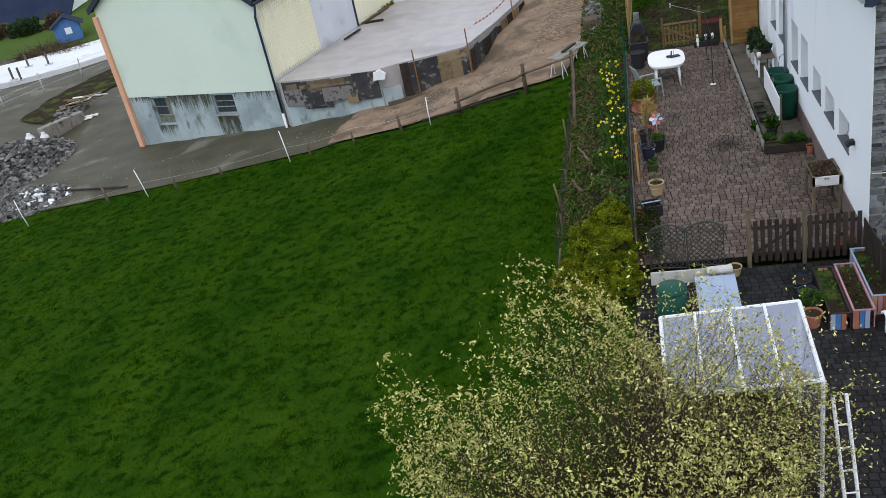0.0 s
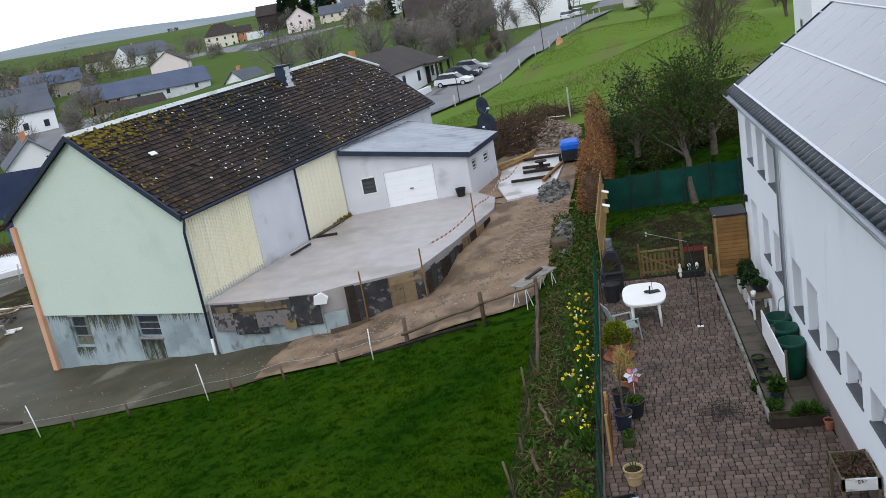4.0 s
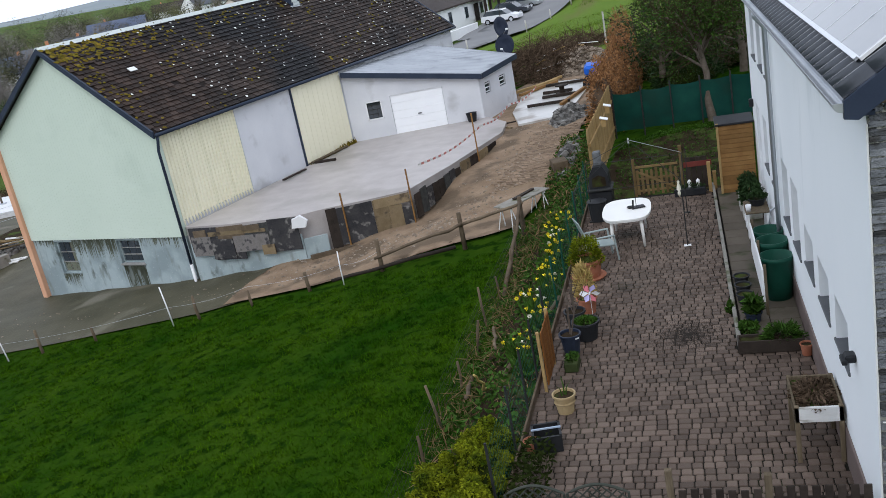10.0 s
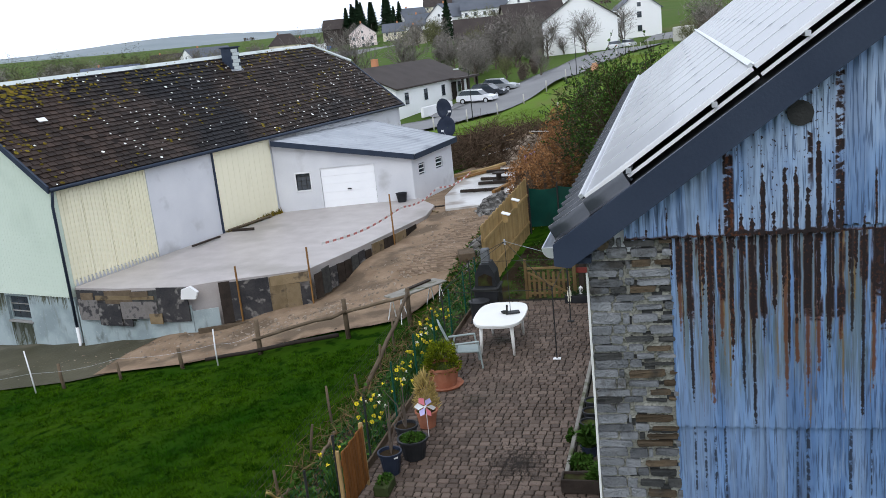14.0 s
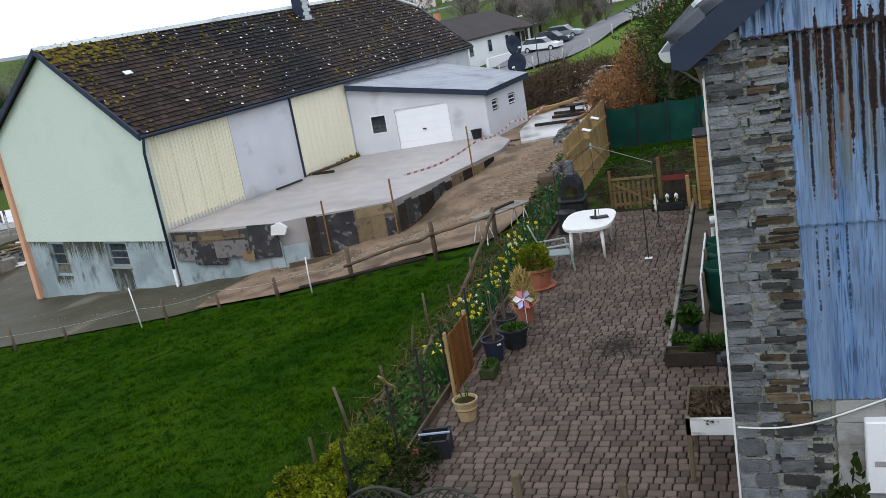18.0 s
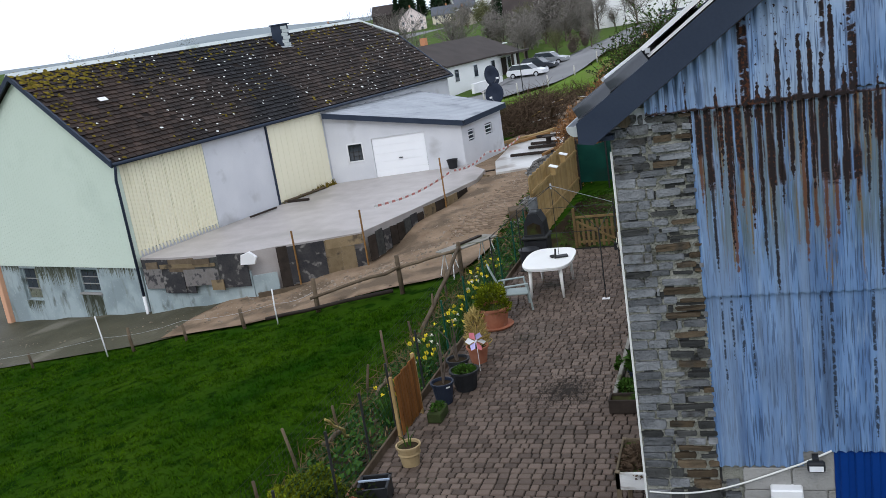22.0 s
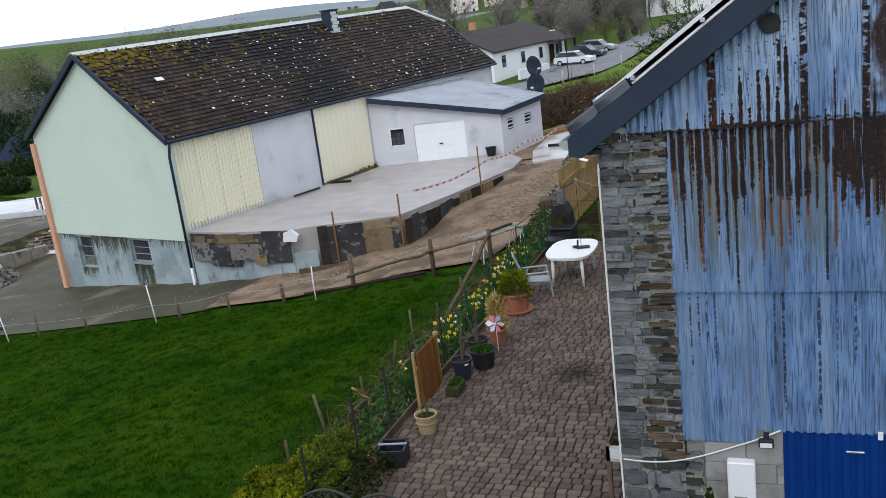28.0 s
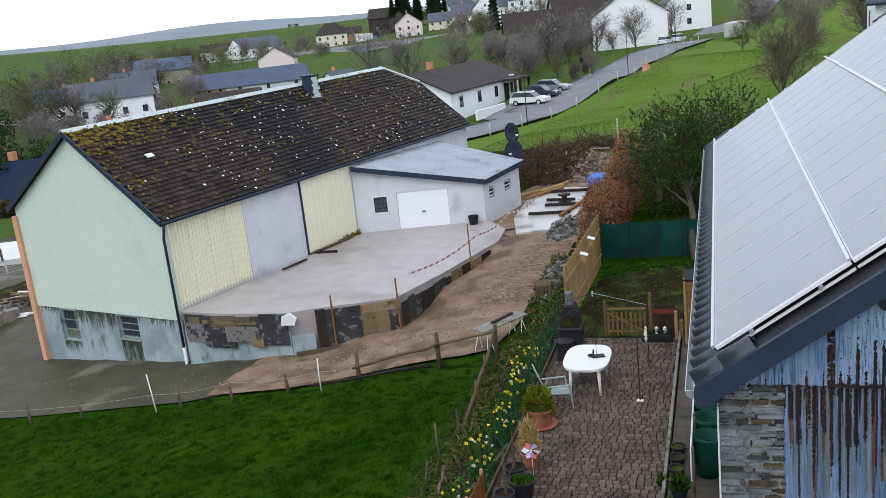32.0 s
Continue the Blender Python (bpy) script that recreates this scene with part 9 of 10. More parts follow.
def stripy(x, y, w_, l_, h_, frame_m, label, seed, rz=0.0):
    t_ = thing("striped_planter", label, "planter", (x, y, LOW), rz, "painted planter boxes")
    rr = random.Random(seed)
    k = 0
    for sy in (0, 1):
        for i in range(int(w_ / 0.09)):
            part("slat", G().box((0.045 + i * 0.09, sy * l_, h_ / 2), (0.082, 0.02, h_), 0.004), RB[(k * 3 + seed) % 8], t_)
            k += 1
    for sx in (0, 1):
        part("side", G().box((sx * w_, l_ / 2, h_ / 2), (0.02, l_, h_), 0.004), frame_m, t_)
        part("rim", G().box((sx * w_, l_ / 2, h_ + 0.01), (0.035, l_ + 0.03, 0.02), 0.004), frame_m, t_)
    for sy in (0, 1):
        part("rim", G().box((w_ / 2, sy * l_, h_ + 0.01), (w_, 0.035, 0.02), 0.004), frame_m, t_)
    part("soil", G().box((w_ / 2, l_ / 2, h_ - 0.08), (w_ - 0.03, l_ - 0.03, 0.05)), M_SOIL, t_)
    part("foliage", leaf_cloud(lump(w_ / 2, l_ / 2, h_ - 0.06, w_ * 0.4, l_ * 0.45, 0.1, 70, seed), 0.08, seed), M_GREENS, t_)


stripy(2.90, 14.1, 0.34, 1.6, 0.34, M_DARKW, "rainbow-striped wooden planter with dark soil and seedlings", 3)
stripy(3.29, 14.1, 0.34, 1.6, 0.38, M_ROSE, "rainbow-striped wooden planter with a faded pink rim and seedlings", 5)
stripy(3.68, 14.5, 0.36, 1.7, 0.4, M_SHEETB, "planter with a pale blue rim and rainbow-striped end", 7)
pot("plant_pot", 2.66, 15.45, 0.17, 0.28, M_NAVY, "dark blue round tub on the yard paving", LOW)
pot("plant_pot", 2.68, 15.05, 0.17, 0.28, M_NAVY, "dark blue round tub on the yard paving", LOW)
t_ = pot("plant_pot", 2.70, 14.68, 0.17, 0.28, M_DARK, "dark pot with green leaves", LOW)
part("foliage", leaf_cloud(lump(0, 0, 0.3, 0.22, 0.22, 0.15, 260, 62), 0.09, 62), M_GREENS, t_)
pot("plant_pot", 2.64, 14.3, 0.17, 0.28, M_TERRA, "terracotta pot on the yard paving", LOW)
pot("plant_pot", 1.52, 16.25, 0.14, 0.2, M_TAN, "small tan pot beside the gate", LOW)
pot("plant_pot", 3.7, 16.9, 0.12, 0.22, M_TERRA, "small red pot behind the picket fence")
bn = thing("white_bench", "small white slatted wooden bench in the lower yard", "bench", (3.75, 13.6, LOW))
for k in range(8):
    part("slat", G().box((0.01 + k * 0.112, 0.2, 0.42), (0.07, 0.36, 0.03), 0.006), M_WHITE, bn)
for y in (0.03, 0.37):
    part("rail", G().box((0.4, y, 0.40), (0.9, 0.03, 0.05), 0.006), M_WHITE, bn)
for x in (0.04, 0.76):
    for y in (0.06, 0.34):
        part("leg", G().box((x, y, 0.2), (0.05, 0.05, 0.4)), M_WHITE, bn)
shrub("garden_shrub", 4.85, 15.6, LOW, 0.32, 0.3, 1.75, 2600, 0.09, M_HEDGE_D, "slim evergreen shrub in front of the gable", 63, M_DARKG, "shrub", "", 0.8)
for k, (x, y, rx, rz_) in enumerate([(5.6, 14.6, 0.8, 0.9), (5.2, 13.4, 0.7, 0.8)]):
    shrub("garden_shrub", x, y, LOW, rx, rx, rz_, 1800, 0.1, M_DARKG, "dark green garden shrub behind the board fence", 64 + k)

# ---- village and distance ----
def far_house(name, label, x, y, rz, L, W, H, RH, wall, roof, cols=4, floors=2, z=None, chim=1, gable_win=1, hip=0.0, win=(0.9, 1.2), side=(1, -1)):
    z = lz(x, y) if z is None else z
    t_ = thing(name, label, "house", (x, y, z), rz)
    prof = [(-W / 2, -2.5), (W / 2, -2.5), (W / 2, H), (0, H + RH * (1 if hip == 0 else 0.0) + (0.0 if hip == 0 else 0.01)), (-W / 2, H)]
    part("wall", G().prism(prof, -L / 2, L / 2, lambda u, v, w: (w, u, v)), wall, t_)
    sl_ = RH / (W / 2)
    o = 0.4
    for s in (1, -1):
        g = G()
        a = [(-L / 2 - o, s * (W / 2 + o), H - o * sl_), (L / 2 + o, s * (W / 2 + o), H - o * sl_), (L / 2 + o - hip, 0, H + RH), (-L / 2 - o + hip, 0, H + RH)]
        g.add([(p[0], p[1], p[2] + 0.16) for p in a] + a, [(0, 1, 2, 3), (4, 5, 6, 7), (0, 1, 5, 4), (1, 2, 6, 5), (3, 0, 4, 7)])
        part("roof_slope", g, roof, t_)
    if hip:
        for s in (1, -1):
            part("hip_slope", G().add([(s * (L / 2 + o), -W / 2 - o, H - o * sl_ + 0.16), (s * (L / 2 + o), W / 2 + o, H - o * sl_ + 0.16), (s * (L / 2 + o - hip), 0, H + RH + 0.16)], [(0, 1, 2)]), roof, t_)
    for f_ in range(floors):
        zz = 1.55 + f_ * 2.8
        if zz + 0.7 > H + 0.3:
            break
        for c in range(cols):
            u = lerp(-L / 2, L / 2, (c + 0.5) / cols)
            for s in side:
                w_ = part("window", G().box((u, s * (W / 2 + 0.02), zz), (win[0] + 0.16, 0.08, win[1] + 0.16)), M_FRAME, t_)
                part("pane", G().box((u, s * (W / 2 + 0.06), zz), (win[0], 0.04, win[1])), M_PANE, w_)
        for c in range(gable_win):
            for s in (1, -1):
                v = lerp(-W / 2, W / 2, (c + 0.5) / gable_win)
                w_ = part("window", G().box((s * (L / 2 + 0.02), v, zz), (0.08, win[0] + 0.16, win[1] + 0.16)), M_FRAME, t_)
                part("pane", G().box((s * (L / 2 + 0.06), v, zz), (0.04, win[0], win[1])), M_PANE, w_)
    if RH > 3 and gable_win and not hip:
        for s in (1, -1):
            w_ = part("window", G().box((s * (L / 2 + 0.02), 0, H + 0.8), (0.08, 0.9, 1.0)), M_FRAME, t_)
            part("pane", G().box((s * (L / 2 + 0.06), 0, H + 0.8), (0.04, 0.75, 0.85)), M_PANE, w_)
    for k in range(chim):
        part("chimney", G().box((lerp(-L / 2, L / 2, 0.3 + 0.4 * k), 0.3, H + RH + 0.3), (0.6, 0.6, 1.3)), M_WALL_O, t_)
    return t_


far_house("village_house", "distant pink-fronted gabled village house", -116, 366, 108, 12, 11, 6.0, 4.2, M_WALL_P, M_ROOF_G, 3, 2, gable_win=3)
far_house("village_house", "distant cream village house wing with a dark roof", -101, 380, 12, 20, 8, 5.4, 3.2, M_WALL_C, M_ROOF_G, 6, 2)
far_house("village_house", "distant cream village house with a hipped brown roof", -165, 400, 20, 14, 11, 6.2, 4.6, M_WALL_C, M_ROOF_N, 4, 2, hip=4.5)
far_house("village_house", "distant orange village house wing", -158.6, 407.6, 20, 10, 8, 5.6, 2.6, M_WALL_O, M_ROOF_N, 4, 2)
far_house("village_barn", "distant black-roofed village barn", -152, 440, 10, 16, 12, 6.5, 4.5, M_ROOF_N, M_ROOF_N, 2, 1, chim=0)
far_house("village_house", "distant long white farmhouse with a grey roof", -196.8, 385.5, 64, 23, 12, 6.2, 4.6, M_WALL_W, M_ROOF_G, 6, 2, z=1.4, gable_win=3)
far_house("village_house", "distant low white house with a dark roof", -219.5, 389, 27, 14, 8, 5.2, 3.2, M_WALL_W, M_ROOF_N, 4, 1)
far_house("village_garage", "distant white gabled garage", -139.7, 292.6, 108, 11, 12, 3.6, 3.8, M_WALL_P, M_ROOF_N, 2, 1, chim=0, gable_win=0)
far_house("village_house", "distant long blue-slated house", -107.3, 219.0, 38, 21.5, 9, 5.3, 3.4, M_BGREY, M_ROOF_B, 3, 2, z=-5.8, chim=0)
far_house("village_house", "distant orange gabled house end under a blue slate roof", -118.9, 209.9, 38, 8, 8.9, 5.3, 3.4, M_WALL_O, M_ROOF_B, 3, 2, z=-5.8, gable_win=3, chim=0)
far_house("village_barn", "low dark-roofed stone shed in front of the long slated house", -100.5, 188.4, 38, 14, 9, 2.6, 2.6, M_WALL_S, M_ROOF_N, 2, 1, z=-5.7, chim=0)
far_house("village_house", "distant olive-grey house with a grey roof", -162.5, 259, 25, 17, 11, 5.5, 3.4, M_WALL_S, M_ROOF_B, 6, 1, z=-1.2)
far_house("village_house", "distant white house half hidden by a tree", -141, 212, 30, 11, 8, 5.0, 3.4, M_WALL_W, M_ROOF_G, 3, 2)
far_house("village_house", "white gabled cottage with a grey slate roof", -68, 103, 128, 9, 6.0, 4.0, 2.7, M_WALL_W, M_ROOF_G, 3, 1, z=-5.2)
far_house("village_house", "white house with a dark blue slate roof down the slope", -57, 77, 4, 16, 9, 3.3, 3.2, M_WALL_W, M_ROOF_NV, 5, 1, z=-5.9)
far_house("village_house", "distant dark-roofed house among trees", -104, 152, 40, 14, 9, 4.0, 3.0, M_WALL_W, M_ROOF_G, 4, 1)
far_house("village_house", "long dark-roofed white house among trees", -122, 168, 35, 20, 8, 3.6, 3.0, M_WALL_W, M_ROOF_B, 6, 1)
far_house("village_house", "distant white gabled house with a dark roof", -80, 316, 100, 11, 8, 4.2, 3.6, M_WALL_S, M_ROOF_N, 3, 1, gable_win=0)
far_house("village_house", "distant large white house with a grey hipped roof", -70, 328, 70, 14, 11, 6.4, 4.6, M_WALL_W, M_ROOF_G, 5, 2, gable_win=2)
far_house("village_house", "distant white house with a grey roof up the hill", -86, 352, 15, 14, 9, 5.6, 4.0, M_WALL_W, M_ROOF_G, 4, 2)
far_house("village_house", "white house with a grey roof on the hillside", -58, 330, 12, 16, 9, 6.0, 3.6, M_WALL_W, M_ROOF_G, 5, 2)
far_house("village_house", "white gable-fronted house in a row on the hillside", -46, 333, 98, 12, 9, 6.2, 4.0, M_WALL_W, M_ROOF_G, 4, 2, gable_win=3)
far_house("village_house", "white grey-roofed house ending the hillside row", -35, 343, 8, 18, 9, 6.0, 3.6, M_WALL_W, M_ROOF_G, 6, 2)
far_house("village_house", "white house with a grey slate roof above the village street", -115, 440, 40, 13, 9, 6.0, 4.0, M_WALL_W, M_ROOF_G, 4, 2, gable_win=2)
far_house("village_house", "cream house with a dark roof high on the hillside", -108, 466, 10, 14, 9, 5.6, 3.6, M_WALL_C, M_ROOF_N, 4, 2)
far_house("village_house", "long grey-roofed house high on the hillside", -94, 470, 5, 18, 9, 4.6, 4.2, M_WALL_S, M_ROOF_G, 4, 1)
far_house("village_house", "small white slate-roofed cottage beyond the barn", -70, 181, 70, 7, 6, 1.8, 2.4, M_WALL_W, M_ROOF_G, 2, 1, z=-2.2)
far_house("farm_building", "brown-roofed stone house among bare trees", -24, 209, 25, 13, 9, 4.6, 4.2, M_WALL_S, M_ROOF_N, 3, 1, chim=0)
far_house("farm_building", "big white gabled farm building by the road", -12.0, 184, 98, 22, 13, 6.0, 4.4, M_WALL_W, M_ROOF_N, 5, 2, gable_win=0, chim=0)
far_house("village_house", "pale blue-white roadside house with a grey roof", -2.5, 216, 98, 18, 9, 5.6, 3.4, M_WALL_W, M_ROOF_G, 5, 2)
far_house("farm_building", "grey stone shed with a dark roof among bare trees", -31, 196, 15, 14, 8, 4.0, 3.6, M_WALL_S, M_ROOF_N, 2, 1, chim=0)
nb_ = far_house("neighbour_house", "white and pink neighbouring house with a dark tiled roof", 19.0, 57.5, -6, 15, 9, 5.6, 3.0, M_WALL_W, M_TILE, 4, 2, z=2.4)
part("pink_bay", G().box((4.6, -4.56, 1.2), (5.8, 0.1, 7.2)), M_WALL_P, nb_, "pink rendered bay")
part("gutter", G().tube([(-7.9, -4.95, 5.4), (7.9, -4.95, 5.4)], 0.08, 8), M_VERGE, nb_)

# bungalow with its porch
bg = far_house("bungalow", "white bungalow with a low dark brown roof and a porch", -25.6, 108.4, 80, 19, 9.5, 2.75, 2.1, M_WALL_W, M_ROOF_N, 4, 1, z=-0.75, side=(-1,), gable_win=0)
part("garage_door", G().box((-9.56, -2.6, 0.2), (0.1, 2.0, 2.1)), M_DARKW, bg, "dark garage door")
part("window", G().box((-9.56, 0.6, 1.5), (0.1, 0.7, 0.9)), M_PANE, bg)
pc = part("porch", G().box((6.6, -5.6, 2.6), (5.0, 2.2, 0.22)), M_ROOF_N, bg, "dark porch roof on posts")
for u in (4.4, 6.0, 8.8):
    part("post", G().box((u, -6.4, 1.0), (0.25, 0.25, 3.2)), M_DARKW, pc)
part("entrance", G().box((5.4, -4.85, 1.1), (1.2, 0.1, 2.2)), M_DARKW, bg, "brown entrance door")
solo("garden_wall", G().box((-19.2, 101.5, -0.6), (0.3, 7.0, 1.0), 0.02, Matrix.Rotation(radians(-12), 3, "Z")), M_WHITE, "low white garden wall in front of the bungalow", "wall")


def car(x, y, rz, paint, label, L=4.3):
    z = lz(x, y) + 0.1
    t_ = thing("car", label, "car", (x, y, z), rz, "parked cars")
    h_ = [(-L / 2, 0.35), (L / 2, 0.35), (L / 2, 0.72), (L / 2 - 0.9, 0.92), (-L / 2 + 0.1, 0.98), (-L / 2, 0.7)]
    part("body", G().prism(h_, -0.86, 0.86, lambda u, v, w: (u, w, v)), paint, t_)
    cab_ = [(-L / 2 + 0.15, 0.96), (L / 2 - 1.15, 0.9), (L / 2 - 1.8, 1.42), (-L / 2 + 0.7, 1.46)]
    part("cabin_glass", G().prism(cab_, -0.76, 0.76, lambda u, v, w: (u, w, v)), M_PANE, t_, "dark car glass")
    part("roof", G().prism([(-L / 2 + 0.62, 1.44), (L / 2 - 1.75, 1.40), (L / 2 - 1.85, 1.5), (-L / 2 + 0.75, 1.53)], -0.7, 0.7, lambda u, v, w: (u, w, v)), paint, t_)
    for sx in (-L / 2 + 0.75, L / 2 - 0.8):
        for s in (-1, 1):
            w_ = part("wheel", G().tube([(sx, s * 0.68, 0.32), (sx, s * 0.88, 0.32)], 0.32, 14), M_TYRE, t_)
            part("rim", G().tube([(sx, s * 0.86, 0.32), (sx, s * 0.895, 0.32)], 0.19, 10), M_ALU, w_)
    for s in (-1, 1):
        part("headlight", G().box((L / 2 - 0.05, s * 0.62, 0.66), (0.14, 0.3, 0.14)), M_FRAME, t_)
        part("taillight", G().box((-L / 2 + 0.04, s * 0.66, 0.78), (0.1, 0.24, 0.16)), M_RED, t_)


car(-16.0, 107.0, -12, M_CARW, "white parked hatchback on the bungalow forecourt")
car(-15.4, 110.5, -12, M_CARD, "dark parked car on the bungalow forecourt")
car(-14.6, 113.6, -12, M_CARS, "silver parked car on the bungalow forecourt")
car(-4.2, 168, 78, M_CARW, "white car parked by the roadside house")
car(-2.4, 177, 78, M_CARW, "white car parked further up the road")
tk = thing("box_trailer", "pale grey trailer parked at the roadside", "trailer", (6.9, 161, lz(6.9, 161)), 80)
part("body", G().box((0, 0, 1.5), (7, 2.3, 2.2), 0.1), M_KERB, tk)
tk2 = thing("delivery_truck", "white box truck in the distant village street", "truck", (-141, 379, lz(-141, 379)), 30)
part("box", G().box((0, 0, 2.4), (7, 2.4, 3.2), 0.1), M_WHITE, tk2)
part("cab", G().box((4.5, 0, 1.5), (1.9, 2.3, 2.3), 0.2), M_SKYB, tk2)
for x, y, h_ in ((-13.2, 91, 4.6), (-6.2, 119, 5.5), (-1.5, 143, 6.0)):
    lp = thing("street_lamp", "slim grey street lamp at the roadside", "street lamp", (x, y, lz(x, y)), 0, "street lamps")
    part("pole", G().tube([(0, 0, 0), (0, 0, h_)], [0.05, 0.03], 8), M_IRON, lp)
    part("arm", G().tube([(0, 0, h_), (-0.5, 0, h_ + 0.2), (-1.0, 0, h_ + 0.22)], 0.022, 6), M_IRON, lp)
    part("lamp_head", G().box((-1.15, 0, h_ + 0.2), (0.5, 0.2, 0.1), 0.03), M_FRAME, lp)
for k in range(14):
    y = 84 + k * 6.0
    i = next(j for j in range(len(ROAD_C) - 1) if ROAD_C[j][1] <= y <= ROAD_C[j + 1][1])
    x = lerp(ROAD_C[i][0], ROAD_C[i + 1][0], (y - ROAD_C[i][1]) / (ROAD_C[i + 1][1] - ROAD_C[i][1])) + 3.1
    post("meadow_post", x, y, 1.15, 0.07, M_KERB, "pale fence post between road and meadow", group="meadow fence posts")
br = thing("road_barrier", "orange and white road barrier at the verge", "barrier", (-4.3, 122, lz(-4.3, 122)), 78)
part("board", G().box((0, 0, 0.8), (1.8, 0.08, 0.35)), M_ORANGE, br)
for u in (-0.7, 0.7):
    part("foot", G().box((u, 0, 0.35), (0.08, 0.5, 0.7)), M_ORANGE, br)
mg = thing("field_gate", "galvanised tubular field gate at the meadow corner", "gate", (-1.8, 62.5, lz(-1.8, 62.5)), 8)
for k in range(5):
    part("bar", G().tube([(0, 0, 0.25 + k * 0.22), (3.2, 0, 0.25 + k * 0.22)], 0.014, 6), M_IRON, mg)
part("post", G().tube([(0, 0, 0), (0, 0, 1.9)], 0.05, 8), M_KERB, mg)
part("post", G().tube([(3.25, 0, 0), (3.25, 0, 1.4)], 0.05, 8), M_ZINC, mg)
solo("slope_wall", G().box((-7.2, 62.6, 0.3), (9.0, 0.4, 1.1), 0.03, Matrix.Rotation(0.12, 3, "Z")), M_SOIL, "dark overgrown bank at the foot of the meadow", "bank", kind="structure")
# down the slope beside the forecourt
drape("pale_slab", [(-53, 51), (-48, 46.5), (-36.0, 58.2), (-39.5, 63.8), (-46.5, 58.8)], 0.4, M_PALE, "long pale concrete slab beyond the forecourt", "concrete slab", step=3, skirt=0.7)
bs = thing("blue_hut", "small bright blue garden hut down the slope", "hut", (-44.5, 66, lz(-44.5, 66)), 30)
part("wall", G().prism([(-1.0, 0), (1.0, 0), (1.0, 1.3), (0, 1.9), (-1.0, 1.3)], -0.9, 0.9, lambda u, v, w: (u, w, v)), M_SKYB, bs)
part("roof", G().quad((-1.35, -1.2, 1.15), (-1.35, 1.2, 1.15), (0, 1.2, 2.0), (0, -1.2, 2.0)).quad((1.35, -1.2, 1.15), (1.35, 1.2, 1.15), (0, 1.2, 2.0), (0, -1.2, 2.0)), M_ROOF_NV, bs)
part("window", G().box((0.1, -0.93, 0.85), (0.5, 0.05, 0.5)), M_WHITE, bs)
for k in range(7):
    post("slope_post", -38.6 + 1.1 * k, 40 + 2.6 * k, 1.2, 0.05, M_KERB, "pale weathered fence post beside the lower lane", (0, 5 - 2 * (k % 4)), "posts of the lower fence")
for k, (x, y) in enumerate(((-30.5, 38.7), (-29.8, 38.9), (-30.1, 38.3))):
    solo("white_sack", G().lathe([(0.001, 0), (0.22, 0.03), (0.26, 0.16), (0.20, 0.34), (0.09, 0.46), (0.11, 0.52), (0.001, 0.54)], 9, (x, y, lz(x, y) + 0.3 - 0.12 * k)), M_WHITE, "bulging white building sack on the rubble", "sack", True, "building sacks")

# bare trees in clumps, copied from a few grown ones
proto = [bare_tree(-30 - 9 * k, 128 + 6 * k, lz(-30 - 9 * k, 128 + 6 * k), 9 + k, 300 + k, "bare grey-brown deciduous tree in a copse", (12, 8, 7), 0.62 + 0.06 * k, 0.24, M_FARW, start=0.1, up=0.45, rmin=0.022) for k in range(3)]
proto.append(bare_tree(-52, 96, lz(-52, 96), 9, 310, "bare tree with a first green haze of buds", (12, 8, 7), 0.7, 0.24, M_TWIG_G, 2600, M_TWIG_G, 0.16, start=0.1, up=0.45, rmin=0.02))
for p in proto:
    tagged(p, group="bare trees of the village")
rr = random.Random(77)
spots = []
for cx, cy, sx, sy, n in ((-22, 162, 9, 18, 22), (-22, 138, 6, 8, 6), (-92, 128, 14, 12, 5), (-128, 185, 16, 20, 6), (-155, 235, 16, 20, 5), (-180, 360, 35, 20, 7), (-240, 360, 30, 40, 10), (-215, 430, 50, 20, 9), (-110, 420, 40, 20, 8), (-55, 300, 15, 25, 8), (-30, 215, 10, 14, 6), (12, 150, 5, 25, 5), (20, 110, 6, 14, 4), (-105, 395, 8, 8, 3), (26, 75, 8, 10, 4)):
    for _ in range(n):
        spots.append((cx + rr.uniform(-sx, sx), cy + rr.uniform(-sy, sy)))
for i, (x, y) in enumerate(spots):
    if abs(x + 25.0) < 9 and 96 < y < 121:
        continue
    sc_ = rr.uniform(0.55, 1.05) * (0.72 if x > -62 and y < 310 else 1.0)
    copy_thing(proto[i % 4], pose(x, y, lz(x, y) - 0.1, 0, 0, rr.uniform(0, 360)) @ Matrix.Diagonal((sc_, sc_, sc_ * rr.uniform(0.8, 1.1), 1)))
# dense leafless woods further off
def woods(cx, cy, rx, ry, h_, n, seed, material, size=0.55):
    q = np.random.default_rng(seed)
    m_ = max(5, int(rx * ry / 26))
    px, py = cx + rx * q.uniform(-1, 1, m_), cy + ry * q.uniform(-1, 1, m_)
    hh = h_ * q.uniform(0.55, 1.1, m_)
    k = q.integers(0, m_, n)
    d3 = q.normal(size=(n, 3))
    d3 /= np.linalg.norm(d3, axis=1)[:, None]
    f3 = q.random(n)[:, None] ** 0.5
    c3 = np.stack([px[k], py[k], land(px, py)[k] + hh[k] * 0.55], -1)
    p3 = c3 + d3 * f3 * np.stack([hh[k] * 0.34, hh[k] * 0.34, hh[k] * 0.5], -1)
    tagged(solo("woods", leaf_cloud(p3, size, seed, 0.5, 0.12), material, "dense leafless brown-grey woodland between the houses", "trees", kind="stuff"))


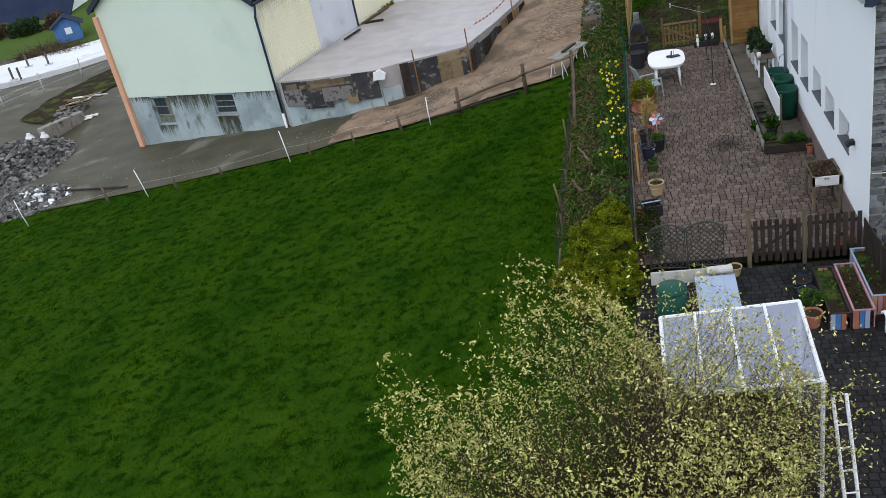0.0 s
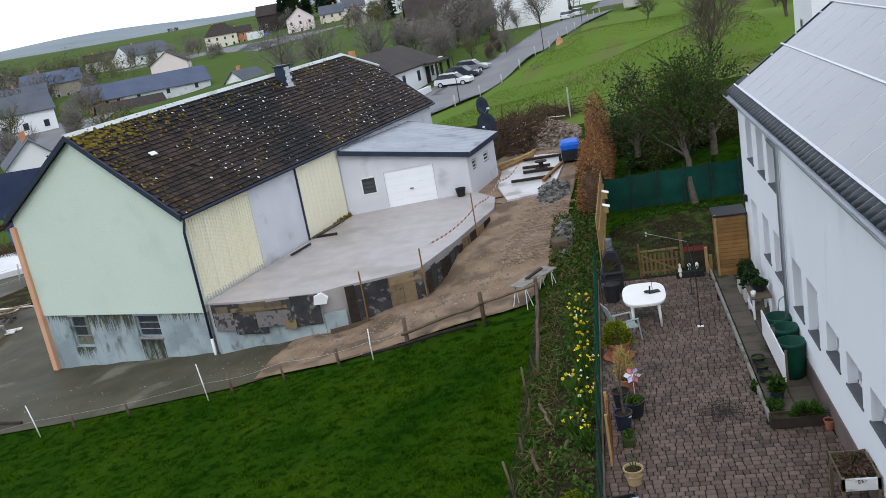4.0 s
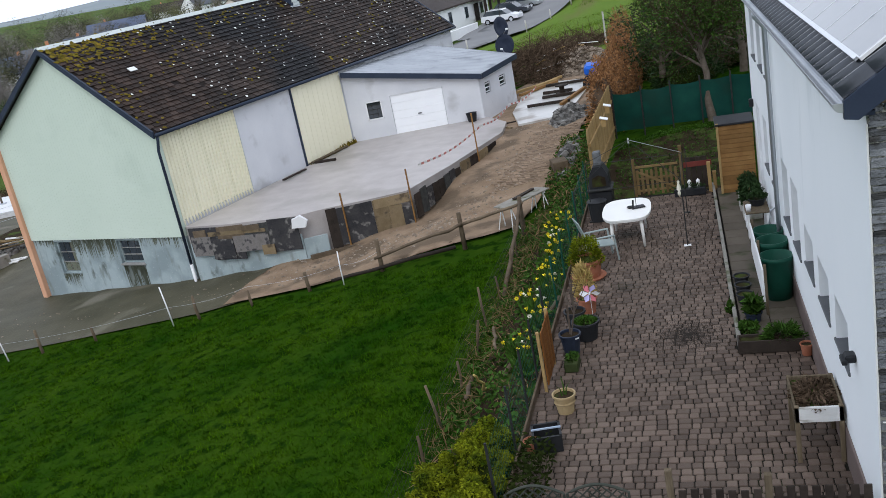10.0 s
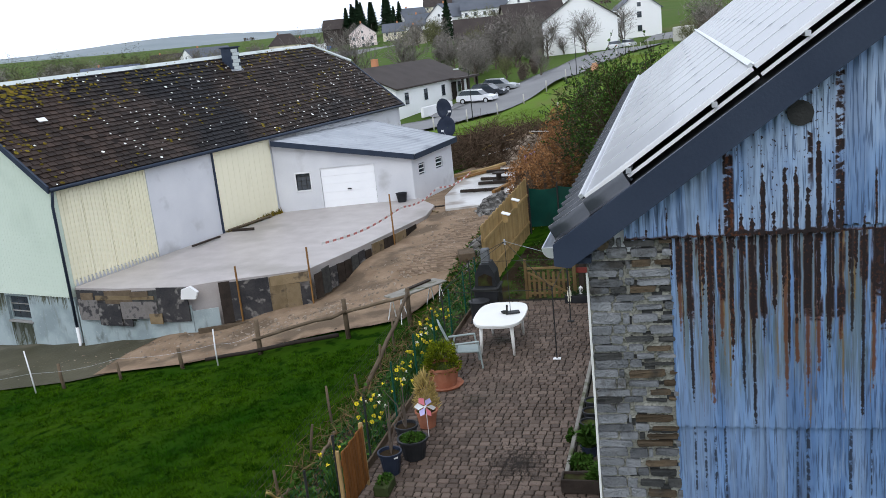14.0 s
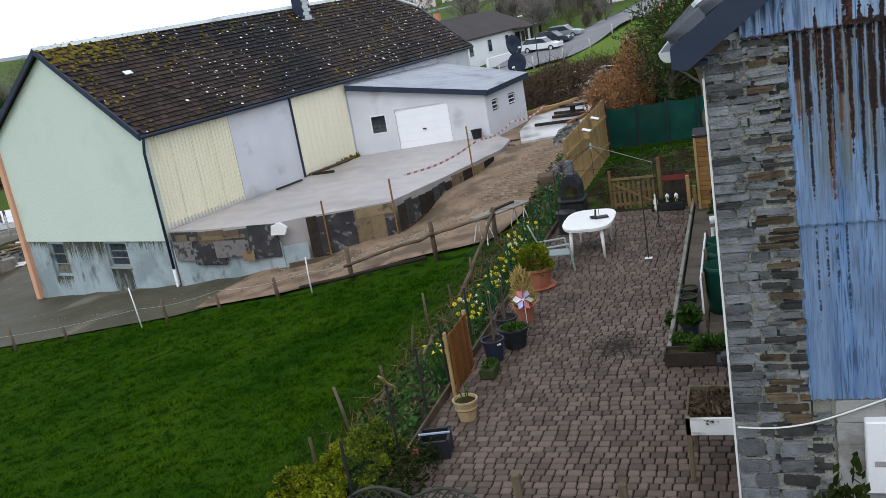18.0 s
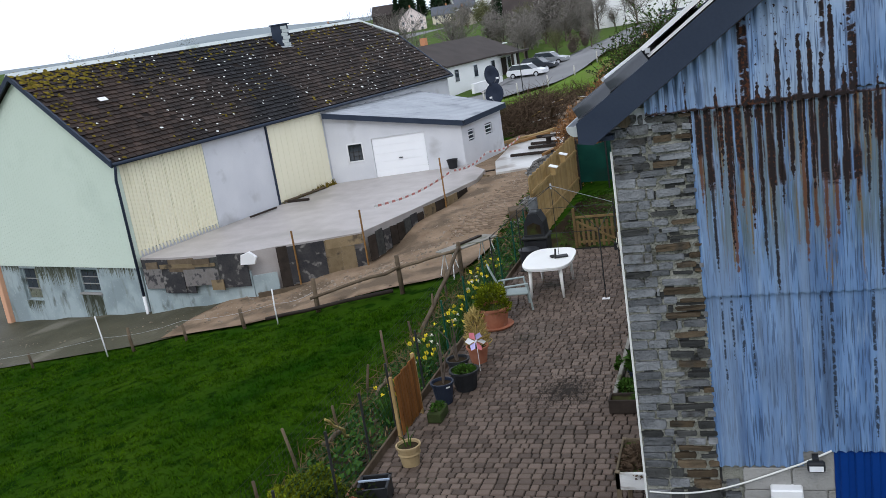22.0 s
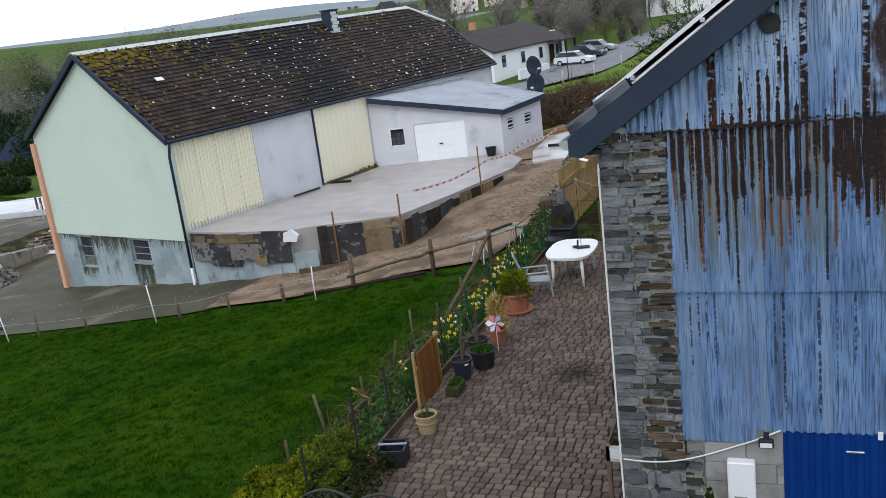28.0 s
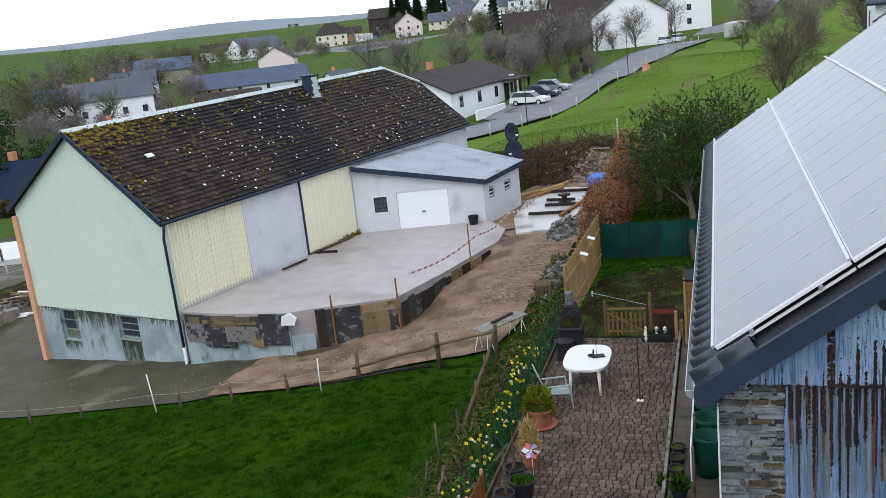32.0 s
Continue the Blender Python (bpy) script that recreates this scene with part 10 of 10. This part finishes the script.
for k, (cx, cy, rx, ry, h_, n) in enumerate([(-96, 132, 18, 10, 6, 11000), (-80, 112, 10, 10, 6, 7000), (-140, 186, 18, 14, 8, 9000), (-165, 235, 26, 22, 10, 14000), (-190, 310, 40, 24, 10, 14000), (-24, 164, 8, 18, 7, 9000), (-22, 140, 5, 8, 6, 4000), (-250, 380, 30, 40, 11, 9000), (-150, 330, 16, 14, 7, 6000), (-115, 432, 40, 10, 9, 8000), (-60, 290, 12, 30, 8, 8000), (-25, 205, 10, 16, 8, 7000), (18, 190, 10, 40, 7, 7000), (-225, 440, 60, 14, 9, 8000)]):
    woods(cx, cy, rx, ry, h_, n, 500 + k, (M_FARW, M_TWIG_G, M_FARW)[k % 3], 0.6 if cy < 160 else 0.9)
# dark conifers
cn = thing("conifer", "tall dark green conifer in a far stand", "conifer", (-135, 440, lz(-135, 440)), 0, "dark conifers")
part("trunk", G().tube([(0, 0, 0), (0, 0, 14)], [0.25, 0.05], 6), M_BARK, cn)
r_ = np.random.default_rng(44)
n = 3600
hz = r_.random(n) ** 0.7 * 14
rad = (14.8 - hz) * 0.27 * (0.4 + 0.6 * r_.random(n)) * (0.8 + 0.25 * np.sin(hz * 5))
aa = r_.random(n) * 6.283
part("crown", leaf_cloud(np.stack([rad * np.cos(aa), rad * np.sin(aa), 0.8 + hz], -1), 0.9, 45, -0.2, 0.45), M_CONIF, cn)
for x, y in [(-135 + rr.uniform(-14, 16), 436 + rr.uniform(-10, 14)) for _ in range(13)] + [(-66, 306)]:
    s_ = rr.uniform(0.7, 1.2)
    copy_thing(cn, pose(x, y, lz(x, y), 0, 0, rr.uniform(0, 360)) @ Matrix.Diagonal((s_, s_, s_, 1)))
# hedge lines and copses on the far slopes, and the last ridge
pts = []
for _ in range(7):
    a = radians(rr.uniform(-75, 40))
    d_ = rr.uniform(700, 1750)
    L_ = rr.uniform(8, 40)
    b_ = a + rr.uniform(0.9, 1.5)
    for k in range(int(L_ * 4)):
        u = rr.uniform(-L_ / 2, L_ / 2)
        x, y = d_ * math.sin(a) + u * math.sin(b_), d_ * math.cos(a) + u * math.cos(b_)
        pts.append((x, y, rr.uniform(0.3, 4.5)))
pts = np.array(pts)
pts[:, 2] += land(pts[:, 0], pts[:, 1])
tagged(solo("far_hedges", leaf_cloud(pts, 2.4, 46, 0.1, 0.7), M_TWIG, "far dark hedges and copses on the green slopes", "trees", kind="stuff"))
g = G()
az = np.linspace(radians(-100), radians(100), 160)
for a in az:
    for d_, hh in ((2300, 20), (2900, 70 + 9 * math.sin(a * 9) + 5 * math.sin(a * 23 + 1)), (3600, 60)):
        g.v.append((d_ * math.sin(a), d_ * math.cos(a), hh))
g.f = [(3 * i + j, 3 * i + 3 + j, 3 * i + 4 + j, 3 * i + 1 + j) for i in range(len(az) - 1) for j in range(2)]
solo("far_ridge", g, M_HILL, "long wooded ridge on the horizon, coloured pale blue-grey for haze", "hills", True, kind="structure")
for k in range(3):
    solo("hay_bale", G().box((-268 + 22 * k, 560 + 10 * k, lz(-268 + 22 * k, 560 + 10 * k) + 0.7), (2.2, 0.9, 1.3), 0.3), M_DARK, "dark hay bale on the far green slope", "hay bale", group="bales on the slope")

drape("verge", [(-29.9, 47.2), (-31.2, 41.6), (-33.6, 42.4), (-33.4, 47.0), (-32.4, 50.6)], 0.12, M_SOIL, "dark weedy verge between the forecourt and the lower fence", "verge", jag=0.2)
lw = thing("lower_fence_wire", "three thin wires of the lower fence", "wire")
for hh in (0.35, 0.7, 1.05):
    run_ = [(-38.6 + 1.1 * k, 40 + 2.6 * k) for k in range(7)]
    part("wire", G().tube([(x, y, lz(x, y) + hh) for x, y in run_], 0.008, 4, False), M_ZINC, lw)
for k, (x, y, rx, rz_) in enumerate([(-62, 76, 3.2, 4.6), (-66, 82, 3.6, 5.2), (-72, 90, 4.0, 5.0), (-60.5, 82, 3.0, 4.4), (-78, 98, 4.5, 5.6), (-70, 78, 3.6, 4.2), (-84, 108, 4.5, 5.4), (-57, 92, 3.0, 4.6)]):
    shrub("evergreen_shrub", x, y, lz(x, y) - 0.2, rx, rx, rz_, 3200, 0.34, (M_DARKG, M_CONIF)[k % 2], "large dark evergreen shrub beyond the barn", 640 + k, M_CONIF, "shrub", "dark shrubs down the slope")

brush("brushwood_strip", -43.5, 61.6, 3.2, 1.6, 0.9, 900, M_BRUSH, "dark brown hedge cuttings beyond the pale slab", 21)

for x, y in ((-40.2, 52.6), (-41.4, 53.4), (-43.0, 57.6), (-41.2, 57.4)):
    stand = thing("steel_post", "short rusty steel post on a bolted foot", "post", (x, y, lz(x, y) + 0.4), 20, "posts on the pale slab")
    part("shaft", G().box((0, 0, 0.45), (0.12, 0.12, 0.9), 0.01), M_BARK, stand)
    part("foot", G().box((0, 0, 0.04), (0.5, 0.4, 0.08), 0.01), M_ZINC, stand)

# rough grass on the meadow, and its dark hedge along the road
q_ = np.random.default_rng(33)
n = 42000
y = 63 + 75 * q_.random(n) ** 1.2
x = -12.5 + (y - 63) * 0.03 + 26 * q_.random(n)
keep = x > -16.6 + (y - 90) * 0.26 + 4.5
x, y = x[keep], y[keep]
tagged(solo("meadow_grass", leaf_cloud(np.stack([x, y, land(x, y) + 0.03], -1), 0.17, 34, 1.2, 0.3), M_TUFT, "rough tufted meadow grass with yellowish patches", "grass", kind="stuff"))
for x, y, s_ in ((-14.5, 158, 0.7), (-8.6, 161, 0.75), (-18, 150, 0.8), (-3.4, 183, 0.8), (-11.5, 126, 0.4)):
    copy_thing(proto[int(s_ * 10) % 3], pose(x, y, lz(x, y) - 0.1, 0, 0, 40 * x) @ Matrix.Diagonal((s_, s_, s_, 1)))
woods(-14.2, 133, 2.2, 11, 2.6, 5000, 571, M_TWIG, 0.4)
for k, (cx, cy, rx, ry, h_, n) in enumerate([(-147, 188, 26, 14, 12, 9000), (-168, 252, 24, 14, 13, 9000), (-186, 300, 16, 10, 10, 5000), (-118, 140, 16, 12, 10, 7000)]):
    woods(cx, cy, rx, ry, h_, n, 590 + k, M_WOODS, 0.8)
for k, (cx, cy, rx, ry, h_, n, m_) in enumerate([(-76, 84, 10, 9, 8, 9000, M_TWIG_G), (-97, 104, 14, 10, 9, 11000, M_FARW), (-122, 138, 18, 12, 10, 11000, M_TWIG_G), (-150, 165, 22, 14, 10, 9000, M_FARW)]):
    woods(cx, cy, rx, ry, h_, n, 580 + k, m_, 0.6)
for k, (x, y, rx, rz_) in enumerate([(-74, 82, 3.4, 6.0), (-88, 96, 4.0, 7.0), (-94, 108, 4.4, 7.2), (-106, 122, 5.0, 8.0), (-82, 88, 3.6, 5.4)]):
    shrub("evergreen_shrub", x, y, lz(x, y) - 0.2, rx, rx, rz_, 3400, 0.4, (M_CONIF, M_DARKG)[k % 2], "large dark evergreen shrub beyond the barn", 660 + k, M_CONIF, "shrub", "dark shrubs down the slope")
for k, (x, y, rx, rz_) in enumerate([(-50.5, 69.2, 1.5, 1.3), (-53.5, 68.4, 1.7, 1.5), (-56.8, 67.6, 1.9, 1.8), (-60.2, 66.8, 2.1, 2.4), (-64, 68, 2.6, 3.4), (-48.2, 70.4, 1.2, 1.1), (-58, 62.5, 2.0, 2.2), (-62, 61, 2.4, 3.0), (-52, 61.5, 1.6, 1.5), (-55, 59.5, 1.9, 2.0)]):
    shrub("hedge_shrub", x, y, lz(x, y) - 0.1, rx, rx, rz_, 2400, 0.22, (M_DARKG, M_BRUSH)[k % 2], "dark tangled hedge shrub beyond the pale slab", 680 + k, M_HEDGE_D, "shrub", "hedge down the slope")

# ---- paving, piece by piece ----
def paver_mesh(w_, l_, k, material):
    """A tumbled block with cut corners and worn top edges."""
    r_ = random.Random(k)
    g, b, c = G(), 0.010, 0.012
    x, y = w_ / 2 - 0.0065, l_ / 2 - 0.0078
    j = lambda: r_.uniform(-0.0015, 0.0015)

    def ring(ax, ay, z_):
        return [(p + j(), q + j(), z_) for p, q in ((-ax + c, -ay), (ax - c, -ay), (ax, -ay + c), (ax, ay - c), (ax - c, ay), (-ax + c, ay), (-ax, ay - c), (-ax, -ay + c))]

    g.add(ring(x - b, y - b, 0.0) + ring(x, y, -0.013) + ring(x, y, -0.05), [tuple(range(8))] + [(8 * (s + 1) + i, 8 * (s + 1) + (i + 1) % 8, 8 * s + (i + 1) % 8, 8 * s + i) for s in range(2) for i in range(8)])
    return g


WID = (0.124, 0.152, 0.196)
COURSE = 0.146
PV = {(i, k): paver_mesh(WID[i], COURSE, 10 * i + k, M_PAVER) for i in range(3) for k in range(3)}
PVM = {key: g.mesh("paver", M_PAVER) for key, g in PV.items()}
terrace = solo("terrace", G().box((1.82, 24.1, -0.09), (4.42, 14.8, 0.14)), M_JOINT, "terrace of grey-brown tumbled concrete pavers with sandy joints", "paving", kind="structure")
rs = random.Random(17)
far_pavers = G()
made = 0


def lay(x0, x1, y0, y1, z, singles):
    global made
    y = y0
    while y < y1 - 0.05:
        x = x0 + rs.uniform(-0.1, 0.0)
        while x < x1 - 0.05:
            i = rs.choice((0, 1, 1, 2))
            if x + WID[i] > x1 + 0.05:
                i = 0
            m_ = Matrix.Translation((x + WID[i] / 2, y + COURSE / 2, z + rs.uniform(-0.004, 0.004))) @ Euler((rs.uniform(-0.012, 0.012), rs.uniform(-0.012, 0.012), rs.uniform(-0.008, 0.008))).to_matrix().to_4x4()
            key = (i, rs.randrange(3))
            if made < singles:
                part("paver", PVM[key], None, terrace, m=m_)
                made += 1
            else:
                far_pavers.add([tuple(m_ @ Vector(v)) for v in PV[key].v], PV[key].f)
            x += WID[i]
        y += COURSE


lay(-0.36, 3.98, 16.7, 16.7 + 34 * COURSE, 0.0, 300)
lay(-0.36, 2.86, 16.7 + 34 * COURSE, 31.3, 0.0, 0)
tagged(part("paver_field", far_pavers, M_PAVER_S, terrace), kind="stuff")
far_pavers = G()
yard = solo("lower_yard", G().box((4.0, 10.6, LOW - 0.09), (9.0, 11.9, 0.14)), M_JOINT, "paved lower yard in front of the gable, coloured dark for shade and damp", "paving", kind="structure")
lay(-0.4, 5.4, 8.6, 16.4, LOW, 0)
# Same blocks as the terrace, in the colour darkened for shade.
tagged(part("paver_field", far_pavers, M_PAVER_SHADE, yard), kind="stuff")
path_ = solo("garden_path", G().box((3.47, 26.5, -0.03), (1.02, 9.6, 0.1)), M_JOINT, "narrow path of pale square slabs along the house", "path", kind="structure")
for k in range(19):
    for i in range(2):
        part("slab", G().box((3.22 + i * 0.505, 22.0 + k * 0.5, 0.03), (0.49, 0.485, 0.05), 0.008), M_FLAG, path_)
# the dark patch on the paving: a thin film of moss and grit
mo = G()
for _ in range(4200):
    a, q = rs.uniform(0, 6.283), rs.gauss(0, 0.33)
    x, y = 2.05 + abs(q) * 1.1 * math.cos(a), 22.5 + abs(q) * 1.3 * math.sin(a)
    s = rs.uniform(0.004, 0.011)
    mo.add([(x - s, y, 0.004), (x, y - s, 0.004), (x + s, y, 0.004), (x, y + s, 0.006)], [(0, 1, 2, 3)])
tagged(solo("moss_patch", mo, M_GRIT, "dark mossy patch on the terrace paving", "moss", kind="stuff"))
